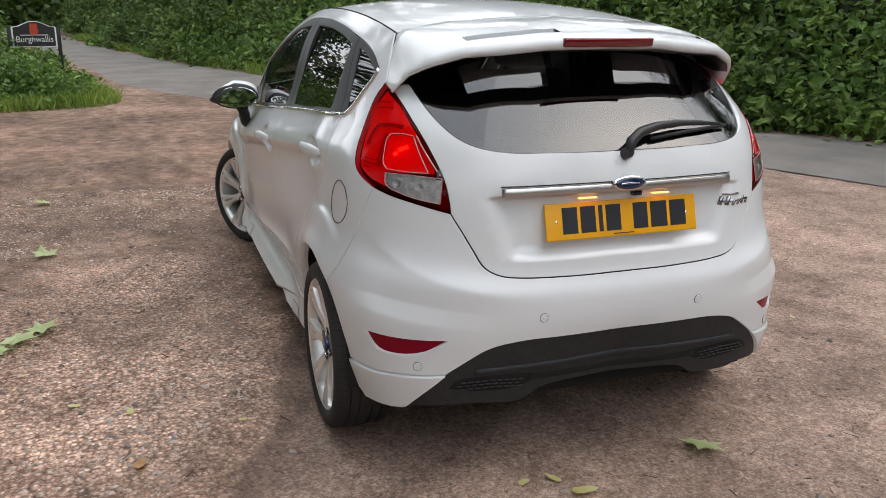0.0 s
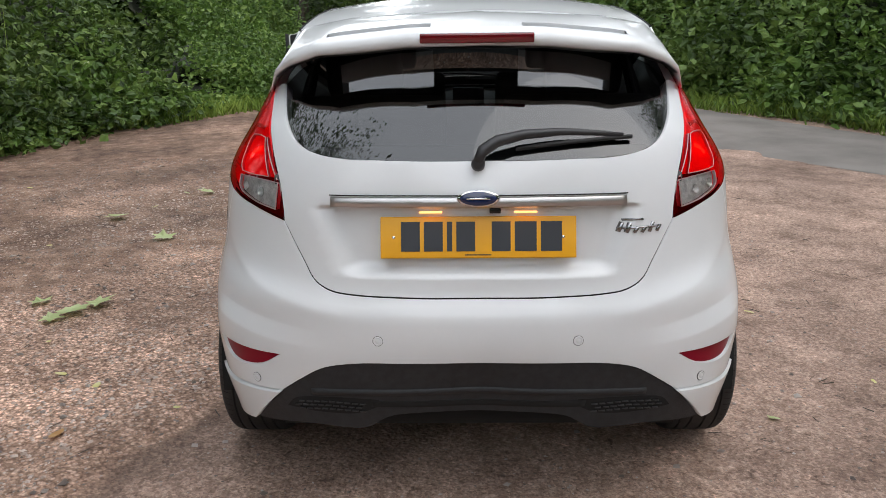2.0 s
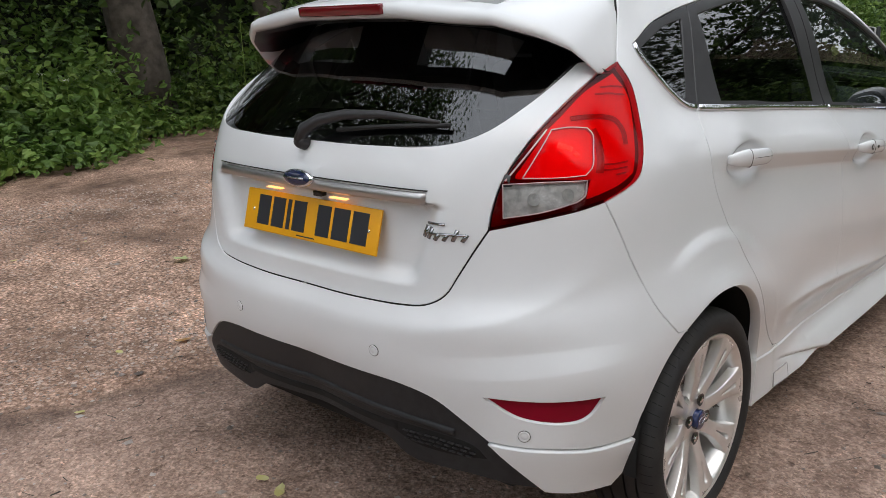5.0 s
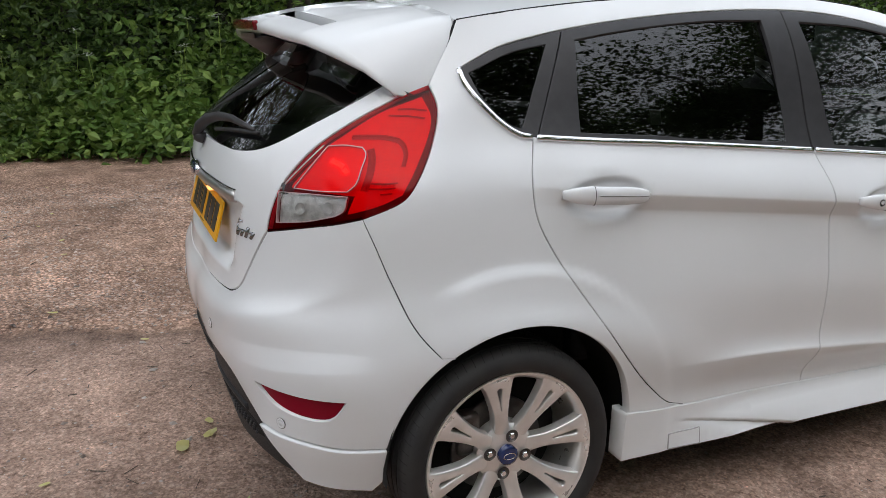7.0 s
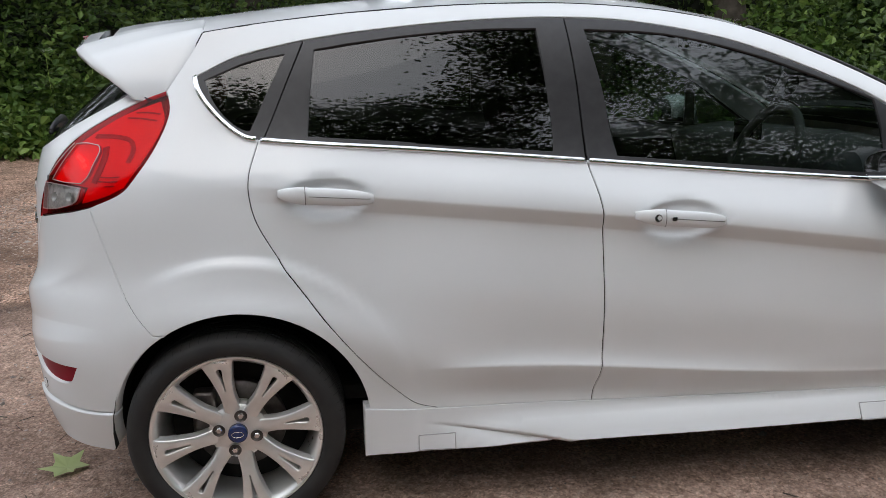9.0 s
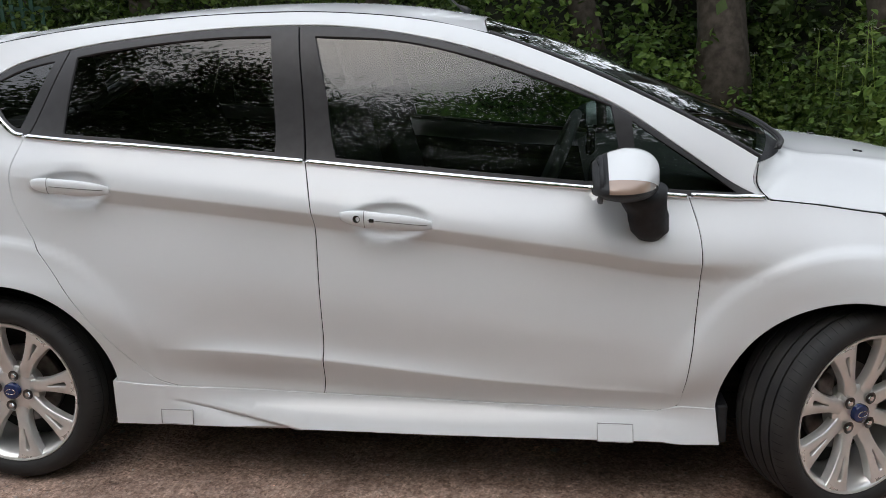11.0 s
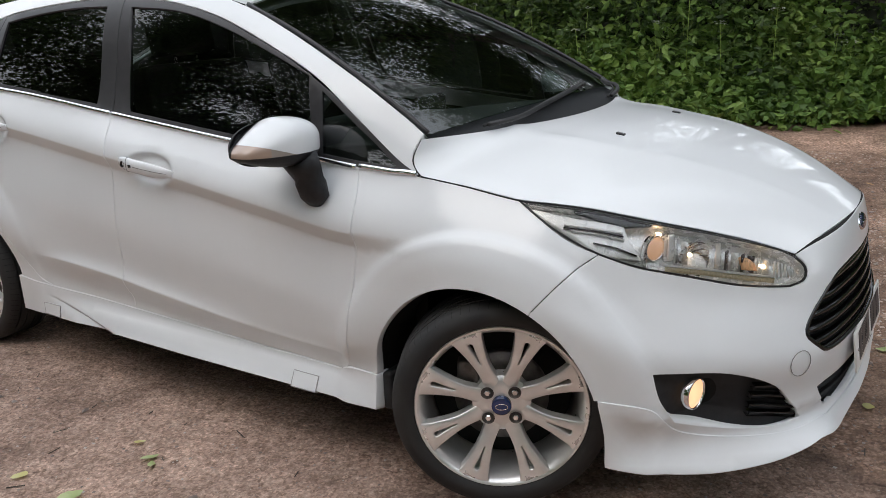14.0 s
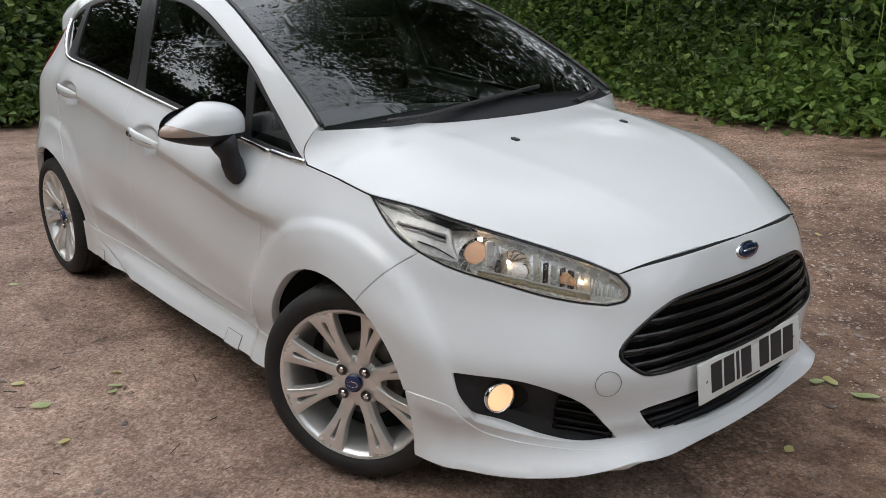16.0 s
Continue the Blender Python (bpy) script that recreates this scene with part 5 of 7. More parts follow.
# grille, lower grille, fog lamps
GRILLE_W = ([.456, .47, .49, .515, .54, .575, .60, .62, .638], [.40, .435, .458, .474, .467, .43, .395, .36, .31])
grille_back = panel("grille", grille, VOID, car, "gloss black slatted grille", off=-0.05, depth=0.01, gap=-0.01)
for zz_ in (.625, .592, .559, .526, .493, .466):
    w_ = float(np.interp(zz_, *GRILLE_W)) - .006
    strip("slat", curve([at_nose(w, zz_) for w in np.linspace(-w_, w_, 13)]), .010, BLACK_GLOSS, grille_back, -.02, .014)
strip("grille_surround", np.vstack([inset(grille, 0.004), inset(grille, 0.004)[:1]]), .0055, BLACK_GLOSS, grille_back, -.006, .007, "gloss black surround")
low_back = panel("lower_grille", low_grille, VOID, car, "black lower grille", off=-0.045, depth=0.01, gap=-0.01)
for zz_ in (.352, .328, .304, .284):
    w_ = float(np.interp(zz_, [.268, .288, .315, .362], [.28, .345, .38, .41]))
    strip("slat", curve([at_nose(w, zz_) for w in np.linspace(-w_, w_, 13)]), .006, BLACK_PLASTIC, low_back, -.02, .008)
s_fog = at3(3.075, .675, .39)[0]


def fog_well(s, z, off=0.0):
    """The skin, sunk into a pocket in front of the lamp."""
    p, n = skin(s, z)
    d = 0.05 * np.exp(-((s - s_fog) / .055) ** 2 - ((z - .385) / .06) ** 2)
    return p + n * (off - d)[..., None], n


fog = panel("fog_lamp_housing", fog_hole, BLACK_PLASTIC, car, "black fog lamp surround", off=-0.022, depth=0.03, gap=-0.003, surface=fog_well)
p_, n_ = skin_at(*at3(3.047, .70, .394), -0.034)
lamp_disc("fog_lamp", p_, .037, (.97, -.25, 0), WARM, fog, "lit round fog lamp", 0.35, CHROME)
for k_, zz_ in enumerate((.405, .38, .355, .33)):
    strip("fin", curve([at_nose(.60, zz_), at_nose(.55, zz_ - .012), at_nose(.50 - .008 * k_, zz_ - .03)]), .006, BLACK_GLOSS, fog, -.022, .012)
for o in (tail_lamp, head_lamp, fog):
    twin(o, car)

# ---- plates, badges, trims ----
YELLOW = mottled("yellow_plate", (0.82, 0.40, 0.004), (0.78, 0.37, 0.004), 8, (0.35, 0.45))
PLATE_W = mottled("white_plate", (0.75, 0.75, 0.72), (0.70, 0.70, 0.67), 8, (0.35, 0.45))
INK = base_material("plate_ink", (0.02, 0.022, 0.028), 0.4)
SCRIPT = base_material("dark_chrome", (0.30, 0.30, 0.31), 0.2, 1.0)
BADGE_BLUE = base_material("blue_badge_oval", (0.008, 0.016, 0.065), 0.15, 0, 0.8)


def plate(name, material, label, m, parent):
    b = block((.006, .52, .111), (0, 0, 0), .0028, 2)
    b.transform(m)
    p = part(name, b, material, parent, label)
    x = -.205
    for k, w in enumerate((.05, .05, .014, .05, 0, .05, .058, .056)):
        if w:
            c = block((.0016, w, .079), (-.0036, -(x + w / 2), .002), .0003, 1)
            c.transform(m)
            part("bar", c, INK, p, "dark bar", smooth=False)
            x += w + .011
        else:
            x += .033
    for sgn in (-1, 1):
        c = lathe([(.0, -.0045), (.004, -.004), (.005, -.002)], 12)
        c.transform(m @ Matrix.Translation((0, sgn * .225, 0)) @ Matrix.Rotation(radians(-90), 4, "Z"))
        part("screw", c, CHROME, p)
    c = block((.001, .07, .003), (-.0034, 0, -.047), 0)
    c.transform(m)
    part("bar", c, INK, p, smooth=False)
    return p


rear_plate = plate("number_plate", YELLOW, "yellow rear number plate with dark bars", pose(-.598, 0, .848, 0, 16, 0), tailgate)
front_plate = plate("number_plate", PLATE_W, "white front number plate with dark bars", pose(3.333, 0, .405, 0, 8, 180), front_bumper)
strip("tailgate_strip", curve([at_tail(w, .942 + .004 * (1 - (w / .4) ** 2)) for w in np.linspace(-.392, .392, 15)]), .0135, base_material("satin_chrome", (0.56, 0.54, 0.53), 0.36, 1.0), tailgate, .001, .004, "brushed chrome strip")
strip("tailgate_strip_edge", curve([at_tail(w, .960 + .004 * (1 - (w / .4) ** 2)) for w in np.linspace(-.395, .395, 15)]), .0016, BLACK_GLOSS, tailgate, .002, .002)


def oval(name, at, facing, a, b, parent, label):
    for nm, k, mt, h in (("badge_rim", 1.0, CHROME, .0), (name, .88, BADGE_BLUE, .0025)):
        bm = lathe([(.001, -.006 - h), (.6, -.0055 - h), (.93, -.004 - h), (1, -.001 - h), (1, .006)], 40)
        bm.transform(Matrix.Translation(at) @ Vector(facing).to_track_quat("-Y", "Z").to_matrix().to_4x4() @ Matrix.Diagonal((a * k, 1, b * (k - .04 * (k < 1)), 1)))
        part(nm, bm, mt, parent, label if nm == name else "chrome rim")
    bm = block((a * 1.1, .0012, b * .22), (0, -.0088, 0), .0005, 1)
    bm.transform(Matrix.Translation(at) @ Vector(facing).to_track_quat("-Y", "Z").to_matrix().to_4x4())
    part("badge_bar", bm, CHROME, parent)


p_, n_ = skin_at(*at_tail(0, .957), 0.010)
oval("badge", p_, n_, .056, .0225, tailgate, "dark blue oval badge")
p_, n_ = skin_at(*at_nose(0, .708), -0.001)
oval("badge", p_, (0.95, 0, 0.31), .056, .0235, front_bumper, "dark blue oval badge")
for k_ in range(6):
    w_ = .375 + .021 * k_
    hgt = .026 if k_ in (0, 1, 4) else .016
    strip("script_bar", curve([at_tail(w_, .852), at_tail(w_ + .010, .852 + hgt)]), .0042, SCRIPT, tailgate, .0, .004)
strip("script_bar", curve([at_tail(.372, .862), at_tail(.43, .866), at_tail(.492, .866)]), .003, SCRIPT, tailgate, .0, .004)
strip("script_bar", curve([at_tail(.385, .884), at_tail(.41, .887), at_tail(.44, .888)]), .003, SCRIPT, tailgate, .0, .004)
PLATE_LAMP = glow("plate_lamp", (1.0, 0.42, 0.13), 1.8)
for sgn in (-1, 1):
    part("plate_light", block((.014, .06, .003), (-.600, sgn * .125, .917), .001, 1), PLATE_LAMP, tailgate, "small warm plate lamp, lit")
part("camera_eye", block((.02, .03, .014), (-.592, -.045, .920), .003), BLACK_GLOSS, tailgate, "small reversing camera")
brake = part("high_brake_lamp", block((.016, .305, .026), (-.450, 0, 1.357), .005, 2, (0, -8, 0)), base_material("brake_lamp_red", (0.16, 0.004, 0.01), 0.12, 0, 0.8), spoiler, "long dark red brake lamp")

# rear wiper
def pane_pt(w, z, o):
    s_, z_ = at_tail(w, z)
    return Vector(pane_at(np.array([s_]), np.array([z_]), o)[0][0])


pv, pn = skin_at(*at_tail(0, 1.040), 0.012)
arm = [pane_pt(w, z, o) for w, z, o in ((-.002, 1.036, .022), (.012, 1.058, .032), (.05, 1.078, .034), (.12, 1.094, .03), (.22, 1.103, .022), (.30, 1.102, .016), (.385, 1.097, .012))]
wiper = part("rear_wiper", tube(arm, [.013, .0165, .0155, .013, .010, .008, .005], 10), BLACK_TRIM, tailgate, "black rear wiper arm")
bl = [pane_pt(w, z, .008) for w, z in ((.10, 1.072), (.2, 1.083), (.3, 1.09), (.41, 1.094))]
part("wiper_blade", tube(bl, .006, 6), RUBBER, wiper)
b_ = lathe([(.0, -.02), (.014, -.018), (.018, -.008), (.018, .01)], 16)
b_.transform(Matrix.Translation(pv) @ pn.to_track_quat("-Y", "Z").to_matrix().to_4x4())
part("wiper_pivot", b_, BLACK_TRIM, wiper)


# parking sensors, covers
def ring_cover(name, at, n_, radius, material, parent, label=""):
    bm = lathe([(.0, -.0015), (radius * .5, -.0016), (radius * .62, -.0004), (radius * .72, -.0022), (radius * .95, -.0018), (radius, .0005), (radius, .004)], 24)
    bm.transform(Matrix.Translation(at) @ Vector(n_).to_track_quat("-Y", "Z").to_matrix().to_4x4())
    o = part(name, bm, material, parent, label)
    b2 = lathe([(radius * 1.0, -.0006), (radius * 1.07, -.0006), (radius * 1.07, .004)], 24)
    b2.transform(Matrix.Translation(at) @ Vector(n_).to_track_quat("-Y", "Z").to_matrix().to_4x4())
    part("seam", b2, VOID, o)
    return o


for w_, z_ in ((.268, .571), (-.272, .571), (.645, .42), (-.647, .42)):
    q = at_tail(w_, z_) if abs(w_) < .5 else on_skin(-.541, z_)
    if w_ < -.5:
        q = (2 * S_TAIL - q[0], q[1])
    p_, n_ = skin_at(*q, 0.0005)
    ring_cover("parking_sensor", p_, n_, .0135, PAINT, bumper, "white round parking sensor")
for sgn in (1, -1):
    s_, z_ = at_nose(.51, .457)
    p_, n_ = skin_at(s_ if sgn > 0 else 2 * S_NOSE - s_, z_, 0.0)
    part("tow_cover_seam", tube([p_ + n_.to_track_quat("Z", "Y") @ Vector((.033 * math.cos(t), .033 * math.sin(t), .0)) for t in np.linspace(0, 2 * math.pi, 32, endpoint=False)], .0011, 5, True), base_material("seam_grey", (0.2, 0.2, 0.2), 0.6), front_bumper)
fl = []
for t in np.linspace(0, 2 * math.pi, 36, endpoint=False):
    s_, z_ = on_skin(-.148 + .082 * math.cos(t), .848 + .068 * math.sin(t))
    q, _ = skin_at(s_, z_, .0004)
    fl.append((q.x, -q.y, q.z))
flap = part("fuel_flap_seam", tube(fl, .0016, 5, True), VOID, car, "thin round seam of the fuel flap")

# diffuser mesh
for sgn in (1, -1):
    mouth = loop(tl_([(.545, .343), (.515, .372), (.42, .381), (.28, .379)]), tl_([(.28, .379), (.28, .358)]), tl_([(.28, .358), (.34, .333), (.46, .332), (.545, .343)]))
    if sgn < 0:
        mouth = np.array([(2 * S_TAIL - a, b) for a, b in mouth])
    vent = panel("vent", mouth, VOID, diffuser, "dark honeycomb vent", off=-0.0028, depth=0.002, gap=0.0)
    for k_ in range(9):
        for j_ in range(3):
            w_ = .325 + .022 * k_ + .011 * (j_ % 2)
            z_ = .344 + .012 * j_ - .001 * abs(k_ - 4)
            q = at_tail(w_, z_)
            if sgn < 0:
                q = (2 * S_TAIL - q[0], q[1])
            p_, n_ = skin_at(*q, -.001)
            part("vent_bar", block((.006, .017, .0028), p_, .0006, 1), BLACK_TRIM, vent)
strip("vent_slot", curve([at_tail(w, .366) for w in np.linspace(-.30, .30, 11)]), .0105, VOID, diffuser, -.003, .001)
strip("diffuser_ridge", curve([at_tail(w, .408 - .01 * (w / .45) ** 2) for w in np.linspace(-.47, .47, 13)]), .010, BLACK_PLASTIC, diffuser, -.004, .006)


# ---- handles ----
def handle(x0, x1, z0, z1, parent, keyhole):
    secs_ = []
    for t in np.linspace(0, 1, 25):
        x, z = x0 + (x1 - x0) * t, z0 + (z1 - z0) * t
        fat = math.sin(math.pi * min(max(t, .015), .985)) ** 0.3
        hh = .0262 * fat * (1.0 if t < .3 else .86 + .14 * abs(2 * t - 1))
        bow = .027 * math.sin(math.pi * t) ** .6
        s_, _ = on_skin(x, z)
        # a straight chord between the ends keeps the grip clear of its hollow
        base = np.array([x, -(np.interp(t, [0, 1], [abs(skin_at(*on_skin(x0, z0))[0].y), abs(skin_at(*on_skin(x1, z1))[0].y)])), z])
        secs_.append([(base[0], base[1] - bow + (1 - math.cos(a)) * 0 - math.cos(a) * (.010 * fat + .002), base[2] + .004 * math.sin(math.pi * t) + math.sin(a) * hh) for a in np.linspace(0, 2 * math.pi, 14, endpoint=False)])
    h = part("door_handle", loft(secs_, True), PAINT, parent, "white painted pull handle")
    xs = x0 + (x1 - x0) * .30
    m_ = secs_[7]
    part("handle_seam", tube([Vector(v) + Vector((0, -.0004, 0)) for v in m_], .0009, 4, True), VOID, h)
    part("handle_seam", tube([(float(np.mean([v[0] for v in q])), min(v[1] for v in q) - .0002, float(np.mean([v[2] for v in q]))) for q in secs_[8:24]], .0007, 4), VOID, h)
    if keyhole:
        c = np.mean(secs_[5], axis=0)
        b = lathe([(.0, .003), (.008, .002), (.0095, -.001), (.0105, .0)], 18)
        b.transform(Matrix.Translation((c[0], c[1] - .0125, c[2])))
        part("key_lock", b, BLACK_GLOSS, h, "dark keyhole")
        c = np.mean(secs_[9], axis=0)
        part("handle_button", block((.014, .002, .010), (c[0], c[1] - .0125, c[2]), .001, 1), BLACK_GLOSS, h, "small black button")
    return h


h1 = handle(.150, .402, .958, .938, rear_door, False)
h2 = handle(1.108, 1.370, .866, .840, front_door, True)
for o in car.children:
    if o.name.startswith("rear_door.") :
        mirrored(h1, o)
    if o.name.startswith("front_door."):
        mirrored(h2, o)


# ---- door mirrors ----
SMOKED = base_material("smoked_indicator", (0.34, 0.30, 0.27), 0.12, 0, 0.8)
AMBER_LENS = base_material("amber_indicator", (0.40, 0.29, 0.23), 0.12, 0, 0.8)
def mirror_unit(sgn):
    def shell(cuts, grow=1.0):
        """The rounded housing, trimmed by planes (point, way to throw away)."""
        bm = bmesh.new()
        bmesh.ops.create_uvsphere(bm, u_segments=48, v_segments=32, radius=1)
        for v in bm.verts:
            x, y, z = (math.copysign(abs(c) ** .82, c) for c in v.co)
            out = max(0, -y)
            zz = z * (.070 if z > 0 else .058) * (1 - .55 * out) * (1 - .2 * max(0, -x)) + .012 * (1 - out) * (z > 0)
            xx = x * .092 * (1 - .2 * out)
            v.co = (1.881 + xx * grow + .035 * (y * .5 + .1), -.878 + y * .130 * grow, .970 + zz * grow - .012 * out)
        for co, no in cuts:
            bmesh.ops.bisect_plane(bm, geom=bm.verts[:] + bm.edges[:] + bm.faces[:], plane_co=co, plane_no=no, clear_outer=True)
        for v in bm.verts:
            v.co.y *= -sgn
        if sgn > 0:
            bmesh.ops.reverse_faces(bm, faces=bm.faces)
        return bm
    z0 = .955
    low, rear = ((0, 0, z0), (0, 0, -1)), ((1.836, 0, 0), (-1, 0, 0))
    cap = part("door_mirror", shell([low, rear, ((0, -.885, z0), (0, -.34, -1))]), PAINT, car, "white and black door mirror")
    part("mirror_lower", shell([((0, 0, z0), (0, 0, 1)), rear], .995), BLACK_PLASTIC, cap, "black plastic underside")
    part("mirror_rim", shell([((1.842, 0, 0), (1, 0, 0)), ((1.803, 0, 0), (-1, 0, 0))], 1.012), BLACK_PLASTIC, cap, "black rear rim")
    under = ((0, -.885, z0), (0, .34, 1))
    part("side_indicator", shell([low, under, rear], .992), SMOKED, cap, "clear side indicator")
    part("indicator_lens", shell([low, under, ((0, -.953, 0), (0, 1, 0)), rear], .996), AMBER_LENS, cap, "amber bulb window")
    st = [(1.938, -.845, .935), (1.945, -.832, .905), (1.954, -.820, .862), (1.958, -.811, .823), (1.955, -.805, .80)]
    bm = tube(st, [.052, .046, .042, .039, .022], 16)
    for v in bm.verts:
        v.co.y = -.82 + (v.co.y + .82) * .72
        v.co.x = 1.945 + (v.co.x - 1.945) * 1.3
        v.co.y *= -sgn
    bmesh.ops.recalc_face_normals(bm, faces=bm.faces)
    part("mirror_stem", bm, BLACK_PLASTIC, cap, "black plastic foot")
    bm = lathe([(.0, .0), (.97, .0), (1.0, .01)], 36)
    bm.transform(Matrix.Translation((1.819, sgn * .875, .973)) @ Matrix.Rotation(radians(-90), 4, "Z") @ Matrix.Diagonal((.118, 1, .062, 1)))
    part("mirror_back", bm, BLACK_PLASTIC, cap, "black plastic frame behind the glass")
    bm = lathe([(.0, .0), (.97, .0), (1.0, .0006)], 36)
    bm.transform(Matrix.Translation((1.809, sgn * .873, .972)) @ Matrix.Rotation(radians(-90 - sgn * 6), 4, "Z") @ Matrix.Rotation(radians(-5), 4, "X") @ Matrix.Diagonal((.106, 1, .053, 1)))
    part("mirror_glass", bm, base_material("mirror_silver", (0.80, 0.81, 0.82), 0.02, 1.0), cap, "mirror glass", smooth=False)


mirror_unit(-1)
mirror_unit(1)

# ---- cowl, wipers, washers, aerial ----
cowl, _, _ = crown("cowl", [(2.235, .69, .985), (2.262, .70, .975)], [(2.36, 0, 1.035), (2.46, 0, .972)], BLACK_PLASTIC, car, "black plastic scuttle panel", rows=8, depth=.02)
for pts in ([(2.36, -.50, 1.004), (2.395, -.38, 1.012), (2.395, -.2, 1.032), (2.38, .02, 1.050), (2.36, .16, 1.058)], [(2.40, .33, 1.000), (2.385, .42, 1.010), (2.345, .50, 1.022), (2.30, .535, 1.024), (2.255, .59, 1.032)]):
    w_ = part("front_wiper", tube(curve(pts, .03), .0075, 8), BLACK_TRIM, car, "black windscreen wiper")
    part("wiper_blade", tube(curve([(x - .012, y - .012, z - .002) for x, y, z in pts], .03), .0042, 6), RUBBER, w_)
for sgn in (-1, 1):
    part("washer_jet", block((.026, .016, .010), (2.66, sgn * .257, .957), .003, 2, (0, 10, 0)), BLACK_TRIM, bonnet, "small black washer jet")
part("aerial", tube([(1.40, 0.03, 1.430), (1.385, .03, 1.445), (1.36, .03, 1.46), (1.18, .03, 1.62)], [.016, .012, .0035, .002], 8), BLACK_TRIM, roof, "short black roof aerial")
strip_r = [tuple(skin(*on_skin(x, z), .0)[0]) for x, z in ROOFLINE[:7]]
for sgn in (1, -1):
    q = curve(strip_r, .02) * np.array((1, sgn, 1)) + np.array((0, sgn * .002, -.003))
    part("roof_gutter", tube(q, .004, 6), VOID, roof, "black roof gutter strip")
for sgn in (1, -1):  # black ceramic edge of the windscreen
    e_ = curve([(x + .006, sgn * (w - .012), z + .0005) for x, w, z in on3(ROOFLINE[6:])], .02)
    part("screen_edge", tube(e_, .007, 6), BLACK_TRIM, screen, "black bonded edge")

# ---- cabin ----
liner, _, _ = crown("headliner", [(x, w - .03, z - .035) for x, w, z in on3(ROOFLINE[:7])], [(-.04, 0, 1.38), (.2, 0, 1.41), (.55, 0, 1.435), (.95, 0, 1.438), (1.25, 0, 1.415), (1.45, 0, 1.378)], HEADLINER, car, "pale grey headlining", power=2.3, rows=16)
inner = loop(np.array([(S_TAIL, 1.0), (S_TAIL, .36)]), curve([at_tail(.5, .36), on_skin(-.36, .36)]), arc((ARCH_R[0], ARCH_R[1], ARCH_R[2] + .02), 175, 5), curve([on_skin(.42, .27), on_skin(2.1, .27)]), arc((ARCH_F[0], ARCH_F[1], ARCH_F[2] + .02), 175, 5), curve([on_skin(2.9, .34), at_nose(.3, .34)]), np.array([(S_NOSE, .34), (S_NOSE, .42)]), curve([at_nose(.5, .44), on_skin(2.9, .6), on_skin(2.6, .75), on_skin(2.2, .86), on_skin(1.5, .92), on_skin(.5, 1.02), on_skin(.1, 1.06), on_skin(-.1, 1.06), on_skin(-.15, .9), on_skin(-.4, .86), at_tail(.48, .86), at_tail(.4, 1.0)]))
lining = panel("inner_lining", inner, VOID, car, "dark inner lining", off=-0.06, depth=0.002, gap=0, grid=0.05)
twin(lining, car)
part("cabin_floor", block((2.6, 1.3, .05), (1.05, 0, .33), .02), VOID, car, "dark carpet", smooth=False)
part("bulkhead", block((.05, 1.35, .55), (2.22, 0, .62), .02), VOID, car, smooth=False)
part("parcel_shelf", block((.48, 1.12, .03), (-.25, 0, .985), .012), DASH, car, "black parcel shelf")
bm = loft([[(2.30, y, .955 - .05 * abs(y)), (2.05, y, .985 - .06 * abs(y) + (.03 if -.55 < y < -.18 else 0)), (1.86, y, .965 - .06 * abs(y) + (.035 if -.55 < y < -.18 else 0)), (1.80, y, .90), (1.88, y, .62), (2.25, y, .6)] for y in np.linspace(-.66, .66, 27)], True)
dash = part("dashboard", bm, DASH, car, "black moulded dashboard")
part("display", block((.03, .17, .09), (1.83, 0, .975), .01), BLACK_GLOSS, dash, "small dash screen")


def seat(x, y, w, lean=-14):
    st = part("seat", block((.5, w, .16), (x + .22, y, .50), .05, 4), TRIM_CLOTH, car, "black cloth car seat")
    b = block((.14, w, .62), (0, 0, .31), .055, 4)
    b.transform(pose(x, y, .55, 0, lean, 0))
    part("backrest", b, TRIM_CLOTH, st)
    b = block((.10, .25, .19), (0, 0, .75), .04, 4)
    b.transform(pose(x, y, .55, 0, lean, 0))
    part("headrest", b, TRIM_CLOTH, st)
    for s2 in (-.05, .05):
        b = tube([(0, s2, .58), (0, s2, .7)], .006, 6)
        b.transform(pose(x, y, .55, 0, lean, 0))
        part("headrest_post", b, CHROME, st)


seat(1.12, -.36, .5)
seat(1.12, .36, .5)
seat(.33, -.36, .52, -20)
seat(.33, .36, .52, -20)
wheel_c = Matrix.Translation((1.70, -.36, .93)) @ Matrix.Rotation(radians(-66), 4, "Y")
bm = tube([(.185 * math.cos(t), .185 * math.sin(t), 0) for t in np.linspace(0, 2 * math.pi, 40, endpoint=False)], .016, 10, True)
bm.transform(wheel_c)
sw = part("steering_wheel", bm, DASH, car, "black steering wheel")
bm = block((.12, .30, .03), (0, 0, .0), .014, 2)
bm.transform(wheel_c)
part("steering_hub", bm, DASH, sw)
part("rear_view_mirror", block((.03, .22, .065), (1.60, 0, 1.315), .012, 2), BLACK_GLOSS, car, "dark rear-view mirror")


# ---- surroundings: ground ----
def wob_vec(nt, tc):
    """Ground coordinates, shaken, so that specks lie without order."""
    n = noise_node(nt, 9.0, 3.0)
    a = nt.nodes.new("ShaderNodeVectorMath")
    a.operation = "MULTIPLY_ADD"
    a.inputs[1].default_value = (0.25, 0.25, 0.0)
    nt.links.new(n.outputs["Color"], a.inputs[0])
    nt.links.new(tc.outputs["Object"], a.inputs[2])
    return a.outputs[0]


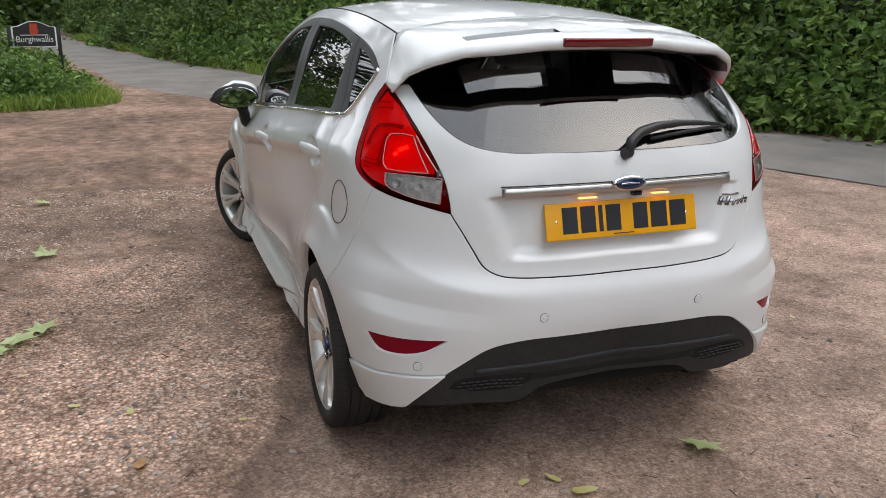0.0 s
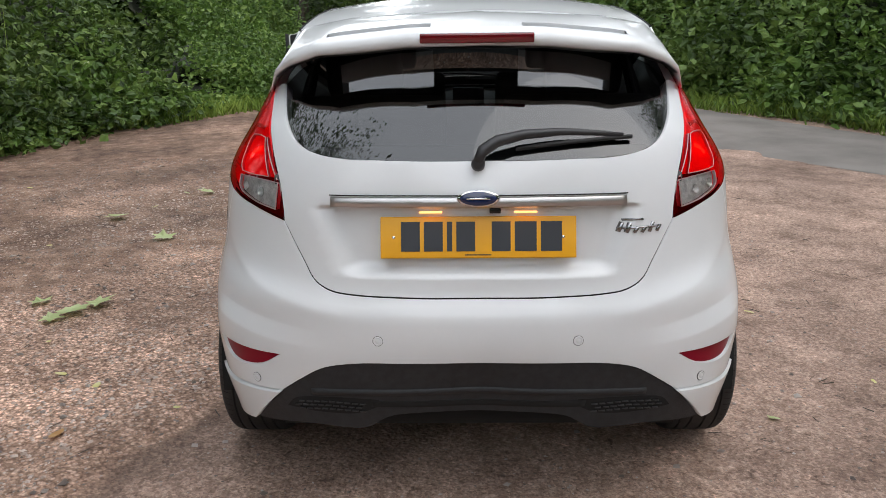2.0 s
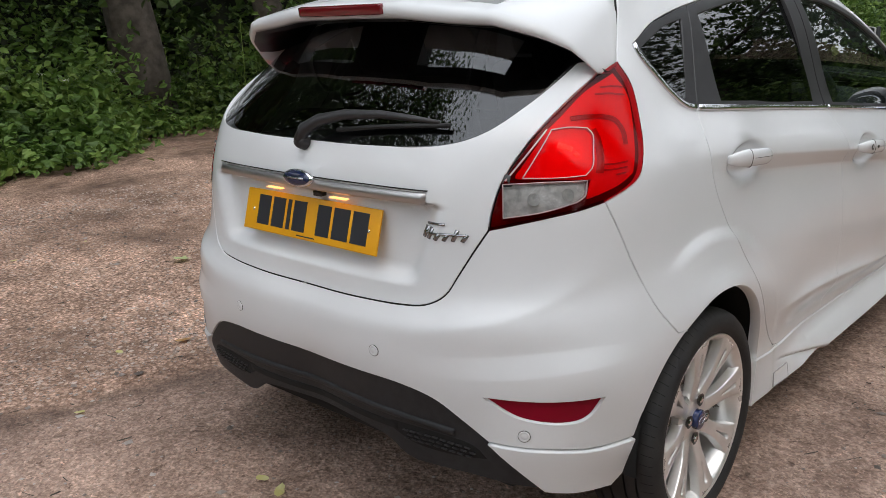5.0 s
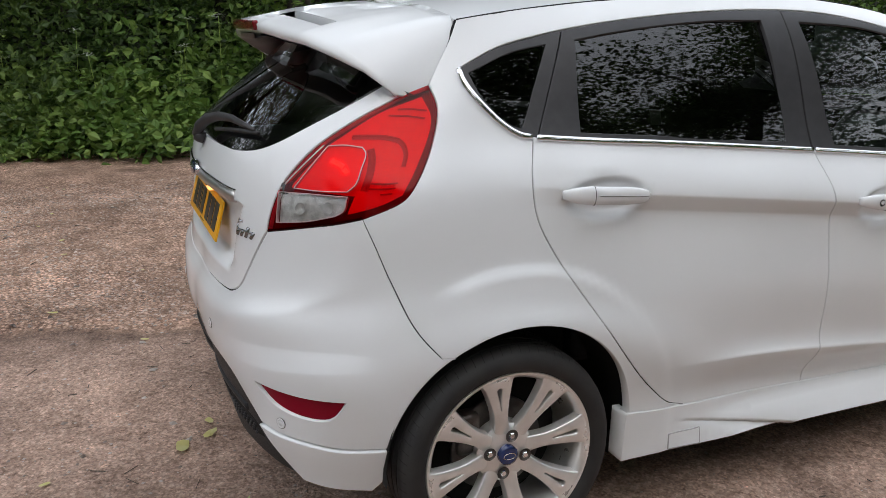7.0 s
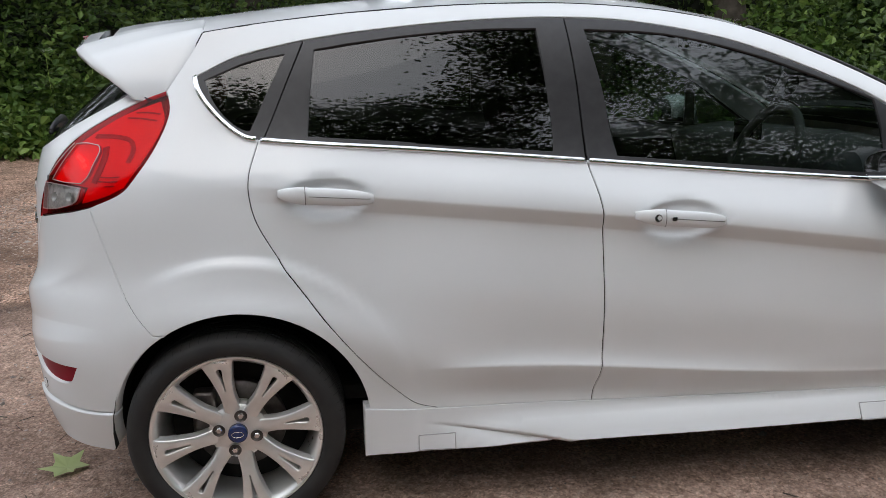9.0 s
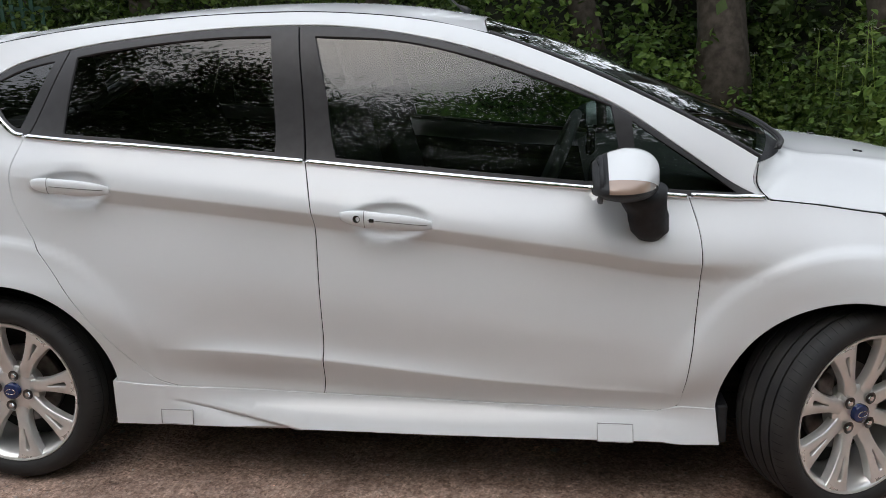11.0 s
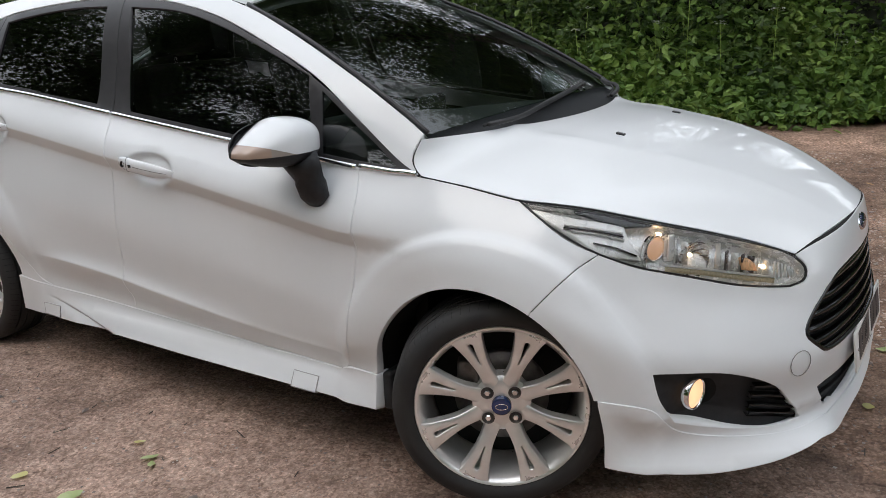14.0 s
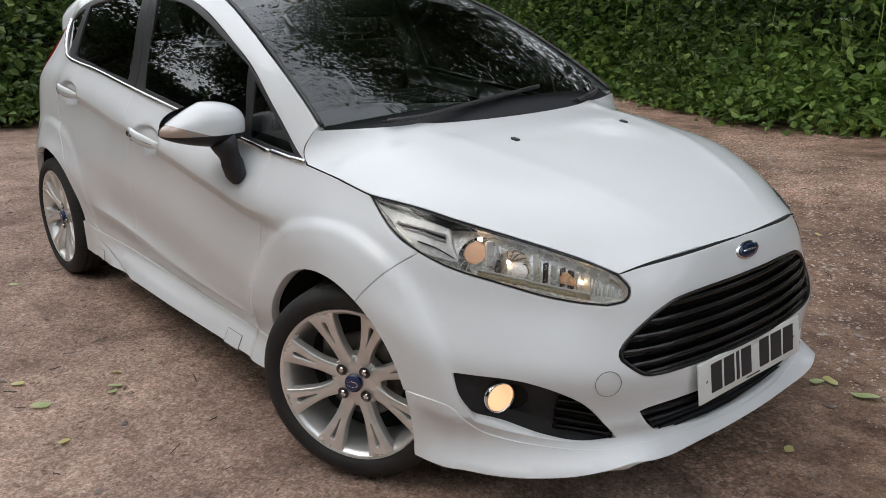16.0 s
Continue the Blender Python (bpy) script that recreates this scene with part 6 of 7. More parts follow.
def ground_material():
    m = base_material("gravel_and_earth", (0.2, 0.16, 0.13), 0.9)
    nt = m.node_tree
    b = nt.nodes["Principled BSDF"]
    tc = nt.nodes.new("ShaderNodeTexCoord")
    dot = nt.nodes.new("ShaderNodeVectorMath")
    dot.operation = "DOT_PRODUCT"
    dot.inputs[1].default_value = (0.318, 0.948, 0)
    nt.links.new(tc.outputs["Object"], dot.inputs[0])
    wob = noise_node(nt, 1.6, 5.0)
    add = nt.nodes.new("ShaderNodeMath")
    add.operation = "MULTIPLY_ADD"
    add.inputs[1].default_value = 0.5
    nt.links.new(wob.outputs[0], add.inputs[0])
    nt.links.new(dot.outputs["Value"], add.inputs[2])
    side_ = nt.nodes.new("ShaderNodeMapRange")
    side_.inputs[1].default_value, side_.inputs[2].default_value = 1.17, 1.27
    nt.links.new(add.outputs[0], side_.inputs[0])
    big = noise_node(nt, 0.55, 5.0)
    fine = noise_node(nt, 42, 6.0, 0.7)
    mid = noise_node(nt, 7, 5.0, 0.65)
    tarmac = ramp(nt, fine.outputs[0], [(0.28, (0.220, 0.141, 0.106)), (0.5, (0.378, 0.265, 0.209)), (0.72, (0.544, 0.416, 0.337))])
    earth = ramp(nt, mid.outputs[0], [(0.30, (0.125, 0.072, 0.048)), (0.5, (0.241, 0.154, 0.108)), (0.68, (0.349, 0.246, 0.185))])
    stones = nt.nodes.new("ShaderNodeTexVoronoi")
    stones.inputs["Scale"].default_value = 62
    nt.links.new(tc.outputs["Object"], stones.inputs["Vector"])
    stone_c = ramp(nt, stones.outputs["Color"], [(0.25, (0.394, 0.259, 0.190)), (0.55, (0.603, 0.410, 0.312)), (0.9, (0.851, 0.634, 0.514))])
    gaps_ = ramp(nt, stones.outputs["Distance"], [(0.15, (1.12, 1.12, 1.12)), (0.45, (0.95, 0.94, 0.93)), (0.75, (0.46, 0.41, 0.37))])
    bed = nt.nodes.new("ShaderNodeMix")
    bed.data_type, bed.blend_type = "RGBA", "MULTIPLY"
    bed.inputs[0].default_value = 1.0
    nt.links.new(stone_c.outputs[0], bed.inputs[6])
    nt.links.new(gaps_.outputs[0], bed.inputs[7])
    mx = nt.nodes.new("ShaderNodeMix")
    mx.data_type = "RGBA"
    cover = nt.nodes.new("ShaderNodeMapRange")
    cover.inputs[1].default_value, cover.inputs[2].default_value = 0.45, 0.62
    sep = nt.nodes.new("ShaderNodeSeparateXYZ")
    nt.links.new(tc.outputs["Object"], sep.inputs[0])
    lean = nt.nodes.new("ShaderNodeMapRange")  # the gravel lies thickest towards the back of the lay-by
    lean.inputs[1].default_value, lean.inputs[2].default_value, lean.inputs[3].default_value, lean.inputs[4].default_value = 0.5, 4.0, 0.10, -0.10
    nt.links.new(sep.outputs[0], lean.inputs[0])
    both = nt.nodes.new("ShaderNodeMath")
    nt.links.new(big.outputs[0], both.inputs[0])
    nt.links.new(lean.outputs[0], both.inputs[1])
    nt.links.new(both.outputs[0], cover.inputs[0])
    nt.links.new(cover.outputs[0], mx.inputs[0])
    nt.links.new(earth.outputs[0], mx.inputs[6])
    nt.links.new(bed.outputs[2], mx.inputs[7])
    m2 = nt.nodes.new("ShaderNodeMix")
    m2.data_type = "RGBA"
    nt.links.new(side_.outputs[0], m2.inputs[0])
    nt.links.new(tarmac.outputs[0], m2.inputs[6])
    nt.links.new(mx.outputs[2], m2.inputs[7])
    # broad damp and dry patches
    grain = nt.nodes.new("ShaderNodeTexVoronoi")
    grain.inputs["Scale"].default_value = 135
    nt.links.new(tc.outputs["Object"], grain.inputs["Vector"])
    gr = ramp(nt, grain.outputs["Color"], [(0.2, (0.55, 0.52, 0.50)), (0.55, (1.0, 1.0, 1.0)), (0.85, (1.55, 1.52, 1.5))])
    spk = nt.nodes.new("ShaderNodeMix")
    spk.data_type, spk.blend_type = "RGBA", "MULTIPLY"
    spk.inputs[0].default_value = 0.62
    nt.links.new(m2.outputs[2], spk.inputs[6])
    nt.links.new(gr.outputs[0], spk.inputs[7])
    patch = noise_node(nt, 0.9, 6.0, 0.6)
    pr = ramp(nt, patch.outputs[0], [(0.34, (0.58, 0.55, 0.53)), (0.5, (0.92, 0.90, 0.89)), (0.64, (1.22, 1.20, 1.19))])
    mul = nt.nodes.new("ShaderNodeMix")
    mul.data_type, mul.blend_type = "RGBA", "MULTIPLY"
    mul.inputs[0].default_value = 1.0
    nt.links.new(spk.outputs[2], mul.inputs[6])
    nt.links.new(pr.outputs[0], mul.inputs[7])
    # damp dark soil along the edge of the firm track, with the low step's shade painted in
    near = nt.nodes.new("ShaderNodeMapRange")
    near.inputs[1].default_value, near.inputs[2].default_value = 0.95, 1.45
    nt.links.new(add.outputs[0], near.inputs[0])
    damp_shade = ramp(nt, near.outputs[0], [(0.0, (1.0, 1.0, 1.0)), (0.34, (0.80, 0.79, 0.78)), (0.45, (0.56, 0.54, 0.52)), (0.52, (0.62, 0.60, 0.58)), (0.60, (1.0, 1.0, 1.0))])
    # clods, and dark and pale specks
    last = mul.outputs[2]
    clump = noise_node(nt, 4.5, 9.0, 0.68)
    dark = nt.nodes.new("ShaderNodeTexVoronoi")
    dark.inputs["Scale"].default_value = 17
    pale = nt.nodes.new("ShaderNodeTexVoronoi")
    pale.inputs["Scale"].default_value = 11
    for v in (dark, pale):
        v.inputs["Randomness"].default_value = 1.0
        nt.links.new(wob_vec(nt, tc), v.inputs["Vector"])
    edge = nt.nodes.new("ShaderNodeMix")
    edge.data_type, edge.blend_type = "RGBA", "MULTIPLY"
    edge.inputs[0].default_value = 1.0
    nt.links.new(last, edge.inputs[6])
    nt.links.new(damp_shade.outputs[0], edge.inputs[7])
    last = edge.outputs[2]
    for src, stops in ((clump.outputs[0], [(0.34, (0.66, 0.63, 0.61)), (0.5, (1.0, 1.0, 1.0)), (0.68, (1.24, 1.24, 1.24))]),
                       (dark.outputs["Distance"], [(0.0, (0.45, 0.42, 0.40)), (0.13, (0.6, 0.57, 0.55)), (0.2, (1.0, 1.0, 1.0))]),
                       (pale.outputs["Distance"], [(0.0, (1.7, 1.68, 1.66)), (0.07, (1.6, 1.58, 1.56)), (0.10, (1.0, 1.0, 1.0))])):
        rr = ramp(nt, src, stops)
        mm = nt.nodes.new("ShaderNodeMix")
        mm.data_type, mm.blend_type = "RGBA", "MULTIPLY"
        mm.inputs[0].default_value = 1.0
        nt.links.new(last, mm.inputs[6])
        nt.links.new(rr.outputs[0], mm.inputs[7])
        last = mm.outputs[2]
    nt.links.new(last, b.inputs["Base Color"])
    bump = nt.nodes.new("ShaderNodeBump")
    bump.inputs["Strength"].default_value, bump.inputs["Distance"].default_value = 1.0, 0.009
    hs = nt.nodes.new("ShaderNodeMath")
    hs.operation = "MULTIPLY_ADD"
    hs.inputs[1].default_value = 0.5
    nt.links.new(stones.outputs["Distance"], hs.inputs[0])
    h2 = nt.nodes.new("ShaderNodeMath")
    h2.operation = "MULTIPLY_ADD"
    h2.inputs[1].default_value = 2.6
    nt.links.new(clump.outputs[0], h2.inputs[0])
    nt.links.new(fine.outputs[0], h2.inputs[2])
    nt.links.new(h2.outputs[0], hs.inputs[2])
    nt.links.new(hs.outputs[0], bump.inputs["Height"])
    nt.links.new(bump.outputs[0], b.inputs["Normal"])
    return m


def grid_mesh(name, xs, ys, zfun, material):
    X, Y = np.meshgrid(xs, ys, indexing="ij")
    Z = zfun(X, Y)
    V = np.stack([X, Y, Z], -1).reshape(-1, 3)
    n, k = len(xs), len(ys)
    i, j = np.meshgrid(np.arange(n - 1), np.arange(k - 1), indexing="ij")
    a = (i * k + j).ravel()
    return raw_mesh(name, V, np.stack([a, a + k, a + k + 1, a + 1], 1), material)


def raw_mesh(name, V, F, material, smooth=True):
    """A mesh straight from arrays of points and equal-sided faces."""
    me = bpy.data.meshes.new(name)
    F = np.asarray(F)
    n, k = F.shape
    me.vertices.add(len(V))
    me.vertices.foreach_set("co", np.asarray(V, np.float32).ravel())
    me.loops.add(n * k)
    me.loops.foreach_set("vertex_index", F.astype(np.int32).ravel())
    me.polygons.add(n)
    me.polygons.foreach_set("loop_start", np.arange(0, n * k, k, dtype=np.int32))
    me.polygons.foreach_set("use_smooth", np.full(n, smooth))
    me.update(calc_edges=True)
    me.materials.append(material)
    return me


rng = np.random.default_rng(7)
_w = [(rng.normal(size=2) * f, rng.uniform(0, 6.3), a) for f, a in ((0.8, .010), (1.7, .008), (3.5, .005), (7, .003), (12, .002)) for _ in range(3)]


def ground_z(X, Y):
    near = np.exp(-(((X - 1) / 6) ** 4 + ((Y - 1) / 7) ** 4))
    z = sum(a * np.sin(X * k[0] + Y * k[1] + p) for k, p, a in _w)
    flat = np.exp(-(((X - 1.25) / 2.0) ** 4 + (Y / 1.1) ** 4))
    q = 0.318 * X + 0.948 * Y - 1.0 + 0.05 * np.sin(X * 2.3) + 0.03 * np.sin(X * 6.1)
    ridge = 0.022 / (1 + np.exp(-np.clip(q / 0.025, -40, 40))) * np.exp(-np.clip(q, 0, None) / 1.5) + 0.006 * np.exp(-(q / 0.1) ** 2)  # low shoulder where the gravel meets the firm track
    return (z * (1 - flat) * 0.7 + ridge * (1 - flat)) * near


lin = np.concatenate([np.linspace(-300, -14, 12), np.linspace(-12, -4, 60), np.arange(-3.95, 6.0, 0.065), np.linspace(6.05, 14, 60), np.linspace(16, 300, 12)])
ground = tagged(new("ground", grid_mesh("ground", lin, lin, ground_z, ground_material())), "packed brown gravel and earth of a lay-by", "ground", kind="structure")

# the lane that passes the lay-by
ASPHALT = mottled("worn_asphalt", (0.165, 0.146, 0.131), (0.245, 0.219, 0.198), 1.2, (0.82, 0.92), 0.6, 160)
far_edge = curve([(-12, -15), (-2, -10.2), (4.4, -6.4), (6.4, -4.75), (9.5, -3.2), (14.6, -.8), (20.5, 1.2), (30, 3.4), (60, 8)], 0.6)
near_edge = curve([(-12, -9), (-3, -6.5), (1.0, -5.0), (3.4, -4.15), (5.6, -2.7), (8.6, -.75), (12, 1.2), (20, 3.0), (30, 5.4), (60, 11)], 0.6)
n = 80
rs2 = lambda A: np.stack([np.interp(np.linspace(0, 1, n), np.linspace(0, 1, len(A)), A[:, k]) for k in range(2)], 1)
A_, B_ = rs2(far_edge), rs2(near_edge)
wig = rng.normal(size=n) * 0.07
B_ = B_ + np.stack([wig * .4, wig], 1)
V = []
for t in np.linspace(0, 1, 7):
    Q = A_ * (1 - t) + B_ * t
    V.append(np.column_stack([Q, np.maximum(ground_z(Q[:, 0], Q[:, 1]), 0) * t * (1 - t) + 0.002 + 0.10 * t * (1 - t)]))
V = np.array(V).transpose(1, 0, 2).reshape(-1, 3)
F = [(i * 7 + j, (i + 1) * 7 + j, (i + 1) * 7 + j + 1, i * 7 + j + 1) for i in range(n - 1) for j in range(6)]
road = tagged(new("road", raw_mesh("road", V, F, ASPHALT)), "narrow grey asphalt lane", "road", kind="structure")


# ---- plants ----
def leaf_material(name, c1, c2, c3):
    m = bpy.data.materials.new(name)
    m.use_nodes = True
    nt = m.node_tree
    b = nt.nodes["Principled BSDF"]
    g = nt.nodes.new("ShaderNodeNewGeometry")
    n = noise_node(nt, 0.9, 3.0)
    mixv = nt.nodes.new("ShaderNodeMath")
    mixv.operation = "MULTIPLY_ADD"
    mixv.inputs[1].default_value = 0.55
    nt.links.new(g.outputs["Random Per Island"], mixv.inputs[0])
    sub = nt.nodes.new("ShaderNodeMath")
    sub.operation = "SUBTRACT"
    sub.inputs[1].default_value = 0.27
    nt.links.new(n.outputs[0], sub.inputs[0])
    nt.links.new(sub.outputs[0], mixv.inputs[2])
    r = ramp(nt, mixv.outputs[0], [(0.15, c1), (0.5, c2), (0.85, c3)])
    nt.links.new(r.outputs[0], b.inputs["Base Color"])
    b.inputs["Roughness"].default_value = 0.55
    tr = nt.nodes.new("ShaderNodeBsdfTranslucent")
    nt.links.new(r.outputs[0], tr.inputs[0])
    x = nt.nodes.new("ShaderNodeMixShader")
    x.inputs[0].default_value = 0.3
    nt.links.new(b.outputs[0], x.inputs[1])
    nt.links.new(tr.outputs[0], x.inputs[2])
    nt.links.new(x.outputs[0], nt.nodes["Material Output"].inputs[0])
    return m


LEAF_HEDGE = leaf_material("hedge_leaves", (0.022, 0.048, 0.010), (0.065, 0.115, 0.022), (0.17, 0.25, 0.055))
# lighter copy of the hedge leaves: the lane's sunlight is put into the colour
LEAF_LANE_LIT = leaf_material("lane_hedge_leaves", (0.030, 0.062, 0.013), (0.088, 0.150, 0.030), (0.20, 0.29, 0.07))
LEAF_TREE = leaf_material("tree_leaves", (0.022, 0.044, 0.012), (0.048, 0.086, 0.020), (0.088, 0.138, 0.034))
LEAF_WEED = leaf_material("weed_leaves", (0.05, 0.10, 0.018), (0.11, 0.20, 0.034), (0.22, 0.32, 0.07))
GRASS = leaf_material("verge_grass", (0.10, 0.17, 0.026), (0.20, 0.30, 0.046), (0.33, 0.42, 0.09))
BARK = mottled("bark", (0.045, 0.035, 0.026), (0.10, 0.085, 0.068), 9, (0.85, 0.95), 0.9, 40)
FLOWER = base_material("white_flower", (0.75, 0.76, 0.70), 0.7)
# shade deep inside the banks, put into a near-black colour
CORE_SHADE = mottled("leaf_litter", (0.010, 0.013, 0.006), (0.022, 0.026, 0.012), 5, (0.9, 0.97), 0.8, 60)


def leaves(C, size, up=0.35, seed=0, plain=False):
    """Pointed, folded leaves at the given places: arrays of points and quads."""
    r = np.random.default_rng(seed)
    n = len(C)
    d = r.normal(size=(n, 3))
    d[:, 2] = d[:, 2] * 0.5 - 0.25
    d /= np.linalg.norm(d, axis=1, keepdims=True)
    nrm = r.normal(size=(n, 3)) * 0.8 + np.array([0, 0, up * 3])
    s = np.cross(d, nrm)
    s /= np.linalg.norm(s, axis=1, keepdims=True) + 1e-9
    nn = np.cross(s, d)
    L = (size * r.uniform(0.55, 1.25, n))[:, None]
    wdt = L * r.uniform(0.26, 0.42, n)[:, None]
    if plain:  # far off: one folded kite
        P = [C - d * L * 0.5, C + s * wdt + nn * L * 0.08, C + d * L * 0.55 - nn * L * 0.1, C - s * wdt + nn * L * 0.08]
        return np.stack(P, 1).reshape(-1, 3), np.arange(n)[:, None] * 4 + np.array([[0, 1, 2, 3]])
    P = [C - d * L * 0.5, C - d * L * 0.12 + s * wdt + nn * L * 0.08, C + d * L * 0.2 + s * wdt * 0.75 + nn * L * 0.06, C + d * L * 0.55 - nn * L * 0.12,
         C + d * L * 0.2 - s * wdt * 0.75 + nn * L * 0.06, C - d * L * 0.12 - s * wdt + nn * L * 0.08]
    V = np.stack(P, 1).reshape(-1, 3)
    k = np.arange(n)[:, None] * 6
    F = np.concatenate([k + np.array([[0, 1, 2, 3]]), k + np.array([[0, 3, 4, 5]])])
    return V, F


def bank(name, line, material, label, depth=2.6, height=(0.5, 2.6), density=900, size=0.085, seed=1, side_=1.0, kindname="hedge", plain=False):
    """A rough bank of undergrowth along a line: leaves crowded on many upright shoots, over a near-black core that
    stands in for shade.
    """
    r = np.random.default_rng(seed)
    L = curve(line, 0.1)
    t = np.gradient(L, axis=0)
    t /= np.linalg.norm(t, axis=1, keepdims=True)
    nrm = np.stack([-t[:, 1], t[:, 0]], 1) * side_
    length = 0.1 * len(L)
    shoots = int(length * density / 26)
    i = r.integers(0, len(L), shoots)
    dd = depth * r.uniform(0, 1, shoots) ** 1.5
    base = L[i] + nrm[i] * (dd + 0.25 * np.sin(i * 0.13) + 0.2 * np.sin(i * 0.041 + 1))[:, None] + r.normal(size=(shoots, 2)) * 0.12
    lump = 0.75 + 0.25 * np.sin(i * 0.05 + seed) + 0.22 * np.sin(i * 0.17 + 2 * seed)
    h = (height[0] + (height[1] - height[0]) * (dd / depth) ** 0.8) * lump * r.uniform(0.55, 1.15, shoots)
    per = 26
    u = r.uniform(0.05, 1, (shoots, per)) ** 0.8
    lean = r.normal(size=(shoots, 2)) * 0.16 - nrm[i] * 0.12
    spread = 0.17 * (1.05 - u)[..., None] + 0.06
    C = np.empty((shoots, per, 3))
    C[..., :2] = base[:, None] + lean[:, None] * (u * h[:, None])[..., None] + r.normal(size=(shoots, per, 2)) * spread
    C[..., 2] = u * h[:, None] + r.normal(size=(shoots, per)) * 0.04 + 0.03
    # a second coat that hugs the body of the bank
    m2 = int(length * height[1] * density * 0.16)
    i2 = r.integers(0, len(L), m2)
    q2 = r.uniform(0, 1, m2)
    off2 = np.interp(q2, [0, .25, .5, .75, 1], [0.55, 0.85, 1.3, 1.9, depth + .3]) + r.normal(size=m2) * .14
    z2 = np.interp(q2, [0, .25, .5, .75, 1], [0.05, .25, .48, .7, .92]) * height[1] * (0.8 + 0.2 * np.sin(i2 * 0.05 + seed)) + r.normal(size=m2) * .1
    C2 = np.column_stack([L[i2] + nrm[i2] * off2[:, None] + r.normal(size=(m2, 2)) * .05, np.maximum(z2, .03)])
    V, F = leaves(np.vstack([C.reshape(-1, 3), C2]), size, 0.3, seed, plain)
    ob = new(name, raw_mesh(name, V, F, material, False))
    # near-black sheet inside, in place of the shade among the leaves
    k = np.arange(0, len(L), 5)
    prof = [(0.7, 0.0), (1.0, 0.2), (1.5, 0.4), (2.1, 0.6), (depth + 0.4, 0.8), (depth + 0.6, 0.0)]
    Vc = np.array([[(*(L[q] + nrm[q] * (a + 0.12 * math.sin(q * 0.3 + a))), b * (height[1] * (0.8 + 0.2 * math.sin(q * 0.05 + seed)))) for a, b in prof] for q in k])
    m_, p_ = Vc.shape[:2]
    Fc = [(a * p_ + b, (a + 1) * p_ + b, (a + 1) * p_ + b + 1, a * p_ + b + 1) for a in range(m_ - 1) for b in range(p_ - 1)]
    core = new("hedge_core", raw_mesh("hedge_core", Vc.reshape(-1, 3), Fc, CORE_SHADE))
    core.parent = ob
    return tagged(ob, label, kindname, kind="stuff")


LEFT_EDGE = [(-14, 6.5), (-8, 7.6), (-3.8, 7.55), (-1.7, 7.15), (0, 6.75), (1.2, 6.75), (2.4, 7.1), (3.1, 8.3), (4.3, 8.5), (5.0, 6.7), (5.4, 5.6), (7.0, 4.8), (8.6, 3.8)]
bank("hedge", LEFT_EDGE, LEAF_HEDGE, "dense green undergrowth of nettles and brambles", 2.8, (0.4, 3.0), 3300, 0.095, 3, 1.0)
bank("hedge", [(8.2, 4.1), (9.3, 3.2), (10.2, 2.3), (12, 2.5), (16, 3.5), (22, 5.2)], LEAF_WEED, "low weeds round the sign on the corner", 1.8, (0.28, 1.06), 2400, 0.09, 4, 1.0)
# bushes in the pale weed colour, which stands in for sunlight on them
bank("hedge", [(13.5, 4.3), (20, 4.8), (27, 6.5), (34, 8.4)], LEAF_WEED, "sunlit bushes behind the corner sign", 2.0, (0.9, 3.2), 1500, 0.14, 15, 1.0, plain=True)
bank("hedge", [(-7.4, -6), (-5.7, -1.5), (-5.3, .5), (-5.5, 3), (-7.5, 6.5)], LEAF_HEDGE, "bramble hedge closing the lay-by behind the car", 2.4, (0.35, 2.8), 2600, 0.11, 16, 1.0, plain=True)
bank("hedge", [(8.8, 5.5), (11, 5.3), (14, 5.6), (20, 7), (28, 9)], LEAF_HEDGE, "bushy hedge behind the corner sign", 2.6, (0.8, 3.4), 2300, 0.135, 5, 1.0, plain=True)
bank("hedge", [(-14, -16.5), (-3, -11.2), (4.2, -7.2), (6.4, -5.6), (9.6, -4.0), (14.6, -1.6), (20.5, .5), (30, 2.6), (45, 5)], LEAF_LANE_LIT, "tall leafy hedge along the lane", 3.0, (0.5, 3.6), 1900, 0.145, 6, -1.0, plain=True)


bank("woodland_edge", [(-18, 9.5), (-9, 10.6), (-3, 10.4), (3, 10.6), (7, 9.6), (11, 9), (20, 11), (30, 14)], LEAF_TREE, "dark leafy woodland behind the undergrowth", 2.5, (2.2, 5.5), 850, 0.24, 7, 1.0, plain=True)
bank("woodland_edge", [(-18, -22), (-3, -15.5), (6, -9.8), (9, -7.5), (14.6, -4.6), (22, -2), (32, .6), (50, 4)], LEAF_TREE, "dark leafy woodland behind the lane hedge", 2.5, (2.5, 6.0), 600, 0.27, 8, -1.0, plain=True)


bank("weeds", [(-9, 7.3), (-3.8, 7.35), (-1.7, 6.95), (0, 6.55), (1.2, 6.55), (2.4, 6.9), (3.1, 8.1), (4.3, 8.3), (5.0, 6.5), (5.4, 5.4), (7.0, 4.6), (8.6, 3.6)], LEAF_WEED, "paler weeds and dock leaves at the foot of the undergrowth", 1.0, (0.18, 0.75), 1100, 0.11, 9, 1.0, "weeds")
bank("brambles", LEFT_EDGE, LEAF_WEED, "large pale bramble and sycamore leaves in the undergrowth", 1.6, (0.5, 2.6), 900, 0.115, 17, 1.0, "undergrowth")
bank("brambles", [(-3, -10.9), (4.2, -6.9), (6.4, -5.3), (9.6, -3.7), (14.6, -1.3), (20.5, .8)], LEAF_WEED, "large pale bramble leaves on the lane hedge", 1.6, (0.5, 3.0), 620, 0.12, 18, -1.0, "undergrowth")
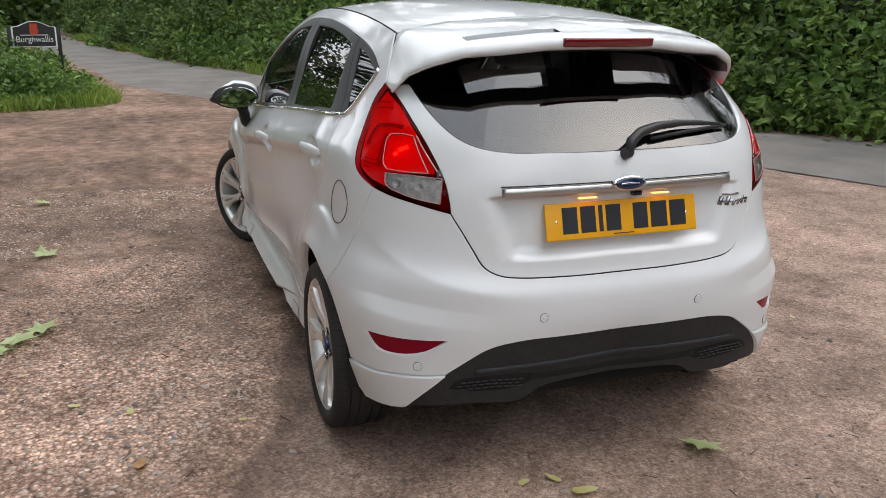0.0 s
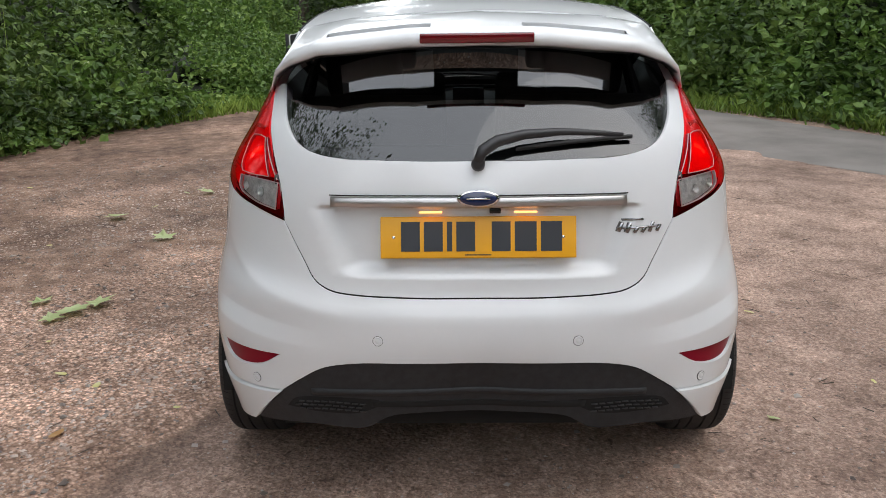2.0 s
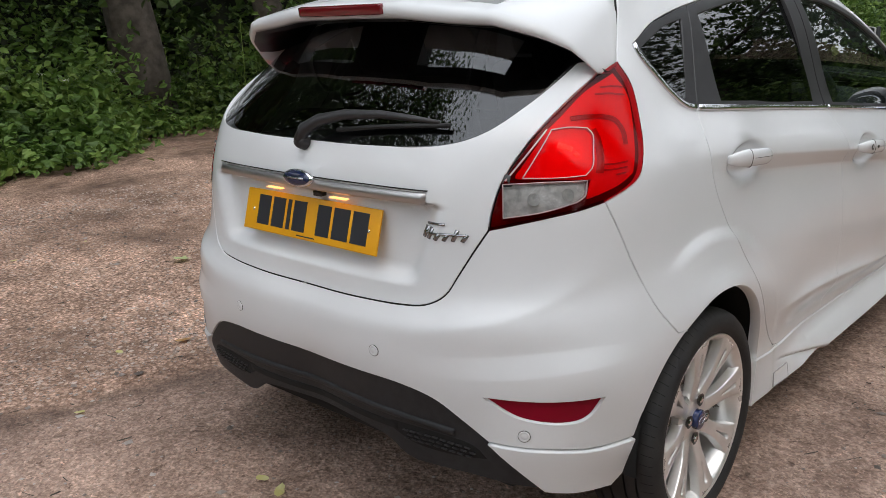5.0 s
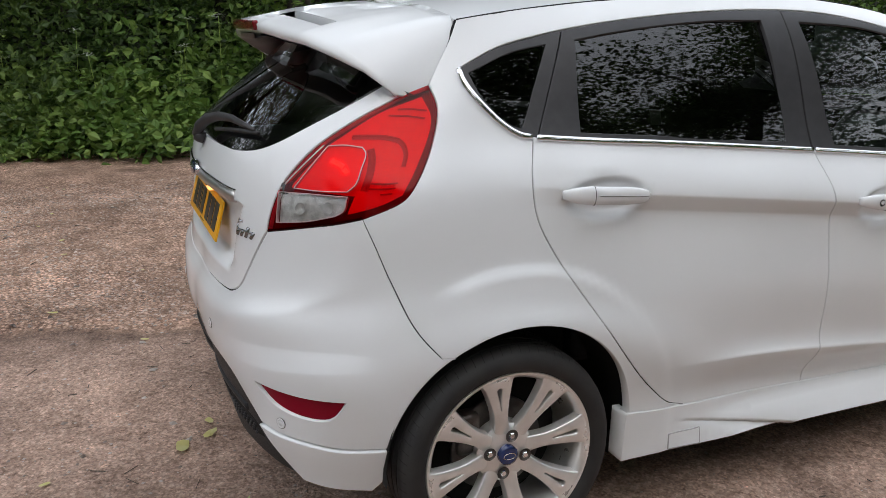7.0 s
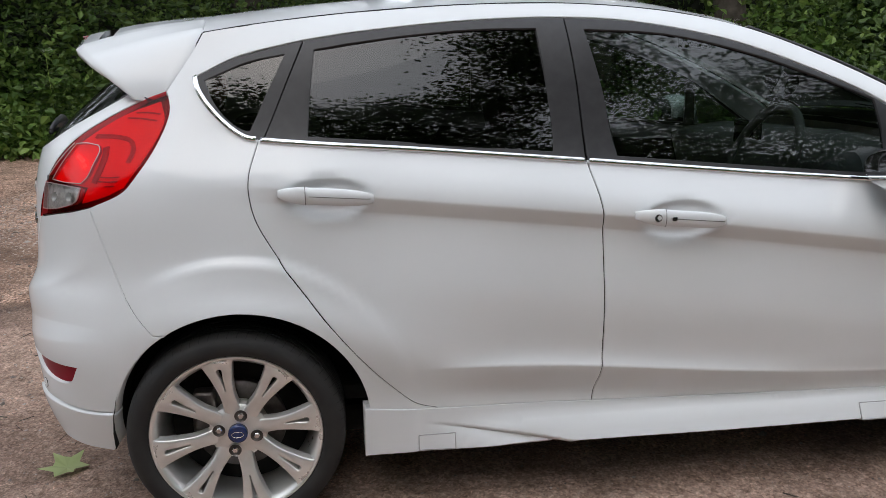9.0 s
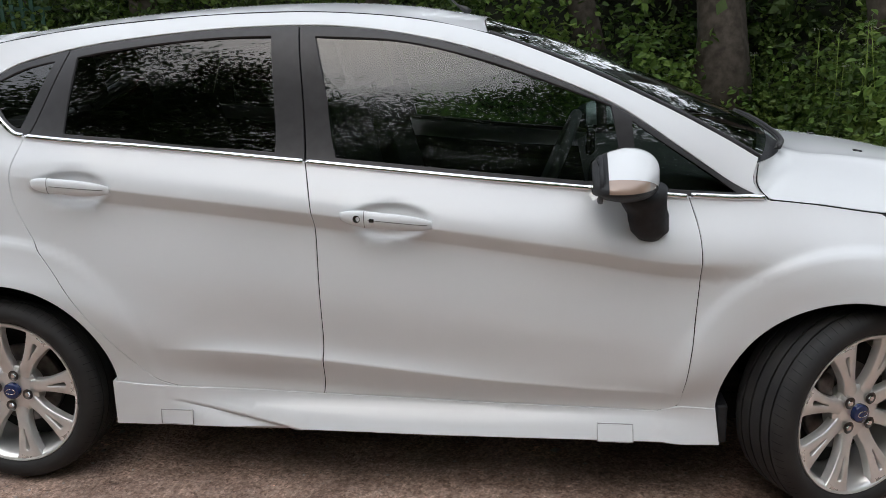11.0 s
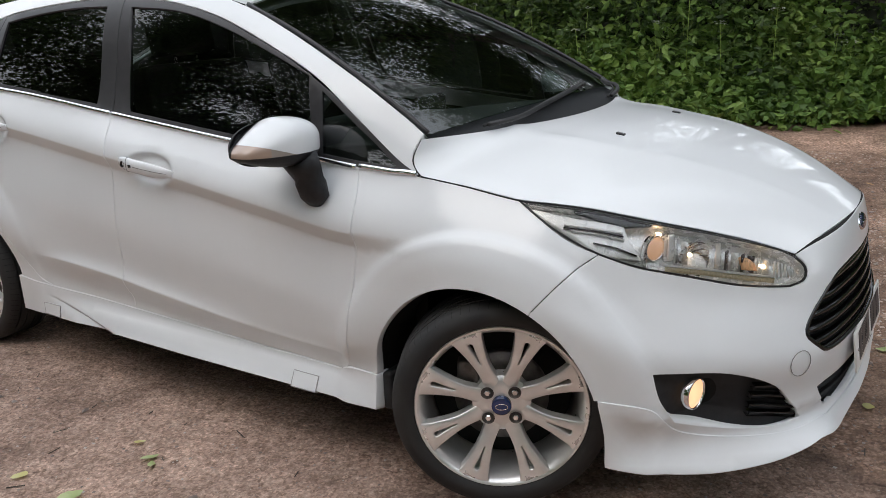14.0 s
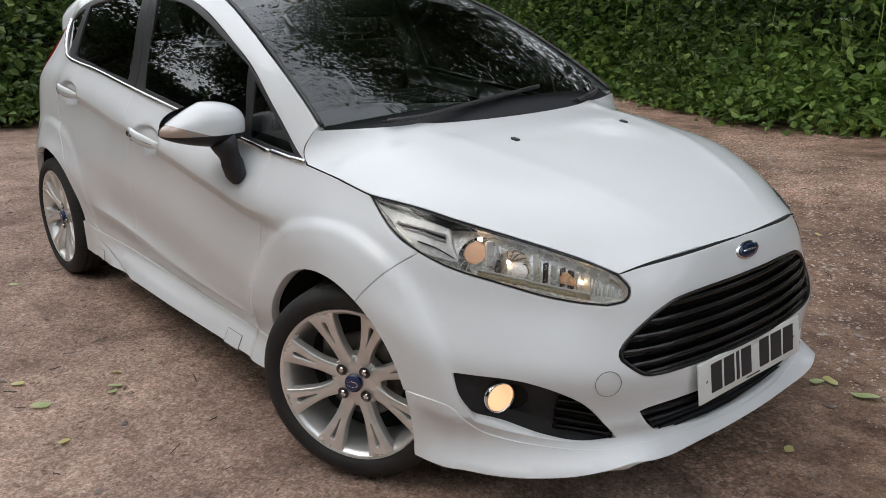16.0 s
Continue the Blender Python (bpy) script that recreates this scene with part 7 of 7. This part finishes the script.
bank("weeds", [(4.2, -7.0), (6.4, -5.35), (9.6, -3.75), (14.6, -1.35), (20.5, .75), (30, 2.9)], LEAF_WEED, "paler weeds at the foot of the lane hedge", 1.0, (0.15, 0.6), 700, 0.11, 10, -1.0, "weeds")
# sunlight on this far hedge comes from its paler leaf colour
bank("hedge", [(36, -4), (42, 3), (45, 10), (46, 22)], LEAF_WEED, "distant sunlit hedge where the lane bends", 3.0, (1.5, 5.0), 700, 0.32, 12, -1.0, plain=True)


def grass(name, line, width, density, h, seed, side_=1.0):
    r = np.random.default_rng(seed)
    L = curve(line, 0.1)
    t = np.gradient(L, axis=0)
    t /= np.linalg.norm(t, axis=1, keepdims=True)
    nrm = np.stack([-t[:, 1], t[:, 0]], 1) * side_
    n = int(len(L) * 0.1 * width * density)
    i = r.integers(0, len(L), n)
    b = L[i] + nrm[i] * (width * r.uniform(0, 1, n) + 0.15 * np.sin(i * .21))[:, None]
    a = r.uniform(0, 6.3, n)
    hh = h * r.uniform(0.4, 1.2, n)
    w = 0.006 + 0.004 * r.uniform(0, 1, n)
    lean = r.normal(size=(n, 2)) * 0.35 * hh[:, None]
    s = np.stack([np.cos(a), np.sin(a)], 1) * w[:, None]
    z0 = np.zeros(n)
    P = [np.column_stack([b - s, z0]), np.column_stack([b + s, z0]), np.column_stack([b + lean * .45 + s * .8, hh * .6]), np.column_stack([b + lean, hh])]
    V = np.stack(P, 1).reshape(-1, 3)
    F = np.arange(n)[:, None] * 4 + np.array([[0, 1, 2, 3]])
    return tagged(new(name, raw_mesh(name, V, F, GRASS, False)), "long bright green verge grass", "grass", kind="stuff")


grass("verge_grass", [(6.2, 5.0), (7.6, 4.3), (9.1, 3.1), (10.0, 1.9), (11, 1.75), (14, 2.5), (20, 4.0), (28, 6.0)], 1.0, 900, 0.2, 21)
grass("verge_grass", [(-6, -12.0), (4.3, -6.5), (6.4, -4.9), (9.5, -3.3), (14.6, -.9), (20.5, 1.1), (30, 3.3)], 1.0, 650, 0.22, 22, -1.0)
grass("verge_grass", LEFT_EDGE, 0.7, 130, 0.16, 23)


def tree(at, height, spread, seed, trunk_r=0.2, n_leaf=9000, size=0.14, low=0.3, label="leafy deciduous tree at the wood's edge"):
    """Tapered trunk, limbs that fork, and leaves in loose tufts round the twigs."""
    r = np.random.default_rng(seed)
    root = tagged(new("tree"), label, "tree", "trees round the lay-by")
    root.location = (*at, 0)
    path = [np.zeros(3)]
    d = np.array([r.normal() * .05, r.normal() * .05, 1.0])
    for k in range(8):
        d = d + np.array([r.normal() * .08, r.normal() * .08, 0])
        path.append(path[-1] + d / np.linalg.norm(d) * height * 0.82 / 8)
    path = np.array(path)
    part("trunk", tube(path, [trunk_r * (1.35 if k == 0 else 1) * (1 - 0.1 * k) for k in range(9)], 10), BARK, root, "rough brown trunk")
    tips = []
    for k in range(16):
        t = r.uniform(low, 0.98)
        p0 = np.array([np.interp(t * 8, range(9), path[:, c]) for c in range(3)])
        a, ln = r.uniform(0, 6.3), spread * (1.15 - 0.6 * t) * r.uniform(0.6, 1.1)
        dirn = np.array([math.cos(a), math.sin(a), r.uniform(0.1, 0.7)])
        pts = [p0]
        for q in range(5):
            dirn = dirn + r.normal(size=3) * 0.22
            pts.append(pts[-1] + dirn / np.linalg.norm(dirn) * ln / 5)
            tips.append(pts[-1])
            for _ in range(2):
                tips.append(pts[-1] + r.normal(size=3) * ln * 0.16)
        part("limb", tube(pts, [trunk_r * 0.42 * (1 - t * .5) * (1 - 0.17 * q) for q in range(6)], 6), BARK, root)
    tips = np.array(tips)
    c = tips[r.integers(0, len(tips), n_leaf)] + r.normal(size=(n_leaf, 3)) * np.array([.3, .3, .24]) * spread / 3
    c[:, 2] = np.maximum(c[:, 2], 0.5)
    V, F = leaves(c, size, 0.3, seed, True)
    crown_ = new("crown", raw_mesh("crown", V, F, LEAF_TREE, False))
    crown_.parent = root
    tagged(crown_, "loose crown of green leaves", kind="stuff")
    return root


TREES = [((3.9, 8.9), 10, 3.6, .36), ((-2.5, 11.0), 11, 4.2, .22), ((0.6, 12.2), 12, 4.4, .25), ((7.5, 9.0), 11, 4.0, .2), ((-7, 10.5), 11, 4.2, .22), ((12, 10), 11, 4.2, .22), ((18, 12), 12, 4.5, .22),
         ((-12, 9), 11, 4.5, .22), ((8, -9.5), 9, 4.2, .22), ((13.5, -6.5), 11, 4.4, .22), ((19, -4.5), 12, 4.6, .22), ((26, -2), 12, 4.6, .22),
         ((3, -12.5), 8, 3.6, .2), ((-3, -15), 9, 4.2, .22), ((-9, -17), 10, 4.2, .22), ((-5.5, -9.5), 10, 4.0, .24), ((-9.5, -7.5), 11, 4.2, .24), ((-2.2, -12), 9, 4.0, .22), ((-17, -12), 8, 4.0, .22), ((-24, -3), 9, 4.4, .22), ((-19, 6), 10, 4.4, .22), ((9, -16), 12, 4.6, .22), ((5.2, -9.8), 9, 4.0, .2)]
for k, (at, h, sp, tr) in enumerate(TREES):
    fine = 12 <= k <= 17 or k in (8, 22)
    tree(at, h * 1.3, sp * 1.15, 100 + k, tr, 26000 if fine else 10500, 0.115 if fine else 0.2, low=0.22 if k < 8 else 0.26)
for k, (at, h, sp) in enumerate((((-4.5, 9.6), 15, 5.2), ((-.6, 9.4), 16, 5.4), ((2.4, 9.9), 16, 5.4), ((6.0, 8.6), 15, 5.2), ((-9.5, 9.8), 14, 5.0), ((-12.5, -8.5), 12, 4.6), ((-15, -4.5), 11, 4.6))):
    tree(at, h, sp, 300 + k, .24, 21000, 0.135, low=0.34, label="tall leafy tree that leans over the lay-by")
# pale leaf colour again carries the sunlight here
bank("hedge", [(24, 6.6), (30, 8.5), (40, 11), (60, 14)], LEAF_WEED, "sunlit hedge on the inside of the bend", 2.5, (0.8, 3.4), 900, 0.22, 14, 1.0, plain=True)
# added trees that close the sky gap mirrored in the left windows
for k, (at, h, sp) in enumerate((((33, 10), 15, 5.5), ((41, 8), 17, 6.0), ((47, 1), 17, 6.0), ((38, -3.5), 15, 5.5))):
    tree(at, h, sp, 400 + k, .26, 14000, 0.3, low=0.15, label="leafy tree added to block the sky where the lane bends")
bank("woodland_edge", [(-34, 4), (-26, -6), (-20, -14), (-10, -19)], LEAF_TREE, "leafy trees closing the lane behind", 3.0, (2.5, 7.0), 500, 0.36, 13, 1.0, plain=True)


# ---- the village sign ----
sign = tagged(new("village_sign"), "black village name sign with white border on posts", "sign")
SIGN_BLACK = mottled("sign_black", (0.012, 0.012, 0.014), (0.022, 0.022, 0.024), 12, (0.35, 0.5))
SIGN_WHITE = base_material("sign_white", (0.75, 0.75, 0.72), 0.5)
SIGN_RED = base_material("sign_red", (0.6, 0.09, 0.04), 0.5)


def sign_shape(scale, depth):
    bm = bmesh.new()
    pts = [(-.5, -.32), (.5, -.32), (.5, .12), (.46, .15), (.36, .155), (.24, .21), (.12, .255), (0, .268), (-.12, .255), (-.24, .21), (-.36, .155), (-.46, .15), (-.5, .12)]
    f = bm.faces.new([bm.verts.new((0, -a * scale[0], b * scale[1])) for a, b in pts])
    r = bmesh.ops.extrude_face_region(bm, geom=[f])
    bmesh.ops.translate(bm, vec=(depth, 0, 0), verts=[v for v in r["geom"] if isinstance(v, bmesh.types.BMVert)])
    bmesh.ops.recalc_face_normals(bm, faces=bm.faces)
    return bm


sign.matrix_basis = pose(14.1, 3.02, .83, 0, 0, 9) @ Matrix.Diagonal((1, .72, .80, 1))
part("board", sign_shape((1.0, .95), .03), SIGN_WHITE, sign, "white edge of the board", smooth=False)
b = sign_shape((.93, .885), .03)
b.transform(Matrix.Translation((-.004, 0, 0)))
part("face", b, SIGN_BLACK, sign, "black painted face", smooth=False)
for sgn in (-1, 1):
    part("post", block((.07, .09, 1.2), (.03, sgn * .55, -.45), .008), SIGN_BLACK, sign, "black post")
part("crest", block((.004, .17, .24), (-.008, 0, .09), .03, 2), SIGN_RED, sign, "red crest shape", smooth=False)
part("crest", block((.004, .20, .05), (-.008, 0, .06), .002, 1), SIGN_RED, sign, "red crest shape", smooth=False)
part("rule", block((.004, .62, .018), (-.008, 0, -.045), 0), SIGN_WHITE, sign, "white rule", smooth=False)
txt = bpy.data.curves.new("t", "FONT")
txt.body, txt.size, txt.align_x, txt.align_y = "Burghwallis", .185, "CENTER", "CENTER"
tob = new("t", txt)
bpy.context.view_layer.update()
me = bpy.data.meshes.new_from_object(tob.evaluated_get(bpy.context.evaluated_depsgraph_get()))
bpy.data.objects.remove(tob)
me.materials.append(SIGN_WHITE)
lettering = new("lettering", me)
lettering.parent = sign
lettering.matrix_basis = pose(-.010, 0, -.14, 90, 0, -90)
tagged(lettering, "white lettering")

# green fence with notices at the edge of the wood
fence = tagged(new("fence"), "green steel palisade fence in the trees", "fence")
GREEN_STEEL = mottled("green_steel", (0.02, 0.07, 0.045), (0.03, 0.09, 0.06), 6, (0.5, 0.6))
fence.matrix_basis = pose(-7.3, 8.9, 0, 0, 0, 0)
for k in range(22):
    part("paling", block((.07, .02, 2.3), (-1.9 + .16 * k, 0, 1.15), .006, 1), GREEN_STEEL, fence, smooth=False)
for zz_ in (.4, 2.0):
    part("fence_rail", block((3.6, .04, .06), (-.2, .03, zz_), .006, 1), GREEN_STEEL, fence, smooth=False)
for k, (c, x) in enumerate((((0.65, 0.62, 0.58), -.75), ((0.7, 0.12, 0.10), -.35))):
    nt_ = tagged(new("notice"), "small weathered warning notice on the fence", "notice", "notices on the fence")
    nt_.location = (-7.3 + x, 8.87, 1.80)
    part("notice_board", block((.34, .012, .22), (0, 0, 0), .004, 1), base_material("notice_face", c, 0.5), nt_, smooth=False)
    part("bar", block((.26, .003, .03), (0, -.008, .05), 0), base_material("notice_bar", (0.6, 0.1, 0.08) if k == 0 else (.75, .7, .68), 0.5), nt_, smooth=False)

# ---- litter on the ground ----
LEAF_FRESH = leaf_material("fallen_green", (0.20, 0.29, 0.08), (0.36, 0.45, 0.17), (0.50, 0.57, 0.30))
LEAF_YELLOW = leaf_material("fallen_yellow", (0.45, 0.42, 0.10), (0.55, 0.50, 0.16), (0.6, 0.58, 0.28))
LEAF_BROWN = leaf_material("fallen_brown", (0.28, 0.12, 0.035), (0.40, 0.20, 0.06), (0.5, 0.30, 0.12))


def leaf_mesh(kind, seed, material):
    r = np.random.default_rng(seed)
    if kind == "lobed":
        rad = [.35, 1.0, .55, .95, .5, .72, .3, .42, .3, .72, .5, .95, .55, 1.0]
        ang = [90 + a for a in (0, 18, 40, 62, 88, 118, 150, 180, 210, 242, 272, 298, 320, 342)]
        rad[0] = 1.1
        rad[1], rad[13] = .62, .62
    else:
        ang = list(range(90, 450, 30))
        rad = [1.0, .78, .55, .46, .5, .68, .95, .68, .5, .46, .55, .78]
    bm = bmesh.new()
    c = bm.verts.new((0, 0, .006))
    vs = []
    for a, q in zip(ang, rad):
        q *= r.uniform(.85, 1.1) * .5
        vs.append(bm.verts.new((q * math.cos(radians(a)), q * math.sin(radians(a)), .16 * q * q * r.uniform(-.2, 1.6) + .012 * r.uniform(0, 1))))
    for i in range(len(vs)):
        bm.faces.new((c, vs[i], vs[(i + 1) % len(vs)]))
    me = bpy.data.meshes.new("leaf")
    bm.to_mesh(me)
    bm.free()
    me.materials.append(material)
    return me


VARIANTS = [leaf_mesh("lobed", 1, LEAF_FRESH), leaf_mesh("lobed", 2, LEAF_FRESH), leaf_mesh("oval", 3, LEAF_YELLOW), leaf_mesh("oval", 4, LEAF_BROWN), leaf_mesh("oval", 5, LEAF_FRESH), leaf_mesh("oval", 6, LEAF_YELLOW)]
NAMES = ["pale green lobed leaf fallen on the gravel"] * 2 + ["small yellow leaf fallen on the ground", "curled orange-brown leaf fallen on the ground", "small green leaf fallen on the ground", "small yellow leaf fallen on the ground"]
KNOWN = [(2.37, 1.94, 0, .16), (2.97, 2.45, 1, .20), (3.83, 2.07, 0, .15), (1.07, 1.95, 0, .19), (1.16, 1.86, 1, .17), (0.98, 2.02, 1, .14), (1.19, 2.16, 0, .13), (.84, 2.55, 0, .16), (.58, 2.67, 1, .14), (-.61, -.38, 1, .15),
         (-.17, 1.45, 3, .06), (.24, 1.48, 2, .045), (.05, 1.1, 2, .03), (-.72, .14, 2, .075), (-.62, .2, 5, .05), (-.61, .3, 2, .04), (-.76, 1.17, 2, .035), (-.39, 1.58, 2, .035), (0.01, -1.08, 4, .04),
         (1.40, -1.36, 4, .06), (1.34, -1.06, 5, .035), (1.78, -.94, 2, .035), (1.72, -1.38, 2, .04), (1.16, -1.37, 2, .045), (1.45, -1.11, 4, .05), (3.34, .285, 2, .05), (3.21, .83, 2, .06), (3.35, .8, 4, .08), (3.18, .79, 4, .06)]
grp = "fallen leaves"
spots = list(KNOWN)
r = np.random.default_rng(11)
for _ in range(55):
    spots.append((r.uniform(-2.2, 5.2), r.uniform(-1.7, 5.5), int(r.choice([2, 2, 3, 4, 5])), r.uniform(.022, .05)))
for x, y, k, sz in spots:
    if 0 < x < 2.5 and abs(y) < .95:
        continue
    o = tagged(new("fallen_leaf", VARIANTS[k]), NAMES[k], "leaf", grp)
    o.matrix_basis = pose(x, y, float(ground_z(np.array(x), np.array(y))) + .004 + .12 * sz, r.uniform(-11, 11), r.uniform(-11, 11), r.uniform(0, 360)) @ Matrix.Diagonal((sz * 1.25, sz * 1.25, sz * 1.6, 1))

# loose stones, thicker on the gravel side
PEBBLE = leaf_material("pebbles", (0.10, 0.078, 0.066), (0.24, 0.195, 0.17), (0.52, 0.47, 0.43))
GRAVEL = leaf_material("pinkish_gravel", (0.27, 0.195, 0.155), (0.46, 0.355, 0.295), (0.70, 0.60, 0.54))
IV = np.array([(1, 0, 0), (-1, 0, 0), (0, 1, 0), (0, -1, 0), (0, 0, 1), (0, 0, -1.0)])
IF = np.array([(0, 2, 4), (2, 1, 4), (1, 3, 4), (3, 0, 4), (2, 0, 5), (1, 2, 5), (3, 1, 5), (0, 3, 5)])
n = 85000
X, Y = r.uniform(-3.0, 5.5, n), r.uniform(-1.9, 4.8, n)
d = .318 * X + .948 * Y
patchy = np.sin(X * 1.3 + 2) * np.sin(Y * 1.7 + X * .6) + r.normal(size=n) * .5
keep = ((d > 1.0) & (patchy > -.1)) | ((d <= 1.0) & (r.uniform(size=n) < .22))
keep &= ~((X > -.2) & (X < 2.8) & (np.abs(Y) < .9) & (r.uniform(size=n) < .5))
X, Y = X[keep], Y[keep]
n = len(X)
sz = .0026 + .0052 * r.uniform(0, 1, n) ** 3 + (r.uniform(size=n) < .02) * .010
V = IV[None] * r.uniform(.6, 1.25, (n, len(IV), 1)) * np.stack([sz * r.uniform(.8, 1.5, n), sz, sz * .55], 1)[:, None]
a = r.uniform(0, 6.3, n)
V = np.stack([V[..., 0] * np.cos(a)[:, None] - V[..., 1] * np.sin(a)[:, None], V[..., 0] * np.sin(a)[:, None] + V[..., 1] * np.cos(a)[:, None], V[..., 2]], -1)
V += np.stack([X, Y, ground_z(X, Y) + sz * .2], 1)[:, None]
F = IF[None] + np.arange(n)[:, None, None] * len(IV)
tagged(new("loose_stones", raw_mesh("loose_stones", V.reshape(-1, 3), F.reshape(-1, 3), PEBBLE, False)), "scattered loose pebbles on the lay-by", "stones", kind="stuff")

# coarser stones that show through where the gravel lies thick
n = 34000
X, Y = r.uniform(-2.6, 4.2, n), r.uniform(.2, 5.2, n)
d = .318 * X + .948 * Y + .05 * np.sin(X * 5)
thick_ = np.sin(X * 1.1 + .8) * np.sin(Y * 1.3 + X * .5 + .4) + .45 * np.sin(X * 3.1 + Y * 2.3) + r.normal(size=n) * .55 + .25 - .12 * np.abs(X - .3)
keep = (d > 1.12) & (thick_ > .05) & ~((np.abs(Y) < .85) & (X > -.5))
X, Y = X[keep], Y[keep]
n = len(X)
sz = .0045 + .0085 * r.uniform(0, 1, n) ** 2.2
V = IV[None] * r.uniform(.65, 1.25, (n, len(IV), 1)) * np.stack([sz * r.uniform(.9, 1.5, n), sz, sz * .5], 1)[:, None]
a = r.uniform(0, 6.3, n)
V = np.stack([V[..., 0] * np.cos(a)[:, None] - V[..., 1] * np.sin(a)[:, None], V[..., 0] * np.sin(a)[:, None] + V[..., 1] * np.cos(a)[:, None], V[..., 2]], -1)
V += np.stack([X, Y, ground_z(X, Y) + sz * .12], 1)[:, None]
F = IF[None] + np.arange(n)[:, None, None] * len(IV)
tagged(new("gravel", raw_mesh("gravel", V.reshape(-1, 3), F.reshape(-1, 3), GRAVEL, False)), "pinkish grey gravel stones pressed into the earth", "gravel", kind="stuff")

# broken twigs and stalks
n = 600
P = np.column_stack([r.uniform(-2.8, 5.2, n), r.uniform(-2.2, 4.5, n), np.zeros(n)])
P = P[~((P[:, 0] > -.6) & (P[:, 0] < 3.2) & (np.abs(P[:, 1]) < .8))]
n = len(P)
P[:, 2] = ground_z(P[:, 0], P[:, 1]) + .003
a, ln, w = r.uniform(0, 6.3, n), r.uniform(.005, .028, n), r.uniform(.0009, .0022, n)
u = np.stack([np.cos(a), np.sin(a), r.normal(size=n) * .12], 1)
v = np.stack([-np.sin(a), np.cos(a), np.zeros(n)], 1) * w[:, None]
zz_ = np.array([0, 0, 1.0]) * w[:, None] * 1.6
V = np.stack([P - u * ln[:, None] - v, P - u * ln[:, None] + v, P - u * ln[:, None] + zz_, P + u * ln[:, None] - v, P + u * ln[:, None] + v, P + u * ln[:, None] + zz_], 1)
F = np.arange(n)[:, None, None] * 6 + np.array([(0, 3, 5, 2), (1, 2, 5, 4), (0, 1, 4, 3)])
tagged(new("twigs", raw_mesh("twigs", V.reshape(-1, 3), F.reshape(-1, 4), BARK, False)), "small broken twigs on the gravel", "twigs", kind="stuff")

# white umbels among the undergrowth
Lq = curve(LEFT_EDGE, .1)
Lq = Lq[(Lq[:, 0] > -6) & (Lq[:, 0] < 8)]
for k in range(46):
    i = int(r.integers(0, len(Lq)))
    x, y, z = Lq[i][0] + r.uniform(-.2, .6), Lq[i][1] + r.uniform(.2, 1.3), r.uniform(.7, 1.5)
    m = 26
    c = np.stack([r.normal(size=m) * .045, r.normal(size=m) * .045, r.normal(size=m) * .012], 1)
    q = np.array([(-1, -1, 0), (1, -1, .3), (1, 1, 0), (-1, 1, .3)]) * .009
    V = (c[:, None] + q[None]).reshape(-1, 3)
    F = np.arange(m)[:, None] * 4 + np.arange(4)[None]
    f = tagged(new("cow_parsley"), "white-flowered cow parsley in the undergrowth", "wildflower", "cow parsley")
    f.location = (x, y, z)
    h = new("flower_head", raw_mesh("flower_head", V, F, FLOWER, False))
    h.parent = f
    part("stem", tube([(0, 0, 0), (r.normal() * .03, r.normal() * .03, -z * .5), (r.normal() * .05, r.normal() * .05, -z)], .004, 5), GRASS, f)
